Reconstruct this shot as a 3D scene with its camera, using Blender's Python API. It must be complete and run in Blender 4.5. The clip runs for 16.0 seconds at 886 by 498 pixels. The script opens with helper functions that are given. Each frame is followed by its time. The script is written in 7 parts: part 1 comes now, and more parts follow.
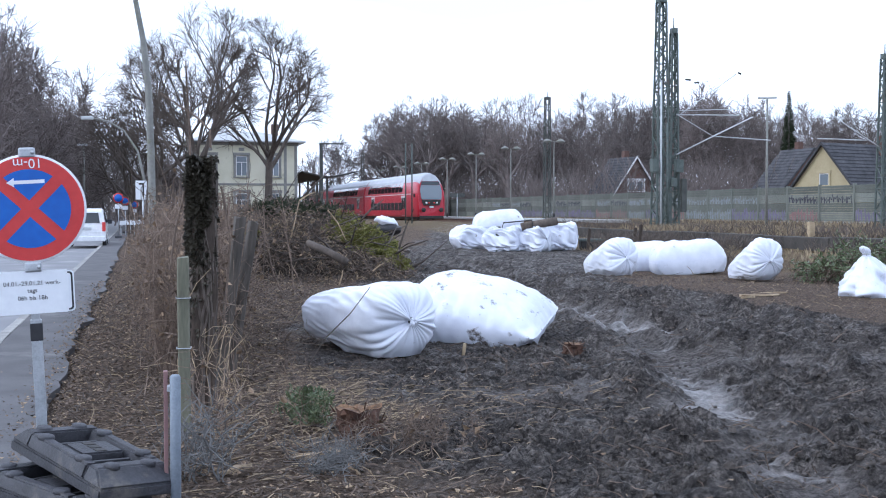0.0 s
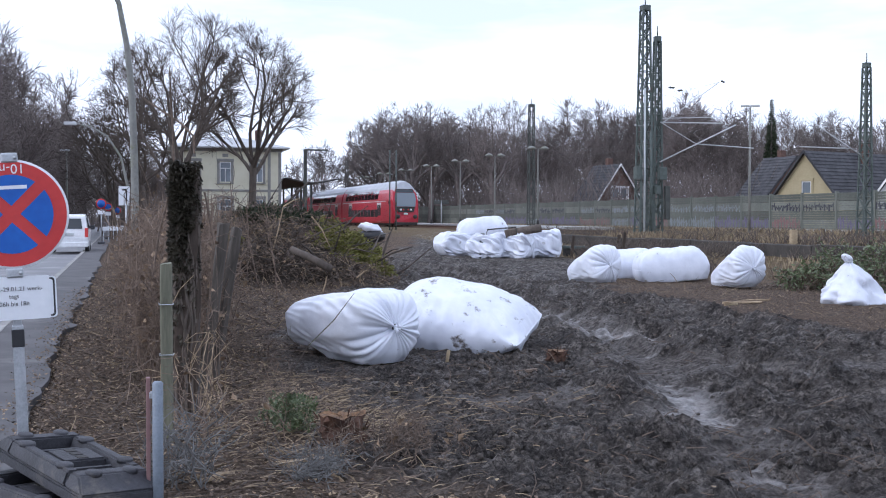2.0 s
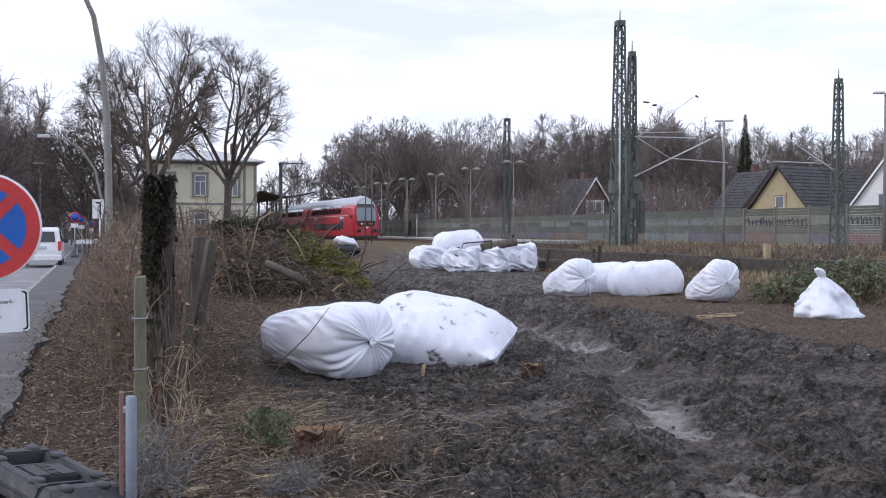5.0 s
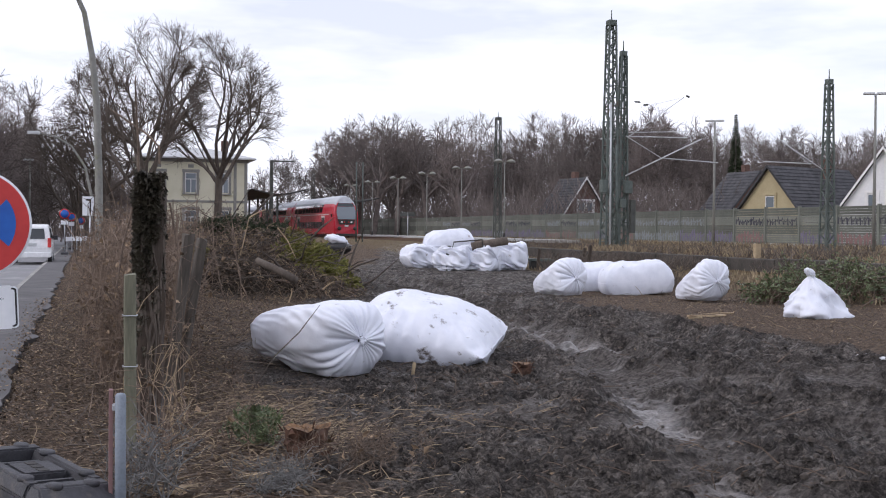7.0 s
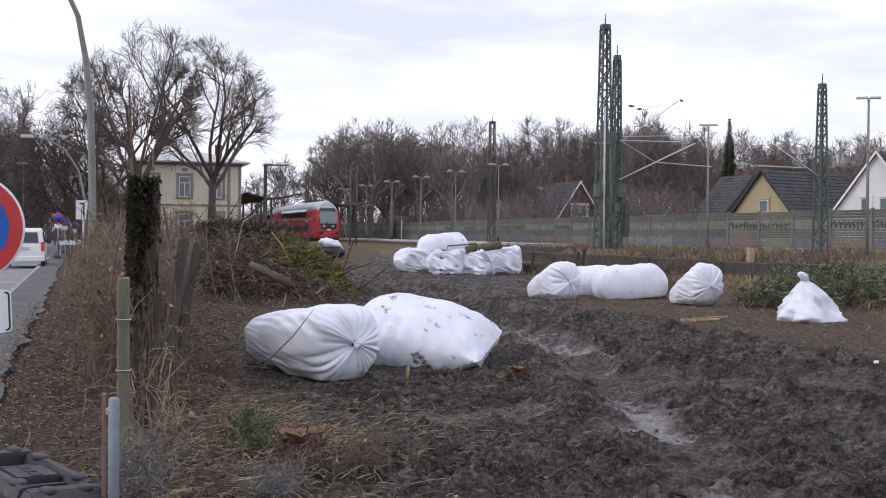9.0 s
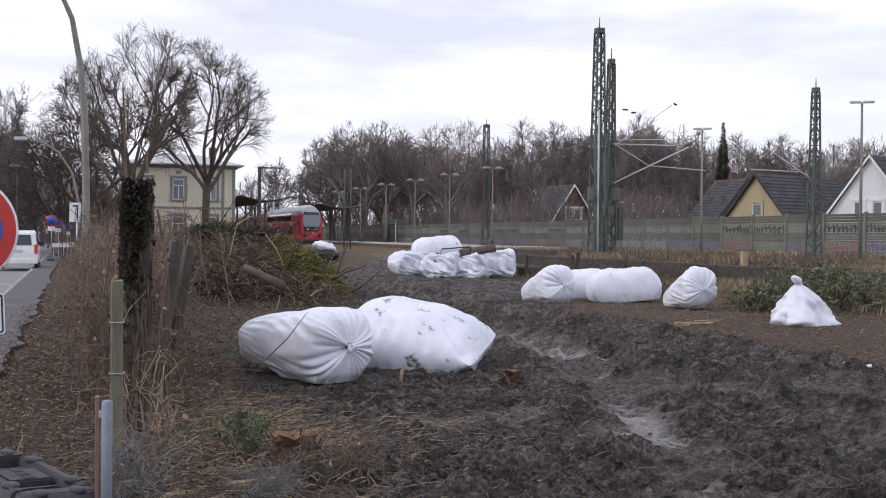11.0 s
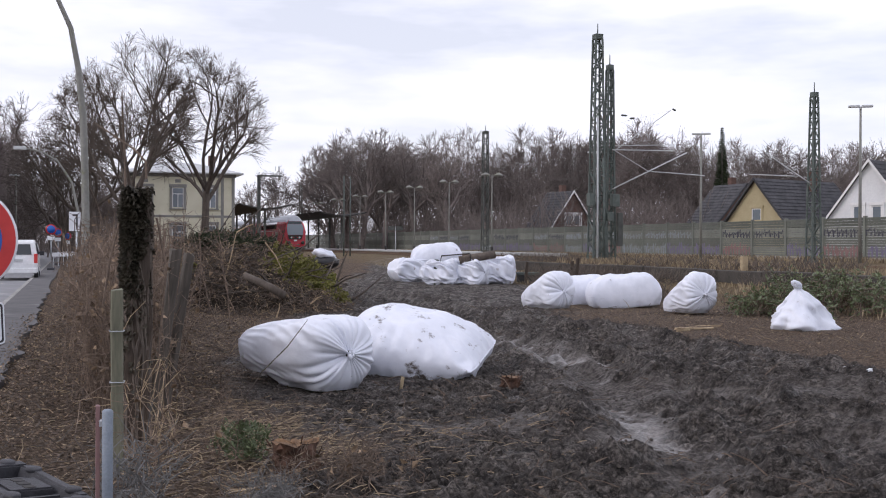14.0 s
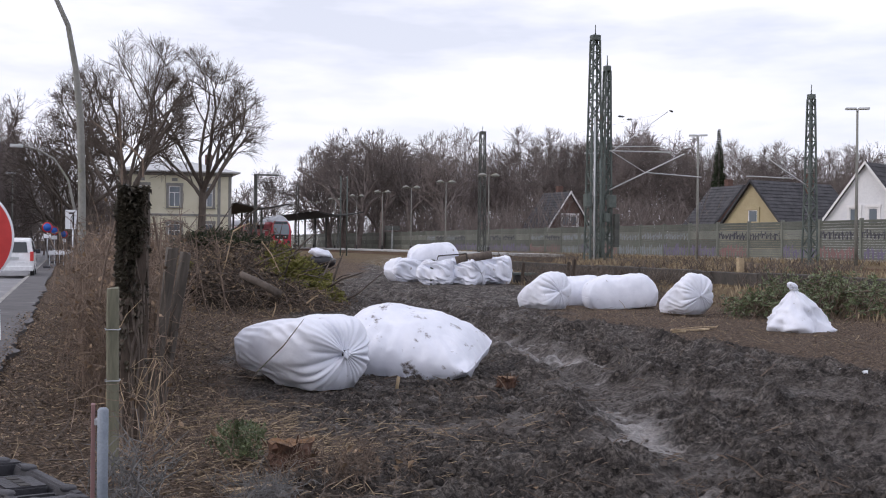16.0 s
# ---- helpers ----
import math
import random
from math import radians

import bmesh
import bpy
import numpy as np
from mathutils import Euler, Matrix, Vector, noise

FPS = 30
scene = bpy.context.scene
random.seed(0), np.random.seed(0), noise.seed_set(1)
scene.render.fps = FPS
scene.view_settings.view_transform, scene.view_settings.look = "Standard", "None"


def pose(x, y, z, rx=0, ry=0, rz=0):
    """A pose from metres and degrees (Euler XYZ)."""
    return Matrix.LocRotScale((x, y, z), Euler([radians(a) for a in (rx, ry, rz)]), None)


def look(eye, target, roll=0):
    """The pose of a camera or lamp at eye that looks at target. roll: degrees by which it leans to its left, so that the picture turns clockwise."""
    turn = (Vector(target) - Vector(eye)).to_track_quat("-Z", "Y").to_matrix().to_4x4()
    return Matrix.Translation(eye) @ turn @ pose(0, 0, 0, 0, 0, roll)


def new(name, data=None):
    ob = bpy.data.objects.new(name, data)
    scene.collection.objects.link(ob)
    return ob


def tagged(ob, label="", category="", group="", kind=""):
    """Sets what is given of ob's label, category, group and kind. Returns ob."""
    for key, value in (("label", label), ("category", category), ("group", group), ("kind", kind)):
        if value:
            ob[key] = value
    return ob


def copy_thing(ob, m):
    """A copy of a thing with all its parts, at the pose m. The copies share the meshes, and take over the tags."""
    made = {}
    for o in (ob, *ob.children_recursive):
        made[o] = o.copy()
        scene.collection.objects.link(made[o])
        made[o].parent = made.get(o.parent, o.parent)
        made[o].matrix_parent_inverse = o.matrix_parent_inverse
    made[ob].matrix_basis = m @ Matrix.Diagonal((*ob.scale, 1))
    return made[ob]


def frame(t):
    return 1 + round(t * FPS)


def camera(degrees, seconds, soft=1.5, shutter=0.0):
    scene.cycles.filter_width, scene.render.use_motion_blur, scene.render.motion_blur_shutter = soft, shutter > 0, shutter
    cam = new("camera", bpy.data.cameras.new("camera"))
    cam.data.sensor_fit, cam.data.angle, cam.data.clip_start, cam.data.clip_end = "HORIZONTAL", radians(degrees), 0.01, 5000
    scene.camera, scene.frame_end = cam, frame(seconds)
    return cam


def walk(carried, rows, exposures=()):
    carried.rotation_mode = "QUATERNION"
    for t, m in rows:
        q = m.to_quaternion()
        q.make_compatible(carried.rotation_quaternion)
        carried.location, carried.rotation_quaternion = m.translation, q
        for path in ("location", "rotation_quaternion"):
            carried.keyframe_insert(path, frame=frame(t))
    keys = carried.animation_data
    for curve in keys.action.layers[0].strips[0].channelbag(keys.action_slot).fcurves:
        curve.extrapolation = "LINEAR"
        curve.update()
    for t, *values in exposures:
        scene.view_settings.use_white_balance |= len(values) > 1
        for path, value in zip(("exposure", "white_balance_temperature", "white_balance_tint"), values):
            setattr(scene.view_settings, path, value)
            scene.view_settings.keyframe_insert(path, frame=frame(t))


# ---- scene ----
SEED = random.Random(7)

# ---- camera and its way: one standing place, turned by hand ----
EYE = (0.0, 0.0, 1.6)
TURNS = [  # seconds, degrees to the side of the railway's line, degrees up, roll
    (0.0, 14.731, -1.872, 0.000),
    (0.5, 14.898, -1.765, 0.095),
    (1.0, 15.206, -1.662, 0.109),
    (1.5, 15.368, -1.578, 0.145),
    (2.0, 15.522, -1.538, 0.157),
    (2.5, 15.710, -1.381, 0.277),
    (3.0, 15.900, -1.131, 0.274),
    (3.5, 16.027, -0.966, 0.260),
    (4.0, 16.290, -0.915, 0.196),
    (6.5, 17.089, -0.843, 0.443),
    (7.0, 17.183, -0.922, 0.486),
    (7.5, 17.273, -0.941, 0.594),
    (8.0, 17.383, -0.878, 0.539),
    (8.5, 17.450, -0.809, 0.487),
    (9.0, 17.478, -0.727, 0.501),
    (11.5, 17.812, -0.487, 0.615),
    (12.0, 17.813, -0.361, 0.610),
    (12.5, 17.835, -0.267, 0.563),
    (13.0, 17.811, -0.202, 0.510),
    (13.5, 17.788, -0.190, 0.366),
    (14.0, 17.782, -0.233, 0.239),
    (14.5, 17.779, -0.286, 0.237),
    (15.0, 17.819, -0.326, 0.394),
    (15.5, 17.881, -0.311, 0.483),
    (16.0, 17.952, -0.228, 0.539),
]


def aim(yaw, pitch, roll):
    a, b = radians(yaw), radians(pitch)
    far = (EYE[0] + 50 * math.sin(a) * math.cos(b), EYE[1] + 50 * math.cos(a) * math.cos(b), EYE[2] + 50 * math.sin(b))
    return look(EYE, far, roll)


cam = camera(41.85, 16.0, soft=1.05)
walk(cam, [(t, aim(yaw, pitch, roll)) for t, yaw, pitch, roll in TURNS],
     [(0.0, 0.46, 5400, 11), (0.6, 0.24, 5500, 11), (1.5, 0.17, 5580, 13), (4.0, 0.12, 5780, 15), (7.0, 0.0, 6250, 16), (16.0, -0.08, 6330, 17)])

# ---- light: bright thin overcast, low winter sun behind the cloud ----
SUN_AZ, SUN_EL = radians(-95), radians(30)
world = bpy.data.worlds.new("sky")
scene.world = world
world.use_nodes = True
wn, wl = world.node_tree.nodes, world.node_tree.links
wn.clear()
w_out = wn.new("ShaderNodeOutputWorld")
w_bg = wn.new("ShaderNodeBackground")
w_sky = wn.new("ShaderNodeTexSky")
w_sky.sky_type = "NISHITA"
w_sky.sun_disc = False
w_sky.sun_elevation = SUN_EL
w_sky.sun_rotation = SUN_AZ
w_sky.air_density, w_sky.dust_density, w_sky.ozone_density = 1.0, 2.0, 1.0
w_co = wn.new("ShaderNodeTexCoord")
w_map = wn.new("ShaderNodeMapping")
w_map.inputs["Scale"].default_value = (1.6, 1.6, 7.0)
w_noise = wn.new("ShaderNodeTexNoise")
w_noise.inputs["Scale"].default_value = 2.2
w_noise.inputs["Detail"].default_value = 5
w_noise.inputs["Roughness"].default_value = 0.55
w_ramp = wn.new("ShaderNodeValToRGB")
w_ramp.color_ramp.elements[0].position, w_ramp.color_ramp.elements[1].position = 0.38, 0.60
w_ramp.color_ramp.elements[0].color = (0.62, 0.62, 0.62, 1)
w_ramp.color_ramp.elements[1].color = (1, 1, 1, 1)
w_mix = wn.new("ShaderNodeMix")
w_mix.data_type = "RGBA"
w_mix.inputs[7].default_value = (9.7, 9.95, 10.6, 1)
w_bg.inputs["Strength"].default_value = 0.118
wl.new(w_co.outputs["Generated"], w_map.inputs["Vector"])
wl.new(w_map.outputs[0], w_noise.inputs["Vector"])
wl.new(w_noise.outputs[0], w_ramp.inputs[0])
wl.new(w_ramp.outputs[0], w_mix.inputs[0])
wl.new(w_sky.outputs[0], w_mix.inputs[6])
wl.new(w_mix.outputs[2], w_bg.inputs["Color"])
wl.new(w_bg.outputs[0], w_out.inputs["Surface"])
sun = new("sun", bpy.data.lights.new("sun", "SUN"))
sun.data.energy, sun.data.angle, sun.data.color = 0.75, radians(18), (1.0, 0.95, 0.88)
sun.matrix_world = look((0, 0, 60), (-60 * math.sin(SUN_AZ), -60 * math.cos(SUN_AZ), 60 - 60 * math.tan(SUN_EL)))


# ---- materials ----
def material(name, dark, light, scale=4.0, rough=0.8, bump=0.3, fine=8.0, metal=0.0, stain=None, stain_at=0.62, stain_scale=1.2, per=0.0,
             stretch=(1, 1, 1), spread=(0.32, 0.68), bump_dist=0.02, spec=0.5, grit=0.35):
    """Colour between two tones at two scales, with fine relief and optional stains."""
    m = bpy.data.materials.new(name)
    m.use_nodes = True
    n, l = m.node_tree.nodes, m.node_tree.links
    b = n["Principled BSDF"]
    co = n.new("ShaderNodeTexCoord")
    mp = n.new("ShaderNodeMapping")
    mp.inputs["Scale"].default_value = stretch
    l.new(co.outputs["Object"], mp.inputs["Vector"])
    a = n.new("ShaderNodeTexNoise")
    a.inputs["Scale"].default_value, a.inputs["Detail"].default_value, a.inputs["Roughness"].default_value = scale, 6, 0.6
    f = n.new("ShaderNodeTexNoise")
    f.inputs["Scale"].default_value, f.inputs["Detail"].default_value = scale * fine, 4
    for t in (a, f):
        l.new(mp.outputs[0], t.inputs["Vector"])
    add = n.new("ShaderNodeMix")
    add.inputs[0].default_value = grit
    l.new(a.outputs[0], add.inputs[2])
    l.new(f.outputs[0], add.inputs[3])
    r = n.new("ShaderNodeValToRGB")
    r.color_ramp.elements[0].position, r.color_ramp.elements[1].position = spread
    r.color_ramp.elements[0].color, r.color_ramp.elements[1].color = (*dark, 1), (*light, 1)
    l.new(add.outputs[0], r.inputs[0])
    out = r.outputs[0]
    if stain:
        s = n.new("ShaderNodeTexNoise")
        s.inputs["Scale"].default_value, s.inputs["Detail"].default_value, s.inputs["Roughness"].default_value = stain_scale, 8, 0.65
        l.new(mp.outputs[0], s.inputs["Vector"])
        sr = n.new("ShaderNodeValToRGB")
        sr.color_ramp.elements[0].position, sr.color_ramp.elements[1].position = stain_at, stain_at + 0.09
        l.new(s.outputs[0], sr.inputs[0])
        mx = n.new("ShaderNodeMix")
        mx.data_type = "RGBA"
        mx.inputs[7].default_value = (*stain, 1)
        l.new(sr.outputs[0], mx.inputs[0])
        l.new(out, mx.inputs[6])
        out = mx.outputs[2]
    if per:
        oi = n.new("ShaderNodeObjectInfo")
        mr = n.new("ShaderNodeMapRange")
        mr.inputs[3].default_value, mr.inputs[4].default_value = 1 - per, 1 + per
        l.new(oi.outputs["Random"], mr.inputs[0])
        hs = n.new("ShaderNodeHueSaturation")
        l.new(mr.outputs[0], hs.inputs["Value"])
        l.new(out, hs.inputs["Color"])
        out = hs.outputs[0]
    l.new(out, b.inputs["Base Color"])
    rr = n.new("ShaderNodeMapRange")
    rr.inputs[3].default_value, rr.inputs[4].default_value = max(0.03, rough - 0.15), min(1.0, rough + 0.15)
    l.new(f.outputs[0], rr.inputs[0])
    l.new(rr.outputs[0], b.inputs["Roughness"])
    b.inputs["Metallic"].default_value = metal
    b.inputs["Specular IOR Level"].default_value = spec
    if bump:
        bp = n.new("ShaderNodeBump")
        bp.inputs["Strength"].default_value, bp.inputs["Distance"].default_value = bump, bump_dist
        l.new(add.outputs[0], bp.inputs["Height"])
        l.new(bp.outputs[0], b.inputs["Normal"])
    return m


def ground_material():
    """Mud, leaf litter and dry grass, by the sheet's own zones, wet where it is low."""
    m = bpy.data.materials.new("mud_and_litter")
    m.use_nodes = True
    n, l = m.node_tree.nodes, m.node_tree.links
    b = n["Principled BSDF"]
    co = n.new("ShaderNodeTexCoord")

    def tex(scale, detail=6, rough=0.6):
        t = n.new("ShaderNodeTexNoise")
        t.inputs["Scale"].default_value, t.inputs["Detail"].default_value, t.inputs["Roughness"].default_value = scale, detail, rough
        l.new(co.outputs["Object"], t.inputs["Vector"])
        return t.outputs[0]

    def ramp(src, stops):
        r = n.new("ShaderNodeValToRGB")
        while len(r.color_ramp.elements) < len(stops):
            r.color_ramp.elements.new(0.5)
        for e, (p, c) in zip(r.color_ramp.elements, stops):
            e.position, e.color = p, (*c, 1)
        l.new(src, r.inputs[0])
        return r.outputs[0]

    def mix(fac, a, c):
        x = n.new("ShaderNodeMix")
        x.data_type = "RGBA"
        l.new(fac, x.inputs[0])
        l.new(a, x.inputs[6])
        l.new(c, x.inputs[7])
        return x.outputs[2]

    zone = n.new("ShaderNodeVertexColor")
    zone.layer_name = "zone"
    sep = n.new("ShaderNodeSeparateColor")
    l.new(zone.outputs[0], sep.inputs[0])
    # mud tones stretched: near-black lows and pale highs paint in clod shade and lit crests
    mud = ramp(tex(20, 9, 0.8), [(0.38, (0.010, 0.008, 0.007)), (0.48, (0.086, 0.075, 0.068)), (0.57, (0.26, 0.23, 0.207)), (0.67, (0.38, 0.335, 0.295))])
    litter = ramp(tex(22, 8, 0.75), [(0.3, (0.022, 0.015, 0.011)), (0.47, (0.095, 0.069, 0.051)), (0.59, (0.22, 0.162, 0.118)), (0.76, (0.42, 0.33, 0.23))])
    grass = ramp(tex(9, 8, 0.7), [(0.3, (0.06, 0.042, 0.024)), (0.55, (0.19, 0.14, 0.08)), (0.75, (0.30, 0.24, 0.14))])
    silt = ramp(tex(16, 9, 0.78), [(0.36, (0.026, 0.0225, 0.0205)), (0.48, (0.115, 0.101, 0.093)), (0.62, (0.26, 0.234, 0.216))])
    # wet dark soil, its blacks also standing in for shade between clods
    wet_shaded_soil = ramp(tex(19, 9, 0.8), [(0.38, (0.009, 0.0078, 0.0074)), (0.5, (0.046, 0.040, 0.037)), (0.64, (0.20, 0.176, 0.16))])
    mud = mix(ramp(tex(2.6, 5, 0.65), [(0.42, (0, 0, 0)), (0.58, (1, 1, 1))]), wet_shaded_soil, mud)
    mud = mix(zone.outputs[1], mud, silt)
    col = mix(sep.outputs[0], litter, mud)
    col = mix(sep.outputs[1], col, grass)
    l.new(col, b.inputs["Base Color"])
    wet = ramp(tex(1.3, 6, 0.6), [(0.45, (0.8, 0.8, 0.8)), (0.62, (0.45, 0.45, 0.45))])
    dry = n.new("ShaderNodeRGB")
    dry.outputs[0].default_value = (0.9, 0.9, 0.9, 1)
    slick = n.new("ShaderNodeRGB")
    slick.outputs[0].default_value = (0.24, 0.24, 0.24, 1)
    rough = mix(sep.outputs[0], dry.outputs[0], wet)
    rough = mix(sep.outputs[2], rough, slick.outputs[0])
    l.new(rough, b.inputs["Roughness"])
    gloss = n.new("ShaderNodeMapRange")
    gloss.inputs[3].default_value, gloss.inputs[4].default_value = 0.14, 0.6
    l.new(sep.outputs[2], gloss.inputs[0])
    l.new(gloss.outputs[0], b.inputs["Specular IOR Level"])
    bp = n.new("ShaderNodeBump")
    bp.inputs["Strength"].default_value, bp.inputs["Distance"].default_value = 0.9, 0.13
    hx = n.new("ShaderNodeMix")
    hx.inputs[0].default_value = 0.45
    l.new(tex(13, 8, 0.75), hx.inputs[2])
    l.new(tex(45, 8, 0.75), hx.inputs[3])
    l.new(hx.outputs[0], bp.inputs["Height"])
    flat = n.new("ShaderNodeMath")
    flat.operation = "SUBTRACT"
    flat.inputs[0].default_value = 1.0
    l.new(sep.outputs[2], flat.inputs[1])
    l.new(flat.outputs[0], bp.inputs["Strength"])
    l.new(bp.outputs[0], b.inputs["Normal"])
    return m


def glass_material(name, tint=(0.02, 0.025, 0.03), rough=0.06):
    m = bpy.data.materials.new(name)
    m.use_nodes = True
    b = m.node_tree.nodes["Principled BSDF"]
    b.inputs["Base Color"].default_value = (*tint, 1)
    b.inputs["Roughness"].default_value = rough
    b.inputs["Coat Weight"].default_value = 0.5
    return m


def glow_material(name, color, strength):
    m = bpy.data.materials.new(name)
    m.use_nodes = True
    b = m.node_tree.nodes["Principled BSDF"]
    b.inputs["Base Color"].default_value = (*color, 1)
    b.inputs["Emission Color"].default_value = (*color, 1)
    b.inputs["Emission Strength"].default_value = strength
    return m


M_GROUND = ground_material()
M_CLOD = material("crumbled_mud", (0.014, 0.011, 0.009), (0.10, 0.082, 0.068), 22, 0.75, 0.4, 6)
M_SACK = material("woven_plastic_sack", (0.70, 0.73, 0.82), (0.84, 0.865, 0.95), 3.0, 0.42, 0.35, 5, stain=(0.24, 0.21, 0.19), stain_at=0.64, stain_scale=4.5, bump_dist=0.03, grit=0.15)
M_SACK_MUD = material("muddied_plastic_sack", (0.70, 0.73, 0.82), (0.84, 0.865, 0.95), 3.0, 0.42, 0.3, 5, stain=(0.12, 0.10, 0.09), stain_at=0.58, stain_scale=4.5, bump_dist=0.03, grit=0.15)
M_ASPHALT = material("worn_asphalt", (0.085, 0.083, 0.085), (0.16, 0.155, 0.158), 1.2, 0.85, 0.4, 40, stain=(0.21, 0.205, 0.20), stain_at=0.6, stain_scale=0.5, spec=0.25)
M_ROAD = material("pale_road_asphalt", (0.17, 0.17, 0.178), (0.27, 0.27, 0.282), 0.8, 0.75, 0.3, 40, stain=(0.33, 0.33, 0.335), stain_at=0.56, stain_scale=0.4)
M_KERB = material("kerb_stone", (0.22, 0.21, 0.20), (0.40, 0.39, 0.37), 5, 0.85, 0.4, per=0.15)
M_BARK = material("grey_brown_bark", (0.05, 0.040, 0.032), (0.16, 0.13, 0.108), 6, 0.9, 0.6, 6, per=0.2, stretch=(1, 1, 0.3))
M_WOODS = material("woodland_bark", (0.092, 0.075, 0.069), (0.225, 0.19, 0.175), 2, 0.9, 0.3, 6, per=0.3)
M_OLDWOOD = material("weathered_timber", (0.028, 0.021, 0.016), (0.105, 0.078, 0.060), 9, 0.9, 0.8, 6, stretch=(1, 1, 0.12))
M_GREYWOOD = material("grey_weathered_board", (0.042, 0.036, 0.030), (0.145, 0.125, 0.105), 9, 0.9, 0.8, 6, stretch=(1, 1, 0.12))
M_GREENWOOD = material("algae_green_timber", (0.10, 0.10, 0.07), (0.24, 0.235, 0.17), 9, 0.9, 0.6, 6, stretch=(1, 1, 0.15), stain=(0.09, 0.12, 0.05), stain_at=0.55)
M_IVY = material("ivy_leaf", (0.020, 0.018, 0.013), (0.085, 0.072, 0.048), 6, 0.55, 0.2, per=0.2)
M_CONIFER = material("conifer_needles", (0.07, 0.078, 0.018), (0.30, 0.28, 0.07), 3.0, 0.75, 0.2, 8)
M_CONIFER_DARK = material("dark_conifer_needles", (0.015, 0.025, 0.012), (0.05, 0.065, 0.028), 3.0, 0.8, 0.2, 8)
M_LAUREL = material("cut_laurel_leaf", (0.045, 0.062, 0.028), (0.19, 0.235, 0.11), 4.0, 0.4, 0.2, 8)
M_TWIG = material("dry_twig", (0.06, 0.043, 0.034), (0.27, 0.20, 0.15), 5, 0.9, 0.3, per=0.25)
M_STRAW = material("pale_dry_stem", (0.22, 0.16, 0.10), (0.48, 0.37, 0.24), 5, 0.85, 0.2, per=0.2)
M_GREYTWIG = material("grey_lichen_twig", (0.075, 0.073, 0.070), (0.22, 0.215, 0.21), 8, 0.9, 0.3)
M_LEAF = material("fallen_brown_leaf", (0.06, 0.038, 0.024), (0.37, 0.26, 0.165), 3, 0.8, 0.2, 5, spread=(0.38, 0.62))
M_HEAPCORE = material("dark_heap_core", (0.010, 0.008, 0.006), (0.085, 0.064, 0.048), 14, 0.95, 0.9, 5, bump_dist=0.06, stretch=(1, 1, 2.2), grit=0.5)
M_STEEL = material("galvanised_steel", (0.36, 0.38, 0.40), (0.55, 0.57, 0.60), 12, 0.45, 0.1, metal=0.8)
M_BLUEPIPE = material("grey_painted_pipe", (0.16, 0.19, 0.23), (0.26, 0.30, 0.35), 10, 0.55, 0.2, stain=(0.15, 0.10, 0.07), stain_at=0.66)
M_MAST = material("green_grey_mast_paint", (0.06, 0.078, 0.070), (0.145, 0.17, 0.155), 3, 0.7, 0.2, stain=(0.11, 0.07, 0.05), stain_at=0.58)
M_MAST_DARK = material("dark_mast_paint", (0.05, 0.055, 0.05), (0.11, 0.115, 0.105), 3, 0.75, 0.2)
M_LAMPPOLE = material("lamp_pole_paint", (0.16, 0.16, 0.145), (0.28, 0.28, 0.255), 2, 0.65, 0.15, stain=(0.16, 0.17, 0.10), stain_at=0.55)
M_PALE = material("pale_grey_paint", (0.42, 0.44, 0.45), (0.60, 0.62, 0.63), 3, 0.55, 0.1)
M_RED = material("train_red_paint", (0.42, 0.010, 0.028), (0.54, 0.020, 0.042), 1.2, 0.32, 0.05)
M_TRAINROOF = material("train_grey_roof", (0.36, 0.38, 0.42), (0.52, 0.54, 0.58), 1.5, 0.5, 0.1)
M_TRAINDARK = material("train_underframe", (0.015, 0.015, 0.016), (0.06, 0.055, 0.05), 4, 0.7, 0.2)
M_TRAINWHITE = material("train_door_white", (0.66, 0.66, 0.66), (0.8, 0.8, 0.8), 2, 0.4, 0.05)
M_GLASS = glass_material("dark_window_glass")
M_GLASS_PALE = glass_material("pale_window_glass", (0.16, 0.19, 0.22), 0.12)
M_BARRIER = material("barrier_green_panel", (0.085, 0.092, 0.078), (0.155, 0.165, 0.14), 0.5, 0.8, 0.15, 10, per=0.12)
M_BARRIER_PALE = material("barrier_pale_panel", (0.125, 0.135, 0.115), (0.22, 0.232, 0.20), 0.5, 0.8, 0.15, 10, per=0.12)
M_CONCRETE = material("weathered_concrete", (0.26, 0.25, 0.23), (0.45, 0.44, 0.41), 1.5, 0.85, 0.3, 12, stain=(0.14, 0.13, 0.11), stain_at=0.6)
M_DARKEDGE = material("dark_old_platform_edge", (0.03, 0.027, 0.024), (0.09, 0.08, 0.07), 2, 0.9, 0.4)
M_BALLAST = material("rusty_ballast", (0.07, 0.055, 0.045), (0.22, 0.18, 0.15), 9, 0.9, 0.8, 8)
M_RAIL = material("rusty_rail", (0.10, 0.06, 0.04), (0.25, 0.17, 0.12), 6, 0.6, 0.2, metal=0.5)
M_YELLOWWALL = material("cream_render", (0.62, 0.59, 0.44), (0.74, 0.71, 0.57), 0.7, 0.9, 0.15, 20, stain=(0.42, 0.40, 0.28), stain_at=0.6)
M_TRIM = material("grey_stone_trim", (0.19, 0.19, 0.18), (0.32, 0.31, 0.29), 2, 0.85, 0.2)
M_ROOFTIN = material("pale_metal_roof", (0.40, 0.41, 0.42), (0.58, 0.59, 0.60), 1, 0.55, 0.1)
M_TILE = material("dark_roof_tile", (0.035, 0.035, 0.039), (0.095, 0.094, 0.10), 1.5, 0.8, 0.3, per=0.15, spec=0.2)
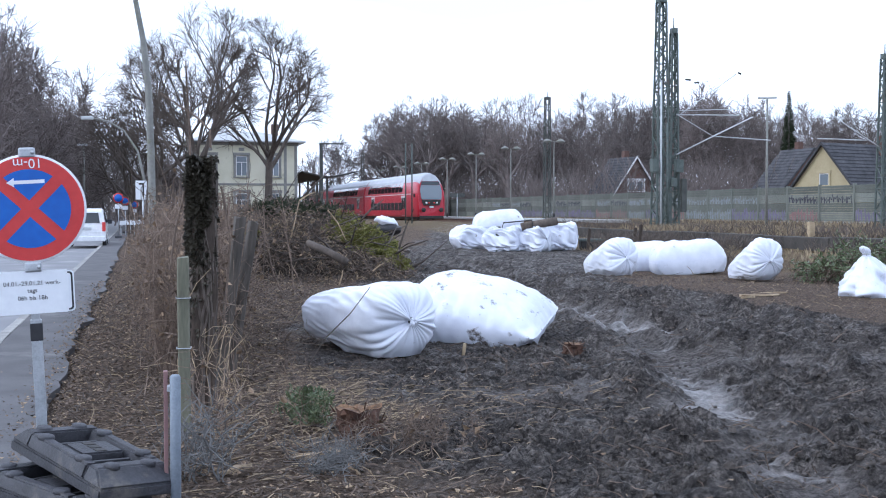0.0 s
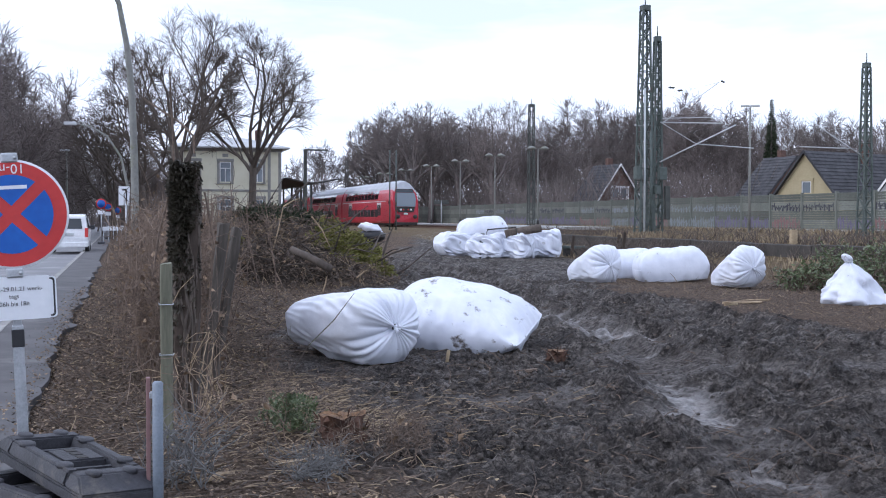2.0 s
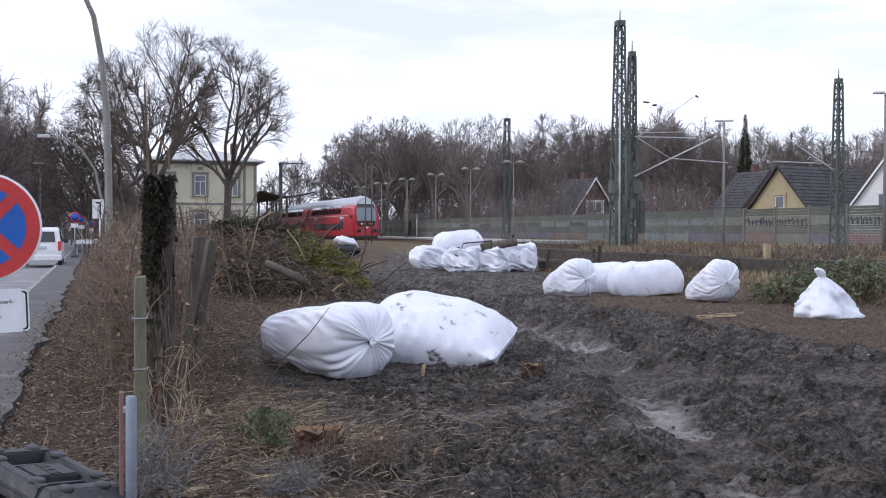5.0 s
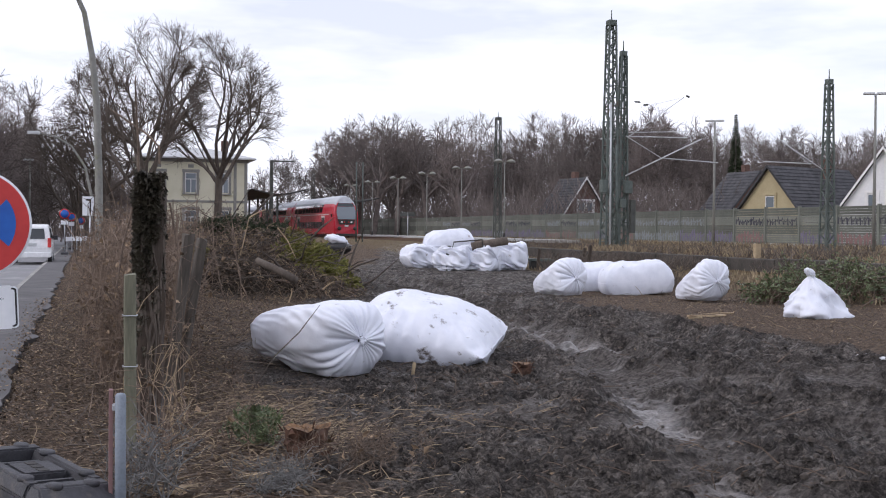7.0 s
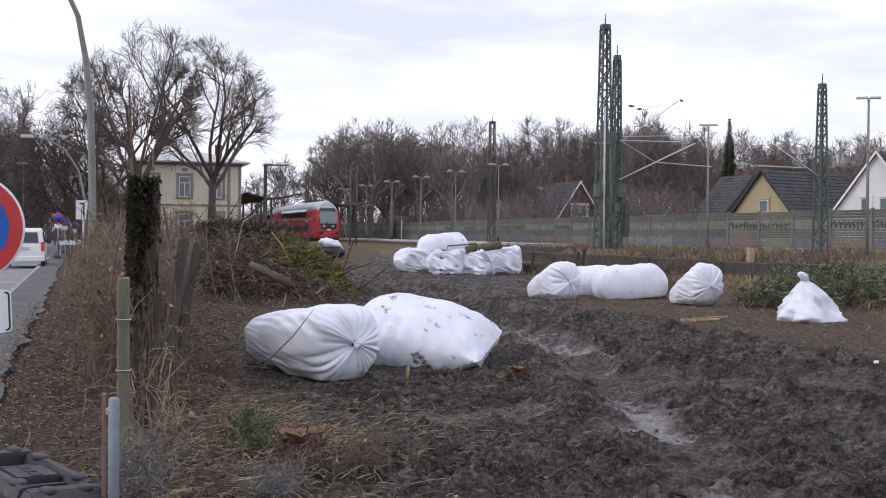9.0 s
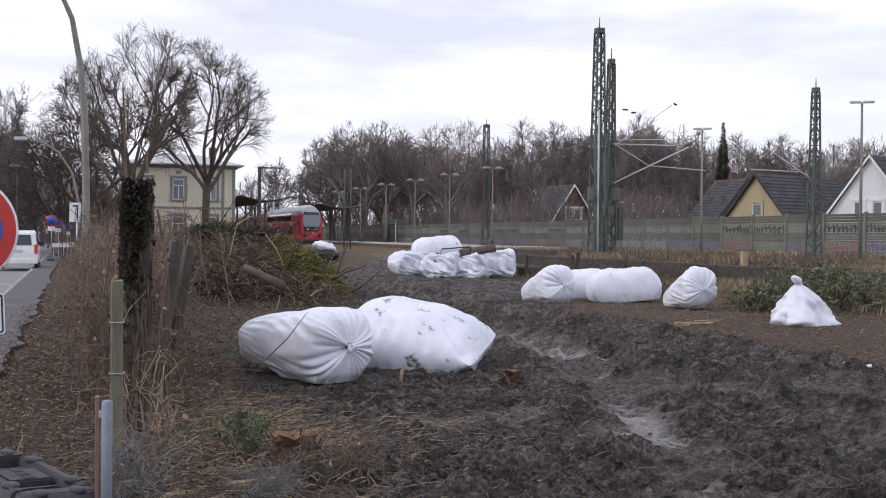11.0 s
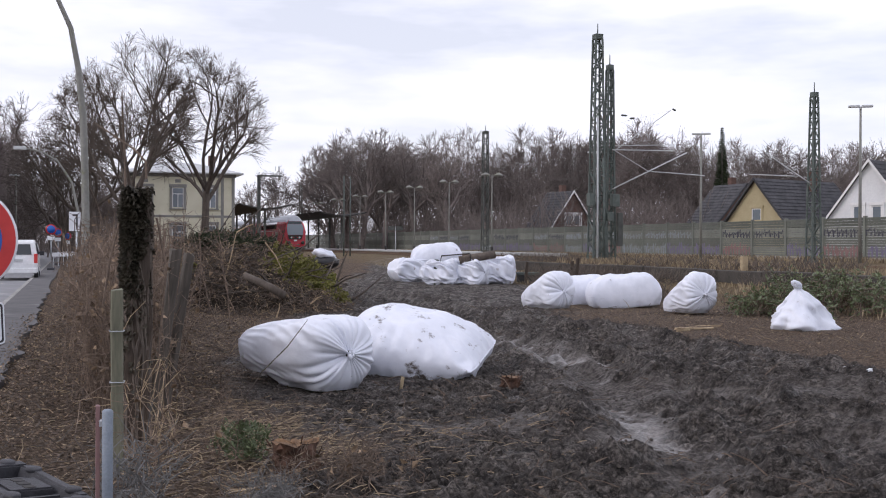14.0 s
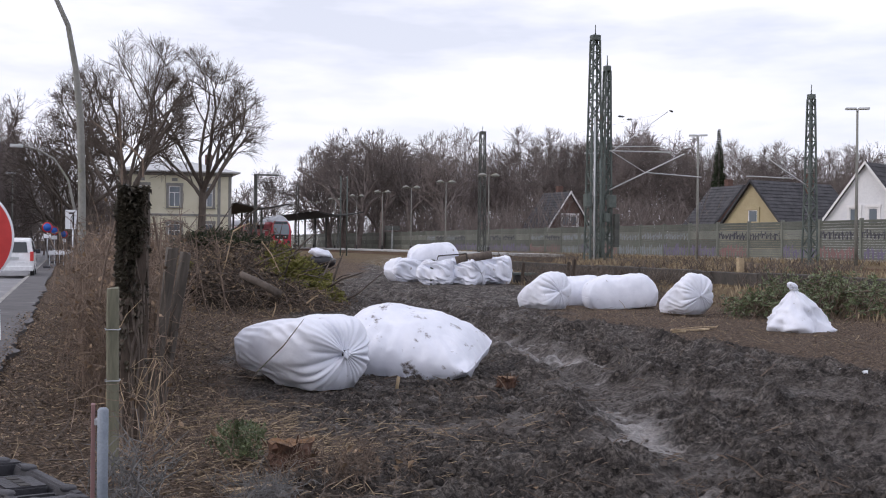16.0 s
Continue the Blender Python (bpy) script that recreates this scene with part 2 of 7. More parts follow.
M_BRICK = material("dark_red_brick", (0.08, 0.045, 0.035), (0.17, 0.10, 0.08), 3, 0.9, 0.4)
M_OCHRE = material("ochre_render", (0.38, 0.32, 0.19), (0.48, 0.41, 0.26), 0.8, 0.9, 0.1)
M_WHITEWALL = material("white_render", (0.66, 0.67, 0.69), (0.80, 0.81, 0.82), 0.8, 0.9, 0.1)
M_WHITEFRAME = material("white_frame_paint", (0.70, 0.70, 0.70), (0.82, 0.82, 0.82), 2, 0.5, 0.05)
M_CARWHITE = material("white_car_paint", (0.70, 0.71, 0.73), (0.80, 0.81, 0.83), 1, 0.25, 0.0)
M_BLACKPLASTIC = material("recycled_black_plastic", (0.022, 0.022, 0.026), (0.065, 0.065, 0.075), 7, 0.6, 0.5, stain=(0.12, 0.11, 0.10), stain_at=0.6, stain_scale=3)
M_TYRE = material("tyre_rubber", (0.015, 0.015, 0.016), (0.04, 0.04, 0.042), 8, 0.8, 0.2)
M_SIGNRED = material("sign_red", (0.50, 0.03, 0.03), (0.62, 0.05, 0.045), 3, 0.45, 0.0)
M_SIGNBLUE = material("sign_blue", (0.008, 0.09, 0.42), (0.015, 0.13, 0.52), 3, 0.45, 0.0)
M_SIGNWHITE = material("sign_white", (0.72, 0.74, 0.78), (0.82, 0.84, 0.87), 3, 0.45, 0.0)
M_BLACK = material("black_print", (0.012, 0.012, 0.016), (0.03, 0.03, 0.034), 5, 0.6, 0.0)
M_STUMP = material("rotten_red_wood", (0.022, 0.012, 0.009), (0.13, 0.066, 0.04), 12, 0.9, 0.9, 5, stretch=(1, 1, 0.3))
M_STUMPTOP = material("crumbling_orange_wood", (0.04, 0.02, 0.012), (0.30, 0.175, 0.09), 14, 0.9, 0.9, 5)
M_CUT = material("fresh_cut_wood", (0.30, 0.22, 0.13), (0.50, 0.40, 0.26), 8, 0.85, 0.3)
M_GRASS = material("dry_grass_blade", (0.19, 0.145, 0.085), (0.42, 0.34, 0.22), 2, 0.9, 0.0, 6)
M_BINBAG = material("black_refuse_sack", (0.012, 0.012, 0.015), (0.03, 0.03, 0.035), 6, 0.35, 0.4)
M_PAINT_DARK = material("spray_paint_dark", (0.03, 0.03, 0.045), (0.07, 0.07, 0.09), 3, 0.7, 0.0)
M_PAINT_VIOLET = material("spray_paint_violet", (0.12, 0.10, 0.17), (0.21, 0.19, 0.27), 2, 0.7, 0.0)
M_PAINT_RED = material("spray_paint_dull_red", (0.20, 0.11, 0.11), (0.28, 0.17, 0.16), 2, 0.7, 0.0)
M_PAINT_PALE = material("spray_paint_pale", (0.19, 0.21, 0.23), (0.28, 0.31, 0.32), 2, 0.7, 0.0)


# ---- mesh helpers ----
def mesh_ob(name, verts, faces, mats, parent=None, label="", smooth=False, index=None):
    me = bpy.data.meshes.new(name)
    me.from_pydata([tuple(v) for v in verts], [], [tuple(f) for f in faces])
    for m in (mats if isinstance(mats, (list, tuple)) else [mats]):
        me.materials.append(m)
    if index is not None:
        me.polygons.foreach_set("material_index", index)
    if smooth:
        me.polygons.foreach_set("use_smooth", [True] * len(me.polygons))
    me.update()
    ob = new(name, me)
    if parent is not None:
        ob.parent = parent
    return tagged(ob, label)


def part(name, bm, mat, parent=None, label="", smooth=False):
    me = bpy.data.meshes.new(name)
    bm.normal_update()
    bm.to_mesh(me)
    bm.free()
    me.materials.append(mat)
    if smooth:
        me.polygons.foreach_set("use_smooth", [True] * len(me.polygons))
    ob = new(name, me)
    if parent is not None:
        ob.parent = parent
    return tagged(ob, label)


def share(name, src, parent, m):
    """Another object on the mesh of src."""
    ob = new(name, src.data)
    ob.parent = parent
    ob.matrix_basis = m
    return ob


def thing(name, label, category, m=None, group="", kind=""):
    ob = new(name)
    ob.empty_display_size = 0.2
    if m is not None:
        ob.matrix_basis = m
    return tagged(ob, label, category, group, kind)


def add_box(bm, x0, x1, y0, y1, z0, z1, bevel=0.0, m=None):
    r = bmesh.ops.create_cube(bm, size=1.0)
    vs = r["verts"]
    for v in vs:
        v.co = Vector(((x0 + x1) / 2 + v.co.x * (x1 - x0), (y0 + y1) / 2 + v.co.y * (y1 - y0), (z0 + z1) / 2 + v.co.z * (z1 - z0)))
    if m is not None:
        bmesh.ops.transform(bm, matrix=m, verts=vs)
    if bevel:
        es = list({e for v in vs for e in v.link_edges})
        bmesh.ops.bevel(bm, geom=es, offset=bevel, segments=2, affect="EDGES", profile=0.5)
    return bm


def box(x0, x1, y0, y1, z0, z1, bevel=0.0):
    return add_box(bmesh.new(), x0, x1, y0, y1, z0, z1, bevel)


class Tubes:
    """Collects bent tapered tubes into one mesh."""

    def __init__(self):
        self.v, self.f, self.i = [], [], []

    def add(self, pts, radii, sides=4, cap=True, mat=0):
        pts = [Vector(p) for p in pts]
        base = len(self.v)
        n = len(pts)
        for k, p in enumerate(pts):
            d = pts[min(k + 1, n - 1)] - pts[max(k - 1, 0)]
            if d.length < 1e-9:
                d = Vector((0, 0, 1))
            d.normalize()
            a = d.cross(Vector((0, 0, 1)) if abs(d.z) < 0.9 else Vector((1, 0, 0))).normalized()
            c = d.cross(a)
            for s in range(sides):
                w = 2 * math.pi * s / sides
                self.v.append(tuple(p + (a * math.cos(w) + c * math.sin(w)) * radii[k]))
        for k in range(n - 1):
            for s in range(sides):
                s2 = (s + 1) % sides
                self.f.append((base + k * sides + s, base + k * sides + s2, base + (k + 1) * sides + s2, base + (k + 1) * sides + s))
                self.i.append(mat)
        if cap and sides > 2:
            self.f.append(tuple(base + s for s in reversed(range(sides))))
            self.f.append(tuple(base + (n - 1) * sides + s for s in range(sides)))
            self.i += [mat, mat]
        return self

    def leaf(self, p, d, w, h, mat=0, up=None):
        """A folded leaf at p along d."""
        p, d = Vector(p), Vector(d).normalized()
        u = Vector(up) if up else Vector((SEED.gauss(0, 1), SEED.gauss(0, 1), SEED.gauss(0, 1)))
        s = d.cross(u)
        if s.length < 1e-6:
            s = d.cross(Vector((1, 0.3, 0.2)))
        s.normalize()
        q = d.cross(s) * (w * 0.25)
        b = len(self.v)
        self.v += [tuple(p), tuple(p + d * h * 0.5 + s * w * 0.5 + q), tuple(p + d * h), tuple(p + d * h * 0.5 - s * w * 0.5 + q)]
        self.f += [(b, b + 1, b + 2), (b, b + 2, b + 3)]
        self.i += [mat, mat]

    def ob(self, name, mats, parent=None, label="", smooth=False):
        return mesh_ob(name, self.v, self.f, mats, parent, label, smooth, self.i)


def tube(name, pts, radii, mat, parent, sides=8, label=""):
    return Tubes().add(pts, radii, sides).ob(name, mat, parent, label, sides > 5)


def smoothstep(a, b, x):
    t = np.clip((x - a) / (b - a), 0, 1)
    return t * t * (3 - 2 * t)


LATTICE = np.random.RandomState(5).rand(256, 256)


def vnoise(x, y):
    """Smooth value noise of arrays, -1 to 1."""
    xi, yi = np.floor(x).astype(int), np.floor(y).astype(int)
    fx, fy = x - xi, y - yi
    fx, fy = fx * fx * (3 - 2 * fx), fy * fy * (3 - 2 * fy)
    g = lambda i, j: LATTICE[i % 256, j % 256]
    a = g(xi, yi) * (1 - fx) + g(xi + 1, yi) * fx
    b = g(xi, yi + 1) * (1 - fx) + g(xi + 1, yi + 1) * fx
    return (a * (1 - fy) + b * fy) * 2 - 1


def fbm(x, y, octaves=4, gain=0.5):
    s, a = 0, 1.0
    for k in range(octaves):
        s = s + a * vnoise(x * 2 ** k + 17.3 * k, y * 2 ** k + 9.1 * k)
        a *= gain
    return s


# ---- ground: one sheet to the horizon ----
def mud_zone(x, y):
    wob = 0.5 * vnoise(x * 0.8, y * 0.8) + 0.25 * vnoise(x * 2.6, y * 2.6)
    left = 1.5 + 0.05 * (y - 6.75) + 0.24 * np.maximum(y - 15.5, 0) + wob
    right = 10.2 + 0.06 * (y - 13.0) + 0.30 * np.maximum(y - 24.0, 0) + 0.9 * wob
    return smoothstep(-0.35, 0.45, x - left) * smoothstep(-0.2, 0.7, right - x) * smoothstep(95, 70, y)


def ground_height(x, y):
    x, y = np.asarray(x, float), np.asarray(y, float)
    bank = np.maximum(0.28 * smoothstep(17.0, 20.0, x) + 0.38 * smoothstep(21.0, 21.3, x), 0.66 * smoothstep(42, 80, y) * smoothstep(2, 9, x))
    road = smoothstep(-1.45, -1.75, x) * smoothstep(-14, -12, x)
    walkway = smoothstep(-0.55, -0.8, x) * smoothstep(-14, -12, x)
    far = smoothstep(140, 60, np.hypot(x, y)) * (1 - walkway)
    mud = mud_zone(x, y)
    lane = lane_zone(x, y)
    rough = far * mud * (1 - 0.72 * lane) * (1 - 0.9 * bedded(x, y))
    heave = 0.5 + 0.5 * np.clip(fbm(x * 0.7 + 4, y * 0.55, 2), -1, 1)
    clod = 1 - np.abs(fbm(x * 3.4, y * 3.4, 3, 0.6))
    crumb = 1 - np.abs(fbm(x * 9.5, y * 9.5, 2, 0.6))
    h = bank + far * (0.035 * fbm(x * 0.5, y * 0.5, 3) + 0.012 * fbm(x * 5, y * 5, 3))
    h = h + rough * (0.10 * heave * (clod - 0.45) + 0.075 * (crumb - 0.5) + 0.04 * vnoise(x * 15, y * 15))
    for c, w, k, slope in RUTS:
        d = rut_offset(x, y, c, w, slope)
        h = h + (1 - bedded(x, y)) * far * mud * k * (-0.085 * np.exp(-d * d * 1.6) + 0.10 * np.exp(-(np.abs(d) - 1.6) ** 2 * 3) * (1 + 0.9 * vnoise(x * 4, y * 2.5)))
    return h - 0.13 * road - 0.06 * walkway


RUTS = [(4.5, 0.36, 0.7, 0.30), (6.75, 0.30, 1.1, 0.0), (8.8, 0.3, 0.9, 0.05)]
PATCHES = [(3.3, 9.3, 1.05, 0.55), (4.4, 8.1, 0.55, 0.9), (5.6, 11.3, 0.7, 1.3), (6.2, 7.6, 0.6, 0.8), (4.7, 16.6, 0.8, 0.9), (7.9, 10.4, 0.5, 1.6)]


def rut_offset(x, y, c, w, slope):
    """Distance from a rut's line, in its widths."""
    return (x - c - slope * (np.clip(y, 4, 15) - 8.5) - 0.15 * np.sin(y * 0.35 + c) - 0.16 * vnoise(x * 0.3 + c, y * 0.9)) / w


def lane_zone(x, y):
    """Smeared flat mud: the wheel lanes and a few trodden patches."""
    near = 0
    for c, w, k, slope in RUTS:
        d = rut_offset(x, y, c, 1.1 * w, slope)
        near = near + 0.75 * np.exp(-d * d) * min(1, 0.55 + 0.5 * k)
    for px, py, rx, ry in PATCHES:
        near = np.maximum(near, 0.85 * np.exp(-((x - px) / rx) ** 2 - ((y - py) / ry) ** 2))
    ragged = 0.34 * vnoise(x * 3.1, y * 2.4) + 0.28 * vnoise(x * 8, y * 8)
    return smoothstep(0.36, 0.66, near + ragged)


def bedded(x, y):
    """1 where the large sacks press the mud flat."""
    return np.clip(np.exp(-((x - 4.1) / 0.95) ** 4 - ((y - 13.7) / 0.95) ** 4) + np.exp(-((x - 2.75) / 0.95) ** 4 - ((y - 12.9) / 0.95) ** 4), 0, 1)


def puddle(x, y):
    wet = 0
    for c, w, k, slope in RUTS:
        d = rut_offset(x, y, c, w, slope)
        wet = wet + np.exp(-d * d * 2.2) * min(k + 0.2, 1)
    for px, py, rx, ry in PATCHES[1:2]:
        wet = np.maximum(wet, 1.2 * np.exp(-((x - px) / (0.55 * rx)) ** 2 - ((y - py) / (0.55 * ry)) ** 2))
    return np.clip(wet, 0, 1) * smoothstep(0.1, 0.7, vnoise(x * 0.9 + 3, y * 0.55 + 2) + 1.0 * vnoise(x * 3.4, y * 3.1) + 0.8 * vnoise(x * 9, y * 9)) * 0.85 * mud_zone(x, y)


def silt_zone(x, y):
    return lane_zone(x, y) * mud_zone(x, y)


def spaced(*runs):
    out = []
    for a, b, s in runs:
        out.append(np.arange(a, b, s))
    return np.concatenate(out)


def far_steps(a, b, n):
    return a + (b - a) * (np.linspace(0, 1, n + 1)[1:]) ** 2.6


def ground():
    xs = np.concatenate([-far_steps(14, 1500, 22)[::-1], spaced((-14, -2, 0.6), (-2, 10.0, 0.055), (10, 19, 0.12), (19, 50, 0.6)), far_steps(50, 1500, 22)])
    ys = np.concatenate([-far_steps(6, 1500, 14)[::-1], spaced((-6, 4, 0.8), (4, 13, 0.05), (13, 22, 0.085), (22, 46, 0.17), (46, 140, 0.8)), far_steps(140, 2500, 22)])
    X, Y = np.meshgrid(xs, ys)
    Z = ground_height(X, Y)
    nx, ny = len(xs), len(ys)
    v = np.stack([X.ravel(), Y.ravel(), Z.ravel()], 1)
    i = np.arange(nx * ny).reshape(ny, nx)
    f = np.stack([i[:-1, :-1].ravel(), i[:-1, 1:].ravel(), i[1:, 1:].ravel(), i[1:, :-1].ravel()], 1)
    me = bpy.data.meshes.new("ground")
    me.vertices.add(len(v))
    me.vertices.foreach_set("co", v.ravel())
    me.loops.add(len(f) * 4)
    me.loops.foreach_set("vertex_index", f.ravel())
    me.polygons.add(len(f))
    me.polygons.foreach_set("loop_start", np.arange(0, len(f) * 4, 4))
    me.update(calc_edges=True)
    zone = me.color_attributes.new("zone", "FLOAT_COLOR", "POINT")
    mud = mud_zone(X, Y)
    dry = smoothstep(15.5, 18.5, X + 1.2 * vnoise(X * 0.4, Y * 0.4)) + smoothstep(150, 260, np.hypot(X, Y))
    c = np.stack([mud.ravel(), np.clip(dry, 0, 1).ravel() * 0.85, puddle(X, Y).ravel(), silt_zone(X, Y).ravel()], 1)
    zone.data.foreach_set("color", c.ravel())
    me.materials.append(M_GROUND)
    me.polygons.foreach_set("use_smooth", [True] * len(me.polygons))
    tagged(new("ground", me), "rutted wet black mud with leaf litter and dry grass", "ground", kind="structure")


ground()


def gz(x, y):
    return float(ground_height(x, y))


TH = math.atan(539 / 2050)


def seen(px, z):
    """Ground plan place at depth z on the way that px names at the start."""
    x = (px - 784) / 2050 * z
    return x * math.cos(TH) + z * math.sin(TH), z * math.cos(TH) - x * math.sin(TH)


# ---- road, kerb, pavement ----
def wobbly_pavement():
    """A strip of asphalt whose inner edge is eaten into by soil."""
    ys = spaced((-10, 4, 1.0), (4, 40, 0.12), (40, 421, 4.0))
    v, f = [], []
    for k, y in enumerate(ys):
        e = -0.72 + 0.10 * float(fbm(np.array(y * 0.9), np.array(3.3), 3)) * (y < 60)
        v += [(-1.6, y, -0.1), (-1.6, y, 0.02), (e, y, 0.02), (e, y, -0.1)]
        if k:
            a, b = 4 * (k - 1), 4 * k
            f += [(a + j, a + (j + 1) % 4, b + (j + 1) % 4, b + j) for j in range(4)]
    return mesh_ob("pavement", v, f, M_ASPHALT)


def road_and_pavement():
    bm = box(-8.2, -1.74, -40, 420, -0.16, -0.1)
    tagged(part("road", bm, M_ROAD), "pale worn asphalt side street", "road", kind="structure")
    tagged(wobbly_pavement(), "narrow grey asphalt pavement beside the street", "pavement", kind="structure")
    kerb = thing("kerb", "grey kerb stones between street and pavement", "kerb", kind="structure")
    first = None
    for k in range(110):
        y = -2 + k * 1.0
        m = pose(-1.67 + SEED.uniform(-0.006, 0.006), y + 0.5, -0.03, 0, SEED.uniform(-1, 1), SEED.uniform(-0.4, 0.4))
        if first is None:
            first = part("kerb_stone", box(-0.066, 0.066, -0.49, 0.49, -0.1, 0.06, 0.012), M_KERB, kerb)
            first.matrix_basis = m
        else:
            share("kerb_stone", first, kerb, m)


road_and_pavement()


# ---- railway: bank edge, ballast, rails, platform ----
def railway():
    tagged(part("ballast", box(25.2, 41.0, -30, 420, 0.3, 0.62), M_BALLAST), "rusty brown track ballast bed", "ballast", kind="structure")
    for cx in (27.3, 31.9):
        tr = thing("track", "rusty railway track on ballast", "railway track", kind="structure")
        for s in (-0.75, 0.75):
            part("rail", box(cx + s - 0.035, cx + s + 0.035, -30, 400, 0.62, 0.74), M_RAIL, tr)
    edge = thing("old_platform_edge", "dark overgrown concrete edge of the railway bank", "platform edge", kind="structure")
    for k in range(14):
        y0 = 12 + k * 4.0
        bm = box(20.9, 21.25, y0 + 0.03, y0 + 3.97, 0.3, 0.78 + 0.02 * math.sin(k * 2.1), 0.03)
        part("edge_block", bm, M_DARKEDGE, edge)
    pl = thing("platform", "low concrete station platform with pale edge", "platform", kind="structure")
    part("platform_deck", box(34.0, 38.2, 86, 330, 0.3, 0.92, 0.02), M_CONCRETE, pl)
    part("platform_edge", box(33.8, 34.3, 86, 330, 0.75, 0.95, 0.02), M_PALE, pl, "pale edge slabs")


railway()


# ---- noise barrier with sprayed scrawls ----
def noise_barrier():
    X = 45.0
    first = {}
    for k in range(68):
        y0 = 26 + k * 4.0
        th = thing("noise_barrier", "green-grey slatted noise barrier bay with steel post", "noise barrier", pose(X, y0, 0.55), group="noise barrier bays")
        if not first:
            first["post"] = part("post", box(-0.1, 0.1, -0.09, 0.09, 0, 2.85, 0.01), M_BARRIER_PALE, th)
            first["plinth"] = part("plinth", box(-0.07, 0.07, 0.09, 3.91, -0.1, 0.35, 0.01), M_CONCRETE, th)
            bm = bmesh.new()
            for j in range(4):
                add_box(bm, -0.06, 0.06, 0.09, 3.91, 0.36 + j * 0.155, 0.505 + j * 0.155, 0.012)
            first["low"] = part("panel", bm, M_BARRIER_PALE, th)
            bm = bmesh.new()
            for j in range(4):
                add_box(bm, -0.06, 0.06, 0.09, 3.91, 0, 0.145, 0.012, Matrix.Translation((0, 0, 0.985 + j * 0.155)))
            first["mid"] = part("panel", bm, M_BARRIER, th)
            bm = bmesh.new()
            for j in range(4):
                add_box(bm, -0.06, 0.06, 0.09, 3.91, 0, 0.145, 0.012, Matrix.Translation((0, 0, 1.61 + j * 0.155)))
            first["pale"] = part("panel", bm, M_BARRIER_PALE, th)
            bm = bmesh.new()
            for j in range(3):
                add_box(bm, -0.06, 0.06, 0.09, 3.91, 0, 0.16, 0.012, Matrix.Translation((0, 0, 2.24 + j * 0.175)))
            first["top"] = part("panel", bm, M_BARRIER, th)
        else:
            for n in ("post", "plinth", "low", "mid", "pale", "top"):
                share("panel" if n in ("low", "mid", "pale", "top") else n, first[n], th, Matrix())
        # scrawls: bulging strokes of paint, no letters
        if k < 30:
            for row, mats in ((0.35, (M_PAINT_VIOLET, M_PAINT_PALE, M_PAINT_RED, M_PAINT_VIOLET)), (1.55, (M_PAINT_DARK, M_PAINT_DARK, M_PAINT_PALE))):
                if SEED.random() < (0.95 if row < 1 else 0.85):
                    t = Tubes()
                    mat = SEED.choice(mats)
                    y, line = 0.25, []
                    xx = -0.072
                    while y < 3.5:
                        w = SEED.uniform(0.25, 0.5)
                        h = SEED.uniform(0.5, 0.85) if row < 1 else SEED.uniform(0.35, 0.55)
                        z = row + SEED.uniform(0, 0.12)
                        line += [(xx, y, z), (xx, y + w * SEED.uniform(-0.1, 0.3), z + h), (xx, y + w * SEED.uniform(0.4, 0.7), z + h * SEED.uniform(0.3, 0.6)), (xx, y + w, z + h * SEED.uniform(0.6, 1)), (xx, y + w * SEED.uniform(0.8, 1.1), z + 0.02)]
                        y += w + SEED.uniform(-0.02, 0.1)
                    r = SEED.uniform(0.05, 0.09)
                    t.add(line, [r] * len(line), 4)
                    t.v = [(xx + (a[0] - xx) * 0.12, a[1], a[2]) for a in t.v]
                    t.ob("sprayed_scrawl", mat, th, "sprayed scrawl")


noise_barrier()


# ---- lattice masts of the overhead line ----
def lattice_mast(label, place, h, w0, w1, mat, panels, turn=0.0):
    th = thing("lattice_mast", label, "mast", place @ pose(0, 0, 0, 0, 0, turn), group="overhead line masts")
    part("footing", box(-w0 * 0.75, w0 * 0.75, -w0 * 0.75, w0 * 0.75, -0.4, 0.12, 0.03), M_CONCRETE, th)
    for sx in (-1, 1):
        for sy in (-1, 1):
            bm = bmesh.new()
            add_box(bm, -0.04, 0.04, -0.04, 0.04, 0, 1)
            for v in bm.verts:
                w = (w0 + (w1 - w0) * v.co.z) / 2
                v.co = Vector((sx * w + v.co.x, sy * w + v.co.y, v.co.z * h))
            part("leg", bm, mat, th)
    t = Tubes()
    for side in range(4):
        for k in range(panels):
            z0, z1 = k / panels, (k + 1) / panels
            wa, wb = (w0 + (w1 - w0) * z0) / 2, (w0 + (w1 - w0) * z1) / 2
            s = 1 if (k + side) % 2 else -1
            ends = [(-s * wa, -wa, z0 * h), (s * wb, -wb, z1 * h)]
            level = [(-wb, -wb, z1 * h), (wb, -wb, z1 * h)]
            for e, r in ((ends, 0.034), (level, 0.022)):
                rot = Matrix.Rotation(side * math.pi / 2, 3, "Z")
                t.add([rot @ Vector(q) for q in e], [r, r], 4)
    tagged(t.ob("bracing", mat, th), kind="stuff")
    part("cap_plate", box(-w1 * 0.6, w1 * 0.6, -w1 * 0.6, w1 * 0.6, h, h + 0.25, 0.02), mat, th)
    tube("lightning_rod", [(0, 0, h + 0.25), (0, 0, h + 0.75)], [0.03, 0.02], mat, th, 6)
    return th


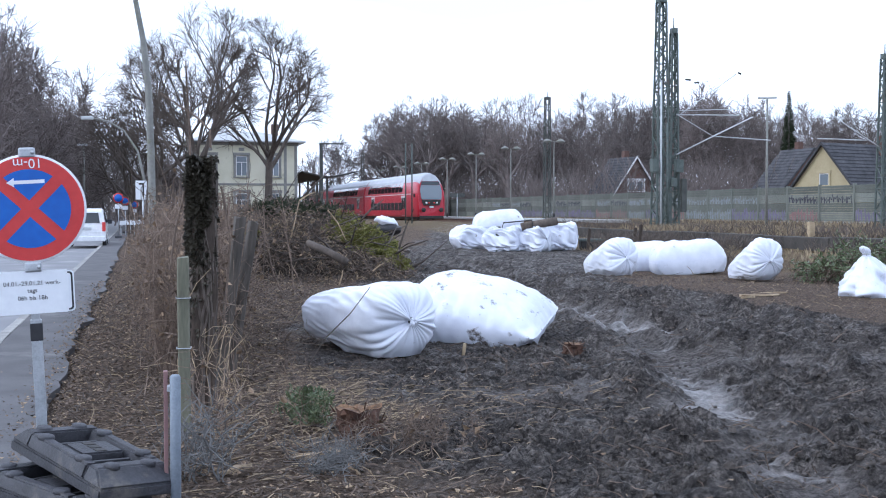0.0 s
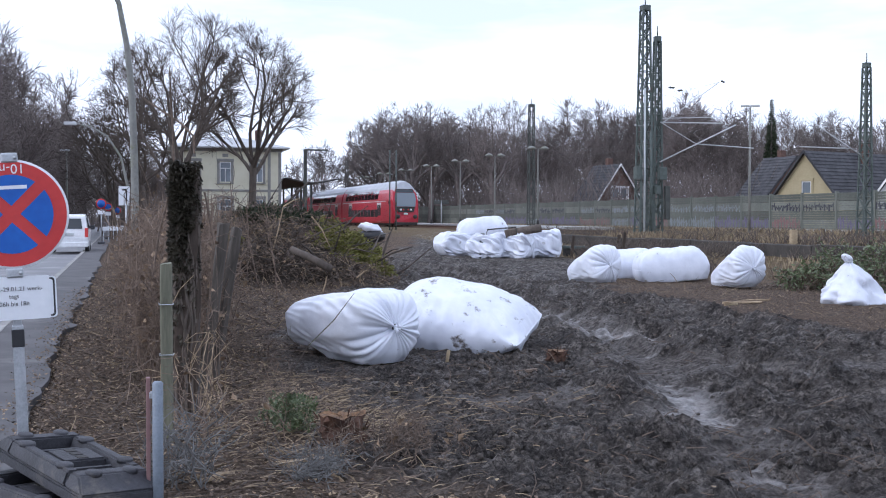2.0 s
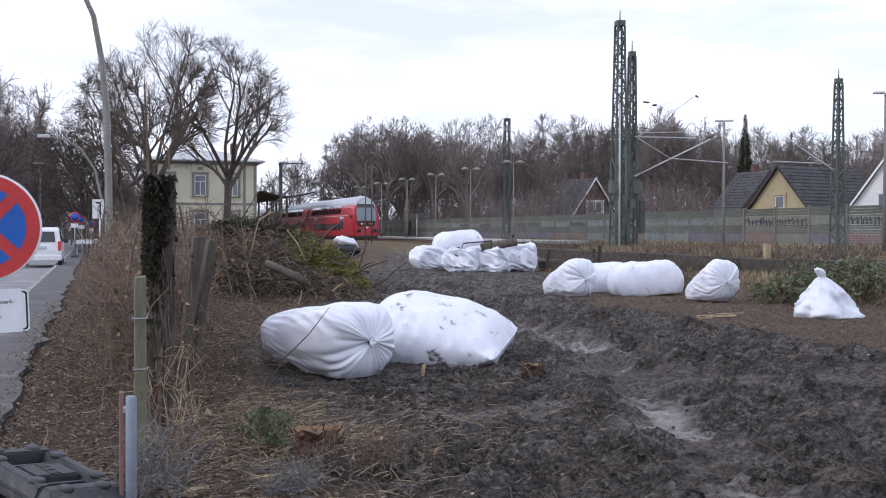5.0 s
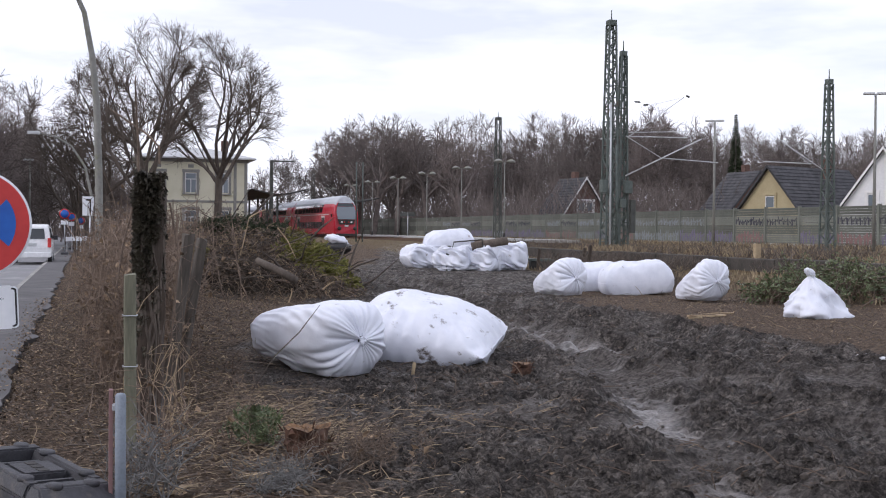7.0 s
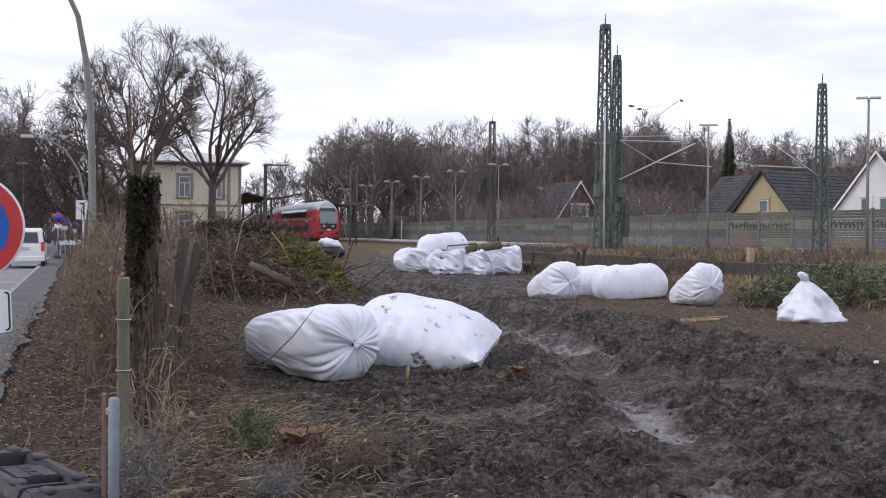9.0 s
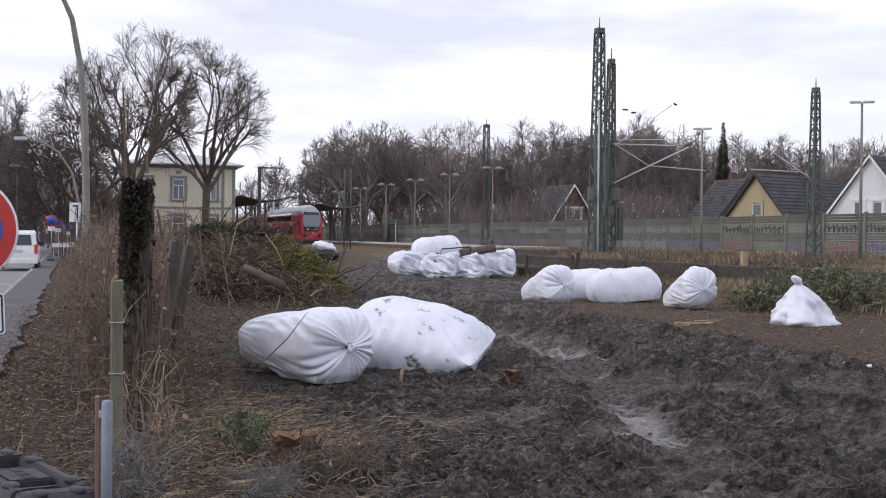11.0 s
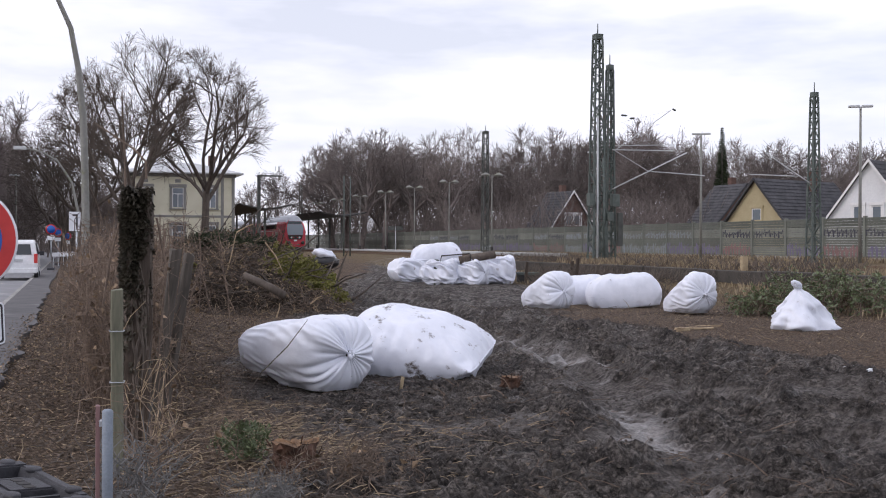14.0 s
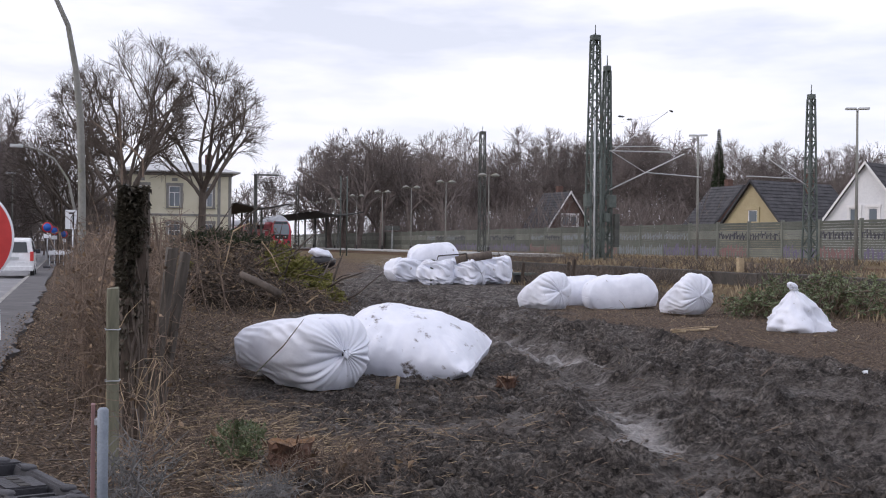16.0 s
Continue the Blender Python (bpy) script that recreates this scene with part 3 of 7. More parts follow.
def masts():
    x, y = seen(1168, 55.0)
    big = lattice_mast("tall green-grey steel lattice mast of the overhead line", pose(x, y, 0.55), 10.88, 0.66, 0.34, M_MAST, 19)
    bx, by = x, y
    part("switch_box", box(-0.6, -0.4, -0.5, -0.1, 2.9, 3.5, 0.02), M_MAST, big)
    part("switch_box", box(0.35, 0.6, -0.6, -0.2, 2.2, 2.6, 0.02), M_MAST, big)
    tube("conduit", [(-0.18, -0.46, 0.1), (-0.12, -0.3, 7.2)], [0.05, 0.045], M_PALE, big, 6)
    tube("conduit", [(0.2, -0.46, 0.1), (0.14, -0.36, 5.2)], [0.05, 0.045], M_MAST, big, 6)
    x, y = seen(1190, 55.8)
    twin = lattice_mast("slimmer twin of the green-grey lattice mast", pose(x, y, 0.55), 9.55, 0.46, 0.25, M_MAST, 19)
    part("tension_weight", box(0.25, 0.5, -0.5, -0.28, 1.0, 2.6, 0.02), M_MAST_DARK, twin, "dark stack of tension weights")
    part("switch_box", box(-0.1, 0.3, -0.55, -0.3, 2.9, 3.5, 0.02), M_MAST, twin)
    rx, ry = seen(1562, 58.5)
    lattice_mast("green-grey lattice mast beside the far track", pose(rx, ry, 0.55), 8.7, 0.56, 0.27, M_MAST, 16)
    mx, my = seen(968, 106)
    lattice_mast("slender dark lattice mast beside the platform", pose(mx, my, 0.55), 11.2, 0.55, 0.42, M_MAST_DARK, 16)
    px, py = seen(569, 96)
    pm = thing("signal_mast", "dark slim post with short crossarm", "mast", pose(px, py, 0.5))
    part("post", box(-0.13, 0.13, -0.13, 0.13, 0, 6.75, 0.02), M_MAST_DARK, pm)
    part("crossarm", box(0.0, 1.9, -0.06, 0.06, 6.62, 6.75, 0.01), M_MAST_DARK, pm)
    for sx, z, hh in ((642, 190, 10.3),):
        qx, qy = seen(sx, z)
        lattice_mast("far slim lattice mast beyond the station", pose(qx, qy, 0.55), hh, 0.5, 0.4, M_MAST_DARK, 12)
    # cantilevers: tubes held out from the tall mast over the track
    def at(pxl, pyl, z):
        a, b = seen(pxl, z)
        return Vector((a, b, 1.6 + (374 - pyl) / 2050 * z))
    arm = thing("overhead_line_arm", "pale steel cantilever tubes of the overhead line", "overhead line", pose(0, 0, 0))
    for name, p, q, r in (("stay_tube", at(1196, 274, 55.4), at(1330, 208, 57), 0.035), ("top_tube", at(1196, 204, 55.4), at(1305, 205, 57), 0.03),
                          ("top_tube", at(1196, 197, 55.8), at(1310, 194, 57), 0.02), ("steady_tube", at(1262, 242, 56.6), at(1362, 249, 58), 0.03),
                          ("diagonal_tube", at(1196, 203, 55.4), at(1262, 243, 56.6), 0.02), ("stay_tube", at(1200, 205, 55.6), at(1300, 133, 60), 0.022)):
        tube(name, [p, q], [r, r], M_PALE, arm, 6)
    arm2 = thing("overhead_line_arm", "pale steel cantilever tubes of the overhead line", "overhead line", pose(0, 0, 0))
    for name, p, q, r in (("stay_tube", at(1556, 262, 58.4), at(1500, 225, 56), 0.03), ("steady_tube", at(1532, 249, 57.5), at(1445, 246, 55), 0.03), ("top_tube", at(1500, 225, 56), at(1475, 207, 55), 0.02)):
        tube(name, [p, q], [r, r], M_PALE, arm2, 6)
    # insulators and wires
    wire = thing("overhead_wire", "thin dark overhead wires with insulators", "overhead line", pose(0, 0, 0))
    for p, q in ((at(1300, 133, 60), at(690, 268, 190)), (at(1330, 208, 57), at(700, 300, 180)), (at(1475, 207, 55), at(700, 296, 190))):
        n = 14
        pts = [p.lerp(q, k / n) - Vector((0, 0, 0.5 * math.sin(math.pi * k / n))) for k in range(n + 1)]
        tube("wire", pts, [0.006] * (n + 1), M_MAST_DARK, wire, 4)
    for a, b in (((1210, 142), (1222, 143)), ((1226, 148), (1236, 147)), ((1303, 130), (1310, 133))):
        p, q = at(*a, 60), at(*b, 60)
        tube("insulator", [p, p.lerp(q, 0.3), p.lerp(q, 0.5), p.lerp(q, 0.7), q], [0.02, 0.06, 0.04, 0.06, 0.02], M_MAST_DARK, wire, 8)


masts()


# ---- lamps of the platform and the railway ----
def platform_lamp(place):
    th = thing("platform_lamp", "slim grey platform lamp with two round heads", "street lamp", place, group="platform lamps")
    tube("pole", [(0, 0, 0), (0, 0, 3.0), (0, 0, 6.9)], [0.075, 0.06, 0.045], M_LAMPPOLE, th)
    tube("base", [(0, 0, 0), (0, 0, 0.5)], [0.13, 0.12], M_TRAINDARK, th)
    tube("crossbar", [(-0.75, 0, 6.9), (0.75, 0, 6.9)], [0.03, 0.03], M_LAMPPOLE, th, 6)
    for s in (-0.62, 0.62):
        tube("lamp_head", [(s, 0, 6.82), (s, 0, 6.88), (s, 0, 6.98), (s, 0, 7.08), (s, 0, 7.16)], [0.16, 0.40, 0.40, 0.24, 0.06], M_LAMPPOLE, th, 12)
    return th


def lamps():
    a = platform_lamp(pose(36.0, 98, 0.9))
    for y in (97.9 + 24.7, 97.9 + 12.4, 97.9 + 37, 97.9 + 50, 97.9 + 63, 97.9 + 78, 97.9 + 94):
        copy_thing(a, pose(36.0, y, 0.9))
    a.matrix_basis = pose(36.0, 97.9, 0.9)
    # information board on the platform
    sg = thing("platform_sign", "small dark platform name board on a post", "sign", pose(35.6, 129, 0.9))
    tube("post", [(0, 0, 0), (0, 0, 2.7)], [0.05, 0.05], M_PALE, sg)
    part("board", box(-0.9, 0.9, -0.04, 0.04, 2.3, 2.75, 0.01), M_MAST_DARK, sg)
    mast = thing("flat_head_lamp", "tall slim railway lamp with a flat double head", "street lamp", pose(40, 68.4, 0.5), group="tall railway lamps")
    tube("pole", [(0, 0, 0), (0, 0, 4), (0, 0, 8.5)], [0.1, 0.08, 0.055], M_LAMPPOLE, mast)
    for s in (-1, 1):
        part("lamp_head", box(min(0.05 * s, 0.62 * s), max(0.05 * s, 0.62 * s), -0.16, 0.16, 8.48, 8.6, 0.03), M_PALE, mast)
    part("bracket", box(-0.06, 0.06, -0.1, 0.1, 8.4, 8.52, 0.01), M_PALE, mast)
    mast.matrix_basis = pose(40, 68.4, 0.5, 0, 0, -30)
    for y in (52.0, 84.8):
        copy_thing(mast, pose(40, y, 0.5, 0, 0, -30))


lamps()


# ---- the train ----
def section(z):
    """Half width of the double-deck body at height z above the rail."""
    pts = [(0.30, 1.30), (0.5, 1.40), (1.2, 1.42), (2.7, 1.42), (3.35, 1.30), (3.95, 1.05), (4.35, 0.72), (4.58, 0.3), (4.63, 0.0)]
    for (a, wa), (b, wb) in zip(pts, pts[1:]):
        if a <= z <= b:
            return wa + (wb - wa) * (z - a) / (b - a)
    return 1.3


def car_body(name, parent, y0, y1, cab, label):
    zs = [0.30, 0.5, 1.2, 2.0, 2.7, 3.35, 3.7, 3.95, 4.35, 4.58, 4.63]
    ring = [(-section(z), z) for z in zs] + [(section(z), z) for z in reversed(zs[:-1])]
    if cab:
        ys = [(0.0, 0.90), (0.12, 0.94), (0.35, 0.965), (0.8, 0.985), (1.6, 0.997), (2.4, 1.0)]
    else:
        ys = [(0.0, 0.985), (0.15, 1.0)]
    ys = ys + [(q, 1.0) for q in np.linspace(3.0, y1 - y0 - 0.15, 10)] + [(y1 - y0, 0.985)]
    v, f, idx = [], [], []
    n = len(ring)
    for q, s in ys:
        for x, z in ring:
            lean = 0.0
            if cab and q < 2.4:
                lean = (1 - q / 2.4) * (0.95 * max(0, (z - 1.9) / 2.7) ** 1.25)
            v.append((x * s, y0 + q + lean, 0.30 + (z - 0.30) * (s if not cab else 1 - (1 - s) * 0.8)))
    for k in range(len(ys) - 1):
        for j in range(n - 1):
            a = k * n + j
            f.append((a, a + 1, a + n + 1, a + n))
            z = (ring[j][1] + ring[j + 1][1]) / 2
            idx.append(1 if z > 3.8 else 0)
    f.append(tuple(reversed(range(n))))
    idx.append(0)
    f.append(tuple(range((len(ys) - 1) * n, len(ys) * n)))
    idx.append(0)
    ob = mesh_ob(name, v, f, [M_RED, M_TRAINROOF], parent, label, False, idx)
    bev = ob.modifiers.new("edges", "BEVEL")
    bev.width, bev.segments, bev.limit_method, bev.angle_limit = 0.05, 2, "ANGLE", radians(40)
    return ob


def side_panel(name, parent, s, ya, yb, z0, z1, mat, out=0.012, label=""):
    """A plate that lies on the leaning side of the body."""
    v = []
    for d in (-0.05, out):
        for y, z in ((ya, z0), (yb, z0), (yb, z1), (ya, z1)):
            v.append((s * (section(z) + d), y, z))
    f = [(4, 5, 6, 7), (3, 2, 1, 0), (0, 1, 5, 4), (1, 2, 6, 5), (2, 3, 7, 6), (3, 0, 4, 7)]
    return mesh_ob(name, v, f, mat, parent, label)


def train():
    t = thing("train", "red double-deck regional train with grey roof leaving the station", "train", pose(27.3, 108.0, 0.74))
    L = 26.8
    for c in range(3):
        y0 = c * (L + 0.45)
        body = car_body("control_car" if c == 0 else "passenger_car", t, y0, y0 + L, c == 0, "red double-deck car body with grey roof")
        for s in (-1, 1):
            side_panel("stripe", body, s, y0 + (2.6 if c == 0 else 0.4), y0 + L - 0.4, 2.5, 2.58, M_TRAINWHITE, 0.008, "thin pale stripe")
            first = y0 + (4.6 if c == 0 else 2.4)
            for k in range(10):
                ya = first + 2.0 + k * 1.82
                if ya + 1.6 > y0 + L - 1.0:
                    break
                side_panel("window", body, s, ya, ya + 1.62, 2.78, 3.32, M_GLASS, 0.014, "dark upper deck window")
                side_panel("roof_window", body, s, ya, ya + 1.62, 3.36, 3.70, M_GLASS, 0.014, "dark curved upper window")
                if 1.5 < ya - y0 - 4.5 < 17:
                    side_panel("window", body, s, ya, ya + 1.62, 0.95, 1.72, M_GLASS, 0.014, "dark lower deck window")
            for yd in ((5.0, 20.6) if c == 0 else (2.6, 22.4)):
                side_panel("door", body, s, y0 + yd, y0 + yd + 1.9, 0.42, 2.42, M_TRAINWHITE, 0.016, "pale grey double door")
                side_panel("door_window", body, s, y0 + yd + 0.2, y0 + yd + 0.85, 1.1, 2.2, M_GLASS, 0.024)
                side_panel("door_window", body, s, y0 + yd + 1.05, y0 + yd + 1.7, 1.1, 2.2, M_GLASS, 0.024)
        part("underframe", box(-1.2, 1.2, y0 + 0.8, y0 + L - 0.5, 0.12, 0.36, 0.03), M_TRAINDARK, body)
        for yb in (y0 + 3.6, y0 + L - 3.6):
            for dy in (-1.25, 1.25):
                for s in (-0.75, 0.75):
                    tube("wheel", [(s - 0.07, yb + dy, 0.46), (s + 0.07, yb + dy, 0.46)], [0.46, 0.46], M_TRAINDARK, body, 16)
            part("bogie_frame", box(-1.05, 1.05, yb - 1.8, yb + 1.8, 0.35, 0.62, 0.05), M_TRAINDARK, body)
        if c == 0:
            cab = body
    # front: windscreen, dark apron with lamps, coupler
    def front(name, pts, mat, depth, label=""):
        v = [(x, y - 0.03, z) for x, y, z in pts] + [(x, y + depth, z) for x, y, z in pts]
        n = len(pts)
        f = [tuple(range(n)), tuple(reversed(range(n, 2 * n)))]
        f += [(k, k + n, (k + 1) % n + n, (k + 1) % n) for k in range(n)]
        return mesh_ob(name, v, f, mat, cab, label)
    lean = lambda z: 0.95 * max(0, (z - 1.9) / 2.7) ** 1.25
    front("windscreen", [(x, lean(z) - 0.03, z) for x, z in ((-0.98, 1.98), (0.98, 1.98), (1.08, 2.8), (0.97, 3.36), (-0.97, 3.36), (-1.08, 2.8))], M_GLASS_PALE, 0.1, "large sloping windscreen")
    front("display_band", [(x, lean(z) - 0.02, z) for x, z in ((-0.95, 3.38), (0.95, 3.38), (0.84, 3.74), (-0.84, 3.74))], M_GLASS, 0.1, "dark band over the windscreen")
    front("roof_cap", [(x, lean(z) - 0.015, z) for x, z in ((-0.76, 3.76), (0.76, 3.76), (0.60, 4.2), (0.3, 4.42), (-0.3, 4.42), (-0.60, 4.2))], M_TRAINROOF, 0.1, "grey roof front")
    front("apron", [(x, -0.03, z) for x, z in ((-0.8, 1.42), (0.8, 1.42), (0.96, 1.95), (-0.96, 1.95))], M_TRAINDARK, 0.1, "black apron under the windscreen")
    for s in (-1, 1):
        tube("headlight", [(s * 0.52, -0.09, 1.66), (s * 0.52, -0.02, 1.66)], [0.11, 0.11], M_TRAINWHITE, cab, 12)
        tube("tail_light", [(s * 0.25, -0.09, 1.66), (s * 0.25, -0.02, 1.66)], [0.08, 0.08], M_SIGNRED, cab, 12)
        tube("buffer", [(s * 0.87, -0.45, 0.98), (s * 0.87, -0.38, 0.98), (s * 0.87, -0.36, 0.98), (s * 0.87, 0.1, 0.98)], [0.22, 0.22, 0.09, 0.09], M_TRAINDARK, cab, 14)
        part("mirror", box(s * 1.46 - 0.07, s * 1.46 + 0.07, 0.9, 1.1, 2.2, 2.55, 0.03), M_TRAINDARK, cab)
    part("badge", box(-0.2, 0.2, -0.055, 0.02, 1.18, 1.36, 0.01), M_TRAINWHITE, cab, "small pale badge")
    part("snow_plough", box(-1.2, 1.2, -0.05, 0.25, 0.12, 0.42, 0.04), M_TRAINDARK, cab)
    return t


TRAIN = train()


# ---- sacks ----
def sack(label, place, L, W, H, mat=None, tuft=0.06, pleats=17, seed=0, tail=0.35, knot_z=0.5, lumps=0.05, sides=144, rings=56, tail_w=0.95, cone=0.0, e=0.78, low=0.0):
    """A stuffed sack along +x: a flat sewn tail at 0, a gathered neck at L."""
    rnd = random.Random(seed)
    ph = [rnd.uniform(0, 6.28) for _ in range(8)]
    v, f = [], []
    for k in range(rings + 1):
        u = k / rings
        uu = u ** 0.85
        a = min(1.0, (uu / 0.42)) if uu < 0.42 else 1.0
        hh = (1 - (1 - a) ** 2.2) ** 0.75 * (1 - tail) + tail * (1 - (1 - a) ** 6)
        ww = tail_w + (1 - tail_w) * a if uu < 0.42 else 1.0
        if uu < 0.06:
            ww *= 0.55 + 0.45 * (uu / 0.06) ** 0.4
            hh *= (uu / 0.06) ** 0.5
        if cone:
            taper = cone + (1 - cone) * min(1.0, uu / 0.62) ** 0.85
            end = math.sqrt(1 - (1 - min(1.0, uu / 0.13)) ** 2)
            hh, ww = taper * end, taper * end
        neck, face = 1.0, 0.0
        if uu > 0.66:
            face = (uu - 0.66) / 0.34
            neck = max(0.03, (1 - face ** 1.9) ** 0.8)
        x = L * (uu * 1.24 if uu < 0.66 else 0.8184 + 0.1666 * (1 - (1 - face) ** 2.0))
        pl = 0.10 * smoothstep(0.56, 0.80, uu)
        cz = H * (0.5 + (knot_z - 0.5) * smoothstep(0.7, 1.0, uu))
        if cone:
            cz -= low * (1 - taper) * H * 0.5
        for s in range(sides):
            w = 2 * math.pi * s / sides
            c, d = math.cos(w), math.sin(w)
            cx = math.copysign(abs(c) ** e, c) * W / 2 * ww * neck
            cyz = math.copysign(abs(d) ** e, d) * H / 2 * hh * neck
            turn = w * pleats / 2 + 1.3 * math.sin(2 * w + ph[0]) + 0.6 * math.sin(5 * w + ph[7]) + ph[1]
            fold = (abs(math.sin(turn)) ** 0.5 * 2 - 1.4) * (0.65 + 0.35 * math.sin(3 * w + ph[2]))
            fold *= max(0.0, 0.55 + 0.45 * face + 1.6 * noise.noise(Vector((uu * 5 + ph[3], c * 1.9, d * 1.9 + ph[4]))))
            r = 1 + 0.5 * pl * (1 - face) * fold
            p = Vector((x + 0.36 * pl * W * math.sin(math.pi * min(1, 0.25 + face * 0.7)) * (face > 0) * fold, cx * r, cyz * r))
            nz = noise.noise(Vector((x * 2.2 / L + ph[3], c * 1.3, d * 1.3 + ph[4])))
            n2 = noise.noise(Vector((x * 6.0 / L + ph[5], c * 3.2, d * 3.2)))
            n3 = abs(noise.noise(Vector((x * 3.4 / L + d * 1.5, c * 3.4 + ph[6], d * 3.4 + 2.2 * x))))
            g = 1 + lumps * (1.6 * nz + 0.8 * n2 - 1.7 * n3)
            p.y, p.z = p.y * g, cz + p.z * g
            p.x += 0.04 * L * nz
            p.z += 0.03 * H * min(1, 3 * uu) * (1 - face) * noise.noise(Vector((x * 3 + d * 1.5, c * 1.2 - x, ph[6])))
            if p.z < 0.07 * H:
                p.z = 0.07 * H * math.exp((p.z - 0.07 * H) / (0.3 * H)) - 0.03
            v.append(tuple(p))
    for k in range(rings):
        for s in range(sides):
            s2 = (s + 1) % sides
            f.append((k * sides + s, k * sides + s2, (k + 1) * sides + s2, (k + 1) * sides + s))
    f.append(tuple(reversed(range(sides))))
    th = thing("sack", label, "sack", place, group="stuffed white sacks")
    ob = mesh_ob("bag", v, f, mat or M_SACK, th, "", True)
    t = Tubes()
    zk = H * knot_z
    for j in range(18):
        w = 2 * math.pi * j / 18
        d = Vector((rnd.uniform(0.5, 1.2), math.cos(w), math.sin(w))).normalized()
        p0 = Vector((L * 0.985, 0, zk))
        t.add([p0, p0 + d * tuft * 0.6 + Vector((tuft * 0.3, 0, 0)), p0 + d * tuft * rnd.uniform(0.9, 1.4)], [0.02, 0.022, 0.006], 5)
    t.ob("gathered_neck", mat or M_SACK, th, "", True)
    tie = Tubes()
    tie.add([(L * 0.985, 0.035 * math.cos(q * 0.7), zk + 0.035 * math.sin(q * 0.7)) for q in range(10)], [0.008] * 10, 5)
    tie.ob("tie", M_BLACK if seed % 2 else M_SACK, th)
    return th


def pillow(label, place, L, W, H, mat=None, seed=0, n=44, lumps=0.04, roll=0.0, drop=0.0, full=2.6, taper=0.0):
    """A full cushion-shaped sack with four drawn-out corners, lying on the ground."""
    rnd = random.Random(seed)
    off = Vector((rnd.uniform(0, 9), rnd.uniform(0, 9), rnd.uniform(0, 9)))
    v, f = [], []
    for side in (1, -1):
        for i in range(n + 1):
            for j in range(n + 1):
                a, b = 2 * i / n - 1, 2 * j / n - 1
                a, b = math.sin(a * math.pi / 2), math.sin(b * math.pi / 2)
                bulge = (max(0, 1 - abs(a) ** full) * max(0, 1 - abs(b) ** full)) ** 0.46
                x = L / 2 * a * (1 - 0.01 * (1 - b * b) * abs(a) - 0.04 * abs(b) ** 6)
                y = W / 2 * b * (1 - 0.02 * (1 - a * a) * abs(b) - 0.05 * abs(a) ** 6)
                z = side * H / 2 * bulge * (1 - taper * a)
                q = Vector((x * 2.0, y * 2.0, z * 2)) + off
                ed = max(abs(a), abs(b))
                crease = max(0, ed - 0.5) * 0.11 * math.sin((math.atan2(b, a)) * 26 + 3 * noise.noise(q)) * min(1, bulge * 4)
                g = lumps * (noise.noise(q) * 1.6 + 0.7 * noise.noise(q * 3.1) - 1.3 * abs(noise.noise(q * 1.7 + Vector((3, 5, 1)))) - 0.6 * abs(noise.noise(q * 4.3))) * min(1, bulge * 3)
                z += side * (g + crease * 0.5)
                x += g * 0.4
                cr, sr = math.cos(roll), math.sin(roll)
                y, z = y * cr - z * sr, y * sr + z * cr
                zz = (z - drop * x) + H * 0.36
                if zz < 0.05:
                    zz = 0.05 * math.exp((zz - 0.05) / (0.25 * H)) - 0.03
                v.append((x, y, zz))
    m = n + 1
    for side in range(2):
        o = side * m * m
        for i in range(n):
            for j in range(n):
                q = (o + i * m + j, o + (i + 1) * m + j, o + (i + 1) * m + j + 1, o + i * m + j + 1)
                f.append(q if side == 0 else tuple(reversed(q)))
    th = thing("sack", label, "sack", place, group="stuffed white sacks")
    ob = mesh_ob("bag", v, f, mat or M_SACK, th, "", True)
    m2 = n + 1
    for i in (0, n):
        tube("seam", [v[i * m2 + j] for j in range(0, n + 1, 4)], [0.009] * (n // 4 + 1), mat or M_SACK, th, 4, "stitched seam")
    return th


def upright_sack(label, place, r, h):
    v, f = [], []
    n, s = 34, 48
    prof = [(0.0, 0.9), (0.06, 1.02), (0.2, 1.0), (0.35, 0.9), (0.5, 0.76), (0.65, 0.6), (0.78, 0.43), (0.88, 0.27), (0.94, 0.14), (0.97, 0.10), (1.0, 0.14), (1.06, 0.18), (1.13, 0.13), (1.16, 0.02)]
    zs = [p[0] for p in prof]
    rs = [p[1] for p in prof]
    for k in range(n + 1):
        u = 1.16 * k / n
        rr = float(np.interp(u, zs, rs)) * r
        for j in range(s):
            a = 2 * math.pi * j / s
            fold = 0.10 * smoothstep(0.5, 0.95, u) * math.sin(9 * a + 2 * math.sin(2 * a)) + 0.28 * noise.noise(Vector((math.cos(a) * 1.6, math.sin(a) * 1.6, u * 1.6))) - 0.5 * abs(noise.noise(Vector((math.cos(a) * 2.6 + 5 + u, math.sin(a) * 2.6, u * 3.2 + 0.8 * math.cos(a)))))
            sag = 0.10 * math.sin(a + 0.6) * math.sin(math.pi * min(1, u))
            x = rr * (1 + fold) * math.cos(a) * (1.0 if u < 0.6 else 0.95) - 0.22 * u * u + 0.10 * r * math.cos(a) * (1 - min(1, u))
            v.append((x, rr * 0.8 * (1 + fold) * math.sin(a), h * u + sag * 0.6 * h * (u > 0.02) - 0.02))
    for k in range(n):
        for j in range(s):
            f.append((k * s + j, k * s + (j + 1) % s, (k + 1) * s + (j + 1) % s, (k + 1) * s + j))
    f.append(tuple(n * s + j for j in range(s)))
    th = thing("sack", label, "sack", place, group="stuffed white sacks")
    mesh_ob("bag", v, f, M_SACK, th, "", True)
    tube("tie", [(-0.22 * 0.92 + 0.085 * math.cos(q * 0.7), 0.07 * math.sin(q * 0.7), h * 0.96) for q in range(10)], [0.012] * 10, M_PALE, th, 5)


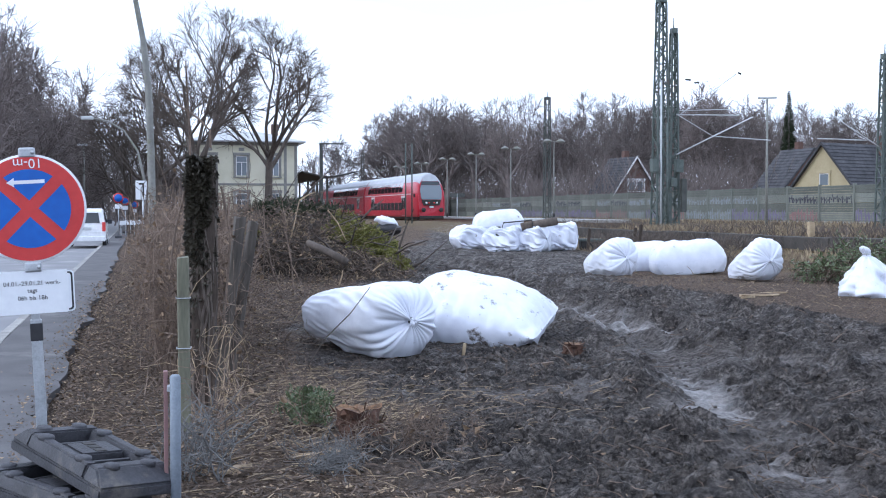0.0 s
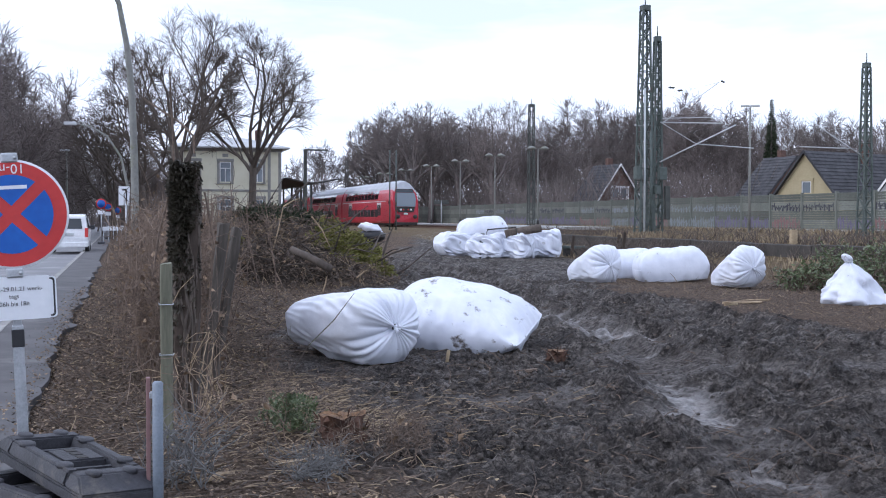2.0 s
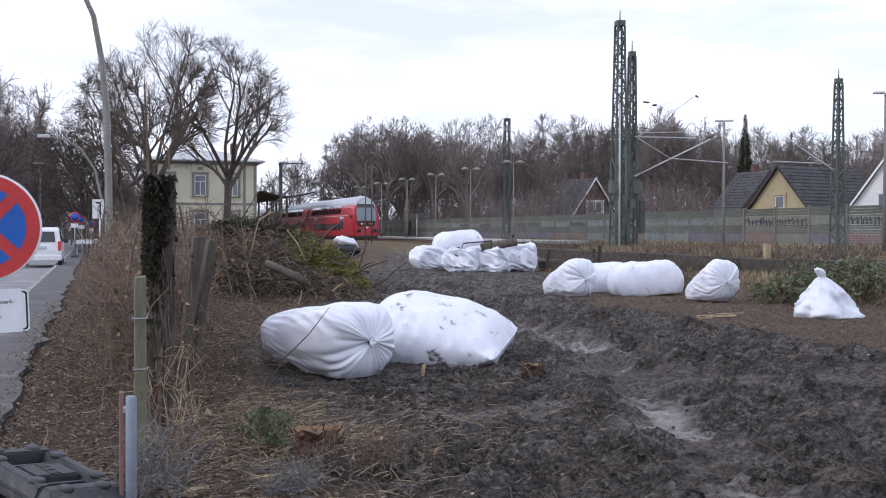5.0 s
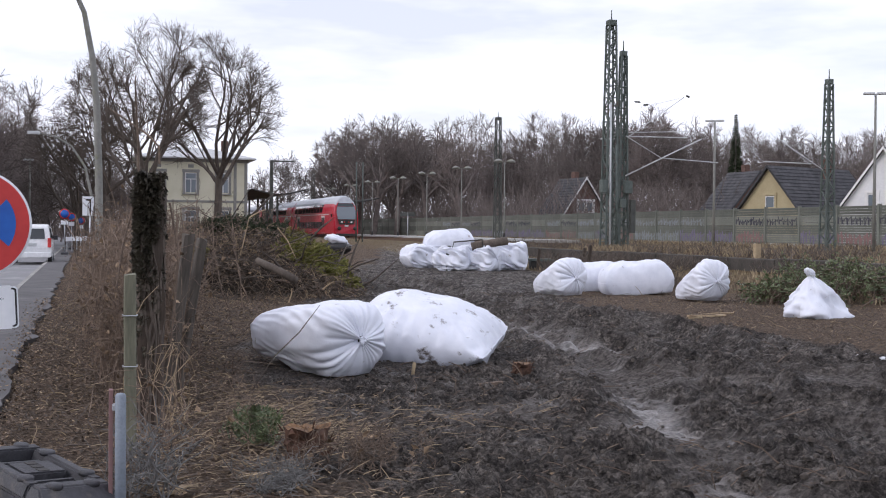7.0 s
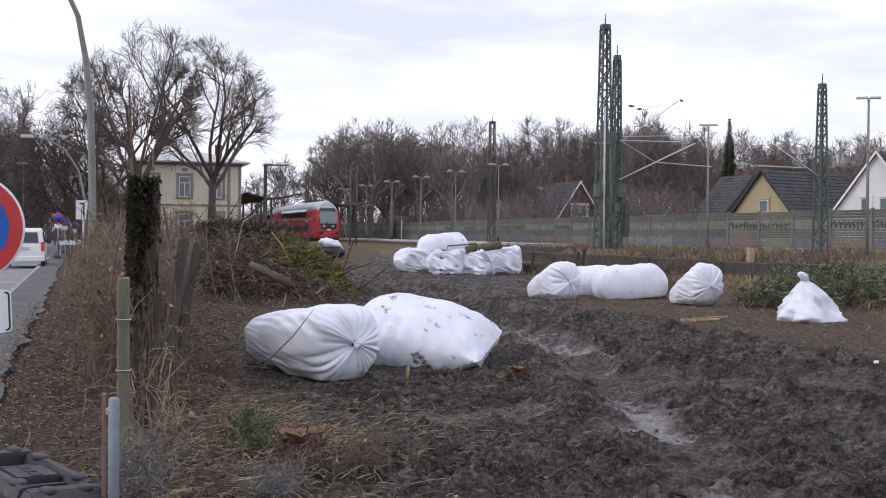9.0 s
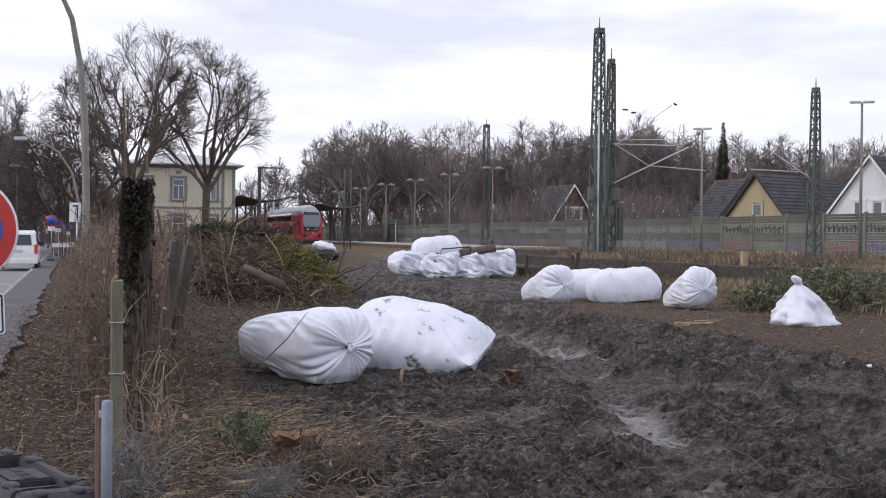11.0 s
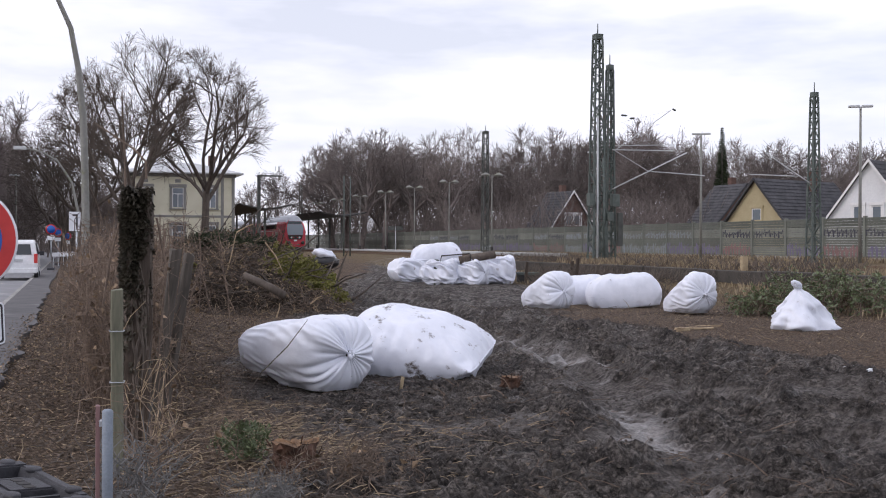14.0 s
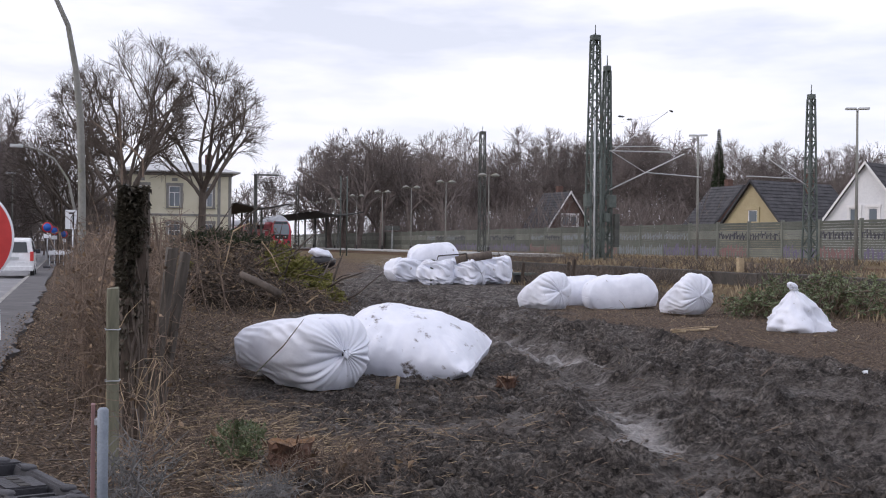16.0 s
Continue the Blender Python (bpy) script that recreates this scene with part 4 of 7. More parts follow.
def sacks():
    white = "bulging white woven sack tied at the neck, on "
    # the two large sacks in front
    (xa, ya), (xb, yb) = seen(548, 14.1), seen(731, 12.5)
    sack(white + "dark mud", pose(xa, ya, -0.02, 0, 0, math.degrees(math.atan2(yb - ya, xb - xa))), math.hypot(xb - xa, yb - ya), 0.92, 0.86, M_SACK, seed=3, tail=0.45, knot_z=0.50, pleats=25, cone=0.5, low=0.35)
    x, y = seen(850, 14.3)
    pillow("full white cushion-shaped sack smeared with mud", pose(x, y, -0.02, 0, 0, -34), 1.72, 1.34, 0.98, M_SACK_MUD, seed=5, roll=0.22, drop=0.10, lumps=0.028, n=64, full=2.1, taper=0.17)
    # row by the bank
    (xa, ya), (xb, yb) = seen(1038, 29.7), seen(1110, 28.4)
    sack(white + "brown litter", pose(xa, ya, -0.02, 0, 0, math.degrees(math.atan2(yb - ya, xb - xa))), math.hypot(xb - xa, yb - ya), 1.0, 0.96, seed=11, cone=0.36, pleats=21, low=1.0)
    pillow("long plump white sack lying behind another", pose(13.0, 28.6, -0.02, 0, -4, -12), 1.6, 1.1, 0.95, seed=12, full=4.5)
    pillow("long plump white sack on brown litter", pose(13.68, 27.2, -0.02, 0, -5, -12), 1.85, 1.0, 1.02, seed=13, full=5.0)
    (xa, ya), (xb, yb) = seen(1291, 27.8), seen(1366, 26.5)
    sack(white + "brown litter", pose(xa, ya, -0.02, 0, 0, math.degrees(math.atan2(yb - ya, xb - xa))), math.hypot(xb - xa, yb - ya), 1.0, 0.98, seed=14, cone=0.24, pleats=21, low=1.0)
    x, y = seen(1548, 21.9)
    upright_sack("slumped white sack standing upright with its neck tied", pose(x, y, -0.03, 0, 0, 10), 0.66, 0.86)
    # heap farther off
    sack(white + "mud", pose(12.5, 46.0, 0.0, 0, 0, 10), 1.75, 1.2, 1.05, seed=21, tail=0.85, lumps=0.1, e=0.5)
    sack("crumpled white sack on mud", pose(13.1, 43.6, 0.0, 0, 0, -35), 1.5, 1.1, 1.0, seed=22, tail=0.85, lumps=0.2, e=0.5)
    sack("crumpled white sack on mud", pose(14.4, 43.4, 0.0, 0, 0, -50), 1.4, 1.1, 1.05, seed=23, tail=0.85, lumps=0.2, e=0.5)
    sack("crumpled white sack on mud", pose(15.6, 44.0, 0.0, 0, 0, -20), 1.5, 1.15, 1.15, seed=24, tail=0.85, lumps=0.2, e=0.5)
    pillow("white sack lying on top of the heap", pose(14.6, 46.3, 0.7, 0, -6, -10), 2.1, 1.3, 1.1, seed=25, full=4.0)


sacks()


# ---- trees ----
def tree_tubes(seed, height, trunk_r, fork, limbs, counts, min_r, spread=0.6, curl=0.22, lift=0.10, droop=0.0, limb_len=0.62, env=None, fan=(22, 62)):
    """Trunk and limbs, and the fine crown, of a bare tree as two tube sets."""
    rnd = random.Random(seed)
    stem, crown = Tubes(), Tubes()

    def branch(p, d, length, r, level):
        n = (6, 6, 4, 3, 2, 2, 2)[level] if level <= len(counts) else 1
        pts, rad, dirs = [p.copy()], [r], [d.copy()]
        q, dd = p.copy(), d.copy()
        for k in range(n):
            dd = dd + Vector((rnd.gauss(0, curl), rnd.gauss(0, curl), rnd.gauss(0, curl * 0.7) + (lift if level < 4 else -droop)))
            dd.normalize()
            q = q + dd * length / n
            if env and k > (level == 1) and (q.x ** 2 + q.y ** 2) / env[0] ** 2 + ((q.z - env[1]) / env[2]) ** 2 > 1:
                n = k
                break
            pts.append(q.copy())
            dirs.append(dd.copy())
            rad.append(max(min_r * 0.7, r * (1 - 0.6 * (k + 1) / n)))
        (stem if level < 3 else crown).add(pts, rad, (8, 6, 5, 3, 3, 3, 3)[level], cap=False)
        if level - 1 >= len(counts):
            return
        for c in range(counts[level - 1]):
            u = rnd.uniform(0.28, 1.0) if c else 1.0
            k = min(n - 1, int(u * n))
            fr = u * n - k
            bp = pts[k].lerp(pts[k + 1], min(1, fr))
            axis = dirs[k + 1].cross(Vector((rnd.gauss(0, 1), rnd.gauss(0, 1), rnd.gauss(0, 1))))
            if axis.length < 1e-5:
                continue
            nd = Matrix.Rotation(radians(rnd.uniform(*fan) if c else rnd.uniform(5, 20)), 3, axis.normalized()) @ dirs[k + 1]
            rr = max(min_r, (rad[k] + (rad[k + 1] - rad[k]) * min(1, fr)) * rnd.uniform(0.5, 0.75))
            branch(bp, nd, length * rnd.uniform(0.42, 0.72) * (1.15 - 0.4 * u), rr, level + 1)

    top = Vector((rnd.gauss(0, 0.03) * height, rnd.gauss(0, 0.03) * height, fork))
    pts = [Vector((0, 0, -0.4)), Vector((0, 0, 0.25)), top * 0.35, top * 0.7, top]
    stem.add(pts, [trunk_r * 1.5, trunk_r * 1.15, trunk_r, trunk_r * 0.9, trunk_r * 0.8], 10, cap=False)
    a0 = rnd.uniform(0, 6.28)
    for k in range(limbs):
        a = a0 + 2 * math.pi * k / limbs + rnd.gauss(0, 0.25)
        lean = spread * rnd.uniform(0.45, 1.25) if k else 0.12
        d = Vector((math.cos(a) * lean, math.sin(a) * lean, 1)).normalized()
        start = top * (1.0 if k < 3 else rnd.uniform(0.75, 1.0))
        branch(start, d, (height - fork) * limb_len * rnd.uniform(0.8, 1.1), trunk_r * rnd.uniform(0.45, 0.68), 1)
    return stem, crown


def bare_tree(name, label, place, mat, *args, group="", **kw):
    th = thing(name, label, "tree", place, group=group)
    stem, crown = tree_tubes(*args, **kw)
    stem.ob("trunk", mat, th, "", True)
    crown.ob("crown", mat, th, "bare twigs")
    return th


def house_trees():
    x, y = seen(474, 88)
    bare_tree("bare_tree", "large bare deciduous tree with rounded crown before the yellow house", pose(x, y, gz(x, y), 0, 0, 40), M_BARK, 31, 16.6, 0.30, 4.9, 7, (5, 6, 6, 5), 0.010, spread=0.9, curl=0.13, lift=0.02, limb_len=0.74, env=(4.8, 9.8, 5.6), fan=(18, 48))
    for k, (pxl, z, s) in enumerate(((700, 186, 1.0), (722, 176, 1.08), (748, 168, 1.1), (790, 172, 1.12), (846, 165, 1.02), (905, 160, 0.98))):
        x2, y2 = seen(pxl, z)
        m = pose(x2, y2, gz(x2, y2), 0, 0, 67 * k + 20)
        if k == 0:
            far = bare_tree("bare_tree", "large bare woodland tree with dark limbs beyond the barrier", m, M_WOODS, 35, 16.4, 0.42, 5.2, 6, (5, 6, 6), 0.026, spread=0.72, curl=0.22, lift=0.045, limb_len=0.66, env=(5.0, 9.8, 6.6), group="bare woodland trees")
        else:
            far = copy_thing(far, m)
        far.scale = (s * 0.9, s * 0.9, s)
    x, y = seen(338, 74)
    bare_tree("bare_tree", "tall bare tree with dense fine twigs beside the street", pose(x, y, gz(x, y), 0, 0, 130), M_BARK, 12, 16.0, 0.25, 4.2, 7, (5, 6, 6, 5), 0.0095, spread=0.8, curl=0.12, lift=0.03, limb_len=0.76, env=(3.9, 8.8, 6.2), fan=(16, 46))
    x, y = seen(292, 84)
    bare_tree("bare_tree", "tall bare tree with dense fine twigs beside the street", pose(x, y, gz(x, y), 0, 0, 10), M_BARK, 44, 14.6, 0.3, 4.0, 6, (5, 6, 5, 4), 0.013, spread=0.85, curl=0.21, lift=0.05, limb_len=0.64)
    x, y = seen(232, 92)
    bare_tree("bare_tree", "broad lower bare tree beside the street", pose(x, y, gz(x, y), 0, 0, 77), M_BARK, 52, 11.2, 0.28, 2.6, 7, (6, 6, 5, 3), 0.013, spread=0.8, curl=0.2, lift=0.05, limb_len=0.6)
    x, y = seen(592, 170)
    bare_tree("bare_tree", "slim bare tree behind the station canopy", pose(x, y, gz(x, y), 0, 0, 77), M_WOODS, 61, 12.3, 0.25, 2.6, 6, (6, 5, 5, 3), 0.022, spread=0.55, limb_len=0.6)
    x, y = seen(558, 150)
    bare_tree("bare_tree", "slim bare tree behind the station canopy", pose(x, y, gz(x, y), 0, 0, 7), M_WOODS, 62, 8.6, 0.2, 2.0, 6, (6, 5, 4), 0.022, spread=0.55, limb_len=0.6)


house_trees()


def woods():
    rnd = random.Random(99)
    protos = []
    for k in range(6):
        th = bare_tree("wood_tree", "brown bare woodland tree behind the railway", pose(0, -60 - 12 * k, 0), M_WOODS, 200 + k, 17.0 + 1.2 * (k % 3), 0.25, 2.6 + 0.8 * (k % 3), 6, (6, 6, 7), 0.027, spread=0.85, curl=0.2, lift=0.05, limb_len=0.7, env=(5.0, 9.8 + 0.5 * (k % 3), 7.8 + 0.5 * (k % 3)), group="bare woodland trees")
        protos.append(th)
    used = set()

    def plant(x, y, s):
        k = rnd.randrange(6)
        m = pose(x, y, gz(x, y) - 0.1, rnd.uniform(-3, 3), rnd.uniform(-3, 3), rnd.uniform(0, 360)) @ Matrix.Diagonal((s * rnd.uniform(0.8, 1.0), s * rnd.uniform(0.8, 1.0), s, 1))
        if k not in used:
            used.add(k)
            protos[k].matrix_basis = m
        else:
            copy_thing(protos[k], m) if protos[k].scale == Vector((1, 1, 1)) else place_copy(protos[k], m)

    def place_copy(src, m):
        c = copy_thing(src, m)
        c.matrix_basis = m

    # behind the barrier
    for row, (za, zb) in enumerate(((205, 128), (225, 152), (248, 178))):
        n = 27 + 2 * row
        for k in range(n):
            px = 700 + (1720 - 700) * (k + rnd.uniform(-0.4, 0.4)) / n
            z = za + (zb - za) * (px - 655) / 1065 + rnd.uniform(-6, 6)
            x, y = seen(px, z)
            top = 196 - 20 * math.exp(-((px - 660) / 40) ** 2) + 10 * math.sin(px * 0.011 + 0.7) - 14 * smoothstep(1150, 1500, px)
            plant(x, y, (1.0 + top / 2050 * z * rnd.uniform(0.9, 1.03)) / 17.2)
    # across the street
    for row, xx in enumerate((-10.5, -14.5, -20)):
        for k in range(18 - 4 * row):
            y = 76 + row * 9 + k * (7.5 + row) + rnd.uniform(-2.5, 2.5)
            plant(xx + rnd.uniform(-1.5, 1.5), y, rnd.uniform(0.78, 1.0))
    for k in range(12):
        x, y = seen(170 + 15 * k + rnd.uniform(-5, 5), 108 + 14 * (k % 3))
        plant(x, y, rnd.uniform(0.42, 0.62))
    for k in range(16):
        x, y = seen(150 + 24 * k + rnd.uniform(-8, 8), 215 + rnd.uniform(-15, 15))
        if abs(x - 29) > 5:
            plant(x, y, 0.5 + 0.12 * rnd.random())
    # undergrowth: upright stems and brush
    t = Tubes()
    for k in range(14000):
        if k % 8 == 0:
            x, y = seen(rnd.uniform(60, 560), rnd.uniform(185, 235))
            if abs(x - 29) < 7 or y < 150:
                continue
            h = rnd.uniform(1.8, 7.5)
        elif k % 3:
            px = rnd.uniform(668, 1750)
            z = rnd.uniform(118, 200) + 40 * (px < 900)
            x, y = seen(px, z)
            if x < 47:
                continue
            h = rnd.uniform(1.5, 7.5)
        else:
            x, y = rnd.uniform(-26, -9.3), rnd.uniform(60, 230)
            h = rnd.uniform(2.0, 9.0)
        z0 = gz(x, y)
        dx, dy = rnd.gauss(0, 0.35) * h, rnd.gauss(0, 0.35) * h
        t.add([(x, y, z0), (x + dx * 0.4, y + dy * 0.4, z0 + h * 0.55), (x + dx, y + dy, z0 + h)], [0.045, 0.036, 0.018], 3, cap=False)
        for j in range(4):
            a = rnd.uniform(0.3, 0.9)
            p = Vector((x + dx * a, y + dy * a, z0 + h * a))
            t.add([p, p + Vector((rnd.gauss(0, 0.5), rnd.gauss(0, 0.5), rnd.uniform(0.2, 1.0)))], [0.02, 0.01], 3, cap=False)
    tagged(t.ob("undergrowth", M_WOODS), "dense brown leafless undergrowth of the woods", "undergrowth", kind="stuff")


woods()


def spruce():
    x, y = seen(1394, 132)
    th = thing("spruce_tree", "narrow dark green spruce rising above the roofs", "tree", pose(x, y, gz(x, y)))
    rnd = random.Random(4)
    tube("trunk", [(0, 0, -0.3), (0, 0, 7), (0, 0, 14.6)], [0.22, 0.14, 0.02], M_WOODS, th, 8)
    t = Tubes()
    for k in range(62):
        z = 1.5 + 13.2 * k / 62
        r = 1.55 * (1 - z / 15.2) + 0.03
        for j in range(18):
            a = rnd.uniform(0, 6.28)
            rr = r * rnd.uniform(0.65, 1.1)
            d = Vector((math.cos(a), math.sin(a), -0.25))
            for q in range(6):
                u = (q + 1) / 6
                t.leaf(Vector((0, 0, z)) + d * rr * u, (d + Vector((rnd.gauss(0, 0.5), rnd.gauss(0, 0.5), rnd.gauss(0, 0.3)))), 0.07 + 0.11 * r, 0.12 + 0.28 * r)
    t.ob("needles", M_CONIFER_DARK, th)


spruce()


# ---- the yellow station house ----
def window_unit(th, x, y, z, w, h, glass, frame, trim, bar=True):
    """A recessed window in a wall that faces -y."""
    win = part("window", box(x - w / 2, x + w / 2, y - 0.01, y + 0.06, z, z + h), glass, th)
    part("window_frame", add_box(add_box(box(x - w / 2, x - w / 2 + 0.07, y - 0.05, y + 0.02, z, z + h), x + w / 2 - 0.07, x + w / 2, y - 0.05, y + 0.02, z, z + h), x - w / 2 + 0.07, x + w / 2 - 0.07, y - 0.05, y + 0.02, z + h - 0.07, z + h), frame, win)
    if bar:
        part("mullion", add_box(box(x - 0.035, x + 0.035, y - 0.05, y + 0.02, z, z + h * 0.66), x - w / 2 + 0.07, x + w / 2 - 0.07, y - 0.05, y + 0.02, z + h * 0.66, z + h * 0.66 + 0.07), frame, win)
    part("surround", add_box(add_box(add_box(bmesh.new(), x - w / 2 - 0.22, x - w / 2 - 0.002, y - 0.09, y + 0.05, z - 0.1, z + h + 0.05), x + w / 2 + 0.002, x + w / 2 + 0.22, y - 0.09, y + 0.05, z - 0.1, z + h + 0.05), x - w / 2 - 0.26, x + w / 2 + 0.26, y - 0.12, y + 0.05, z + h + 0.052, z + h + 0.3), trim, win)
    part("sill", box(x - w / 2 - 0.25, x + w / 2 + 0.25, y - 0.16, y + 0.05, z - 0.2, z - 0.102, 0.01), trim, win)
    return win


def station_house():
    X1, Y0 = seen(527, 106)
    W, D, H = 9.4, 11.0, 7.45
    base = gz(X1, Y0) - 0.3
    th = thing("station_house", "cream yellow two-storey station house with flat eaves", "house", pose(X1 - W, Y0, base))
    bm = bmesh.new()
    add_box(bm, 0, W, 0, 0.3, 0, H)
    add_box(bm, 0, W, D - 0.3, D, 0, H)
    add_box(bm, 0, 0.3, 0.302, D - 0.302, 0, H)
    add_box(bm, W - 0.3, W, 0.302, D - 0.302, 0, H)
    part("wall", bm, M_YELLOWWALL, th)
    part("cornice", box(-0.1, W + 0.1, -0.1, D + 0.1, H - 0.28, H, 0.03), M_TRIM, th)
    part("string_course", box(-0.04, W + 0.04, -0.05, 0.05, 3.55, 3.75, 0.01), M_TRIM, th, "grey band between the storeys")
    for x in (0.0, W - 1.25, W - 0.28):
        part("pilaster", box(x, x + 0.26, -0.06, 0.1, 0, H - 0.3, 0.01), M_TRIM if x > 1 else M_YELLOWWALL, th)
    roof = bmesh.new()
    v = [(-0.7, -0.7, H), (W + 0.7, -0.7, H), (W + 0.7, D + 0.7, H), (-0.7, D + 0.7, H), (3.2, 4.2, H + 1.25), (W - 3.2, 4.2, H + 1.25), (W - 3.2, D - 4.2, H + 1.25), (3.2, D - 4.2, H + 1.25)]
    vs = [roof.verts.new(q) for q in v] + [roof.verts.new((q[0], q[1], H + 0.12)) for q in v[:4]]
    for f in ((3, 2, 1, 0), (0, 1, 9, 8), (1, 2, 10, 9), (2, 3, 11, 10), (3, 0, 8, 11), (8, 9, 5, 4), (9, 10, 6, 5), (10, 11, 7, 6), (11, 8, 4, 7), (4, 5, 6, 7)):
        roof.faces.new([vs[k] for k in f])
    r = part("roof", roof, M_ROOFTIN, th, "pale flat-pitched metal roof")
    part("chimney", box(W - 2.0, W - 1.4, 3.0, 3.7, H + 0.3, H + 1.9, 0.03), M_BRICK, r)
    for x in (W - 7.9, W - 5.05, W - 2.2):
        window_unit(th, x, 0.0, 4.45, 1.0, 1.75, M_GLASS_PALE, M_WHITEFRAME, M_TRIM)
        window_unit(th, x, 0.0, 0.95, 1.05, 1.9, M_GLASS, M_WHITEFRAME, M_TRIM)
        part("vent", box(x - 0.25, x + 0.25, -0.02, 0.05, 6.65, 6.95, 0.01), M_TRIM, th)


station_house()


# ---- gabled houses beyond the barrier ----
def gabled_house(label, place, W, D, eave, ridge, wall_mat, roof_mat, windows, verge=M_WHITEFRAME, trim=M_WHITEFRAME):
    """Ridge along +y, gable at y=0."""
    th = thing("gabled_house", label, "house", place)
    bm = bmesh.new()
    pts = [(-W / 2, 0), (W / 2, 0), (W / 2, eave), (0, ridge), (-W / 2, eave)]
    a = [bm.verts.new((x, 0, z)) for x, z in pts]
    b = [bm.verts.new((x, D, z)) for x, z in pts]
    bm.faces.new(a)
    bm.faces.new(list(reversed(b)))
    for k in range(5):
        bm.faces.new((a[k], b[k], b[(k + 1) % 5], a[(k + 1) % 5]))
    bmesh.ops.recalc_face_normals(bm, faces=bm.faces)
    part("wall", bm, wall_mat, th)
    for s in (-1, 1):
        bm = bmesh.new()
        o = 0.45
        dx, dz = W / 2 + o, (ridge - eave) * (o / (W / 2))
        n = 16
        rim = []
        for k in range(n):
            u0, u1 = k / n, (k + 1) / n
            rim.append((s * dx * (1 - u0), (eave - dz) + (ridge - eave + dz) * u0 + 0.2))
            rim.append((s * dx * (1 - u1), (eave - dz) + (ridge - eave + dz) * u1 + 0.13))
        rim += [(0, ridge + 0.02), (s * dx, eave - dz + 0.02)]
        ra = [bm.verts.new((x, -0.35, z)) for x, z in rim]
        rb = [bm.verts.new((x, D + 0.35, z)) for x, z in rim]
        bm.faces.new(ra)
        bm.faces.new(list(reversed(rb)))
        for k in range(len(rim)):
            k2 = (k + 1) % len(rim)
            bm.faces.new((ra[k], rb[k], rb[k2], ra[k2]))
        bmesh.ops.recalc_face_normals(bm, faces=bm.faces)
        part("roof", bm, roof_mat, th, "dark tiled roof slope")
        bm = bmesh.new()
        q = [bm.verts.new(c) for c in ((s * dx, -0.4, eave - dz + 0.22), (0, -0.4, ridge + 0.2), (0, -0.4, ridge - 0.08), (s * dx, -0.4, eave - dz - 0.06), (s * dx, -0.352, eave - dz + 0.22), (0, -0.352, ridge + 0.2), (0, -0.352, ridge - 0.08), (s * dx, -0.352, eave - dz - 0.06))]
        for f in ((0, 1, 2, 3), (7, 6, 5, 4), (0, 4, 5, 1), (1, 5, 6, 2), (2, 6, 7, 3), (3, 7, 4, 0)):
            bm.faces.new([q[i] for i in f])
        bmesh.ops.recalc_face_normals(bm, faces=bm.faces)
        part("verge_board", bm, verge, th)
    part("chimney", box(0.5, 1.1, D * 0.6, D * 0.6 + 0.7, ridge - 1.2, ridge + 0.9, 0.02), M_BRICK, th)
    for x, z, w, h in windows:
        window_unit(th, x, 0.0, z, w, h, M_GLASS_PALE, M_WHITEFRAME, trim, False)
    return th


def far_houses():
    x, y = seen(1124, 128)
    gabled_house("dark brick gabled house with white verge boards", pose(x, y, 0.3, 0, 0, 6), 6.0, 5.5, 2.9, 7.2, M_BRICK, M_TILE, [(-0.45, 3.6, 0.8, 1.0), (0.55, 3.6, 0.8, 1.0)])
    x, y = seen(1456, 102)
    gabled_house("ochre gabled house with dark tiled roof", pose(x, y, 0.3, 0, 0, -72), 8.0, 11, 2.6, 7.2, M_OCHRE, M_TILE, [(0.1, 3.6, 1.0, 1.0)], M_TILE, M_OCHRE)
    x, y = seen(1436, 118)
    gabled_house("dark roofed house behind the ochre house", pose(x, y, 0.3, 0, 0, 4), 8.0, 5.0, 3.0, 7.6, M_BRICK, M_TILE, [], M_TILE)
    x, y = 62.5, 80.0
    gabled_house("white rendered gabled house with grey roof", pose(x, y, 0.3, 0, 0, -62), 9.0, 11, 2.4, 8.3, M_WHITEWALL, M_TILE, [(-1.0, 3.4, 0.8, 1.2), (0.6, 3.4, 0.8, 1.2)])


far_houses()


# ---- station canopies ----
def canopy(label, cx, y0, y1, w, z):
    th = thing("platform_canopy", label, "canopy", pose(cx, y0, 0.9))
    n = 10
    bm = bmesh.new()
    prof = [(-w / 2 + w * k / n, z + 0.55 * abs(2 * k / n - 1) ** 1.6) for k in range(n + 1)]
    va = [[bm.verts.new((x, yy, zz + dz)) for x, zz in prof] for yy in (0, y1 - y0) for dz in (0.0, 0.16)]
    for k in range(n):
        bm.faces.new((va[0][k], va[0][k + 1], va[1][k + 1], va[1][k]))
        bm.faces.new((va[2][k + 1], va[2][k], va[3][k], va[3][k + 1]))
        bm.faces.new((va[0][k + 1], va[0][k], va[2][k], va[2][k + 1]))
        bm.faces.new((va[1][k], va[1][k + 1], va[3][k + 1], va[3][k]))
    part("roof", bm, M_TRAINDARK, th, "dark gull-wing roof")
    k = 0
    while k * 8 < y1 - y0:
        part("post", box(-0.12, 0.12, k * 8 + 1.5, k * 8 + 1.74, -0.2, z + 0.05, 0.01), M_MAST_DARK, th)
        k += 1


canopy("dark gull-wing canopy of the far platform", 36.2, 158, 215, 6.5, 4.5)
canopy("dark canopy of the near platform by the house", 21.4, 133, 200, 6.0, 4.6)


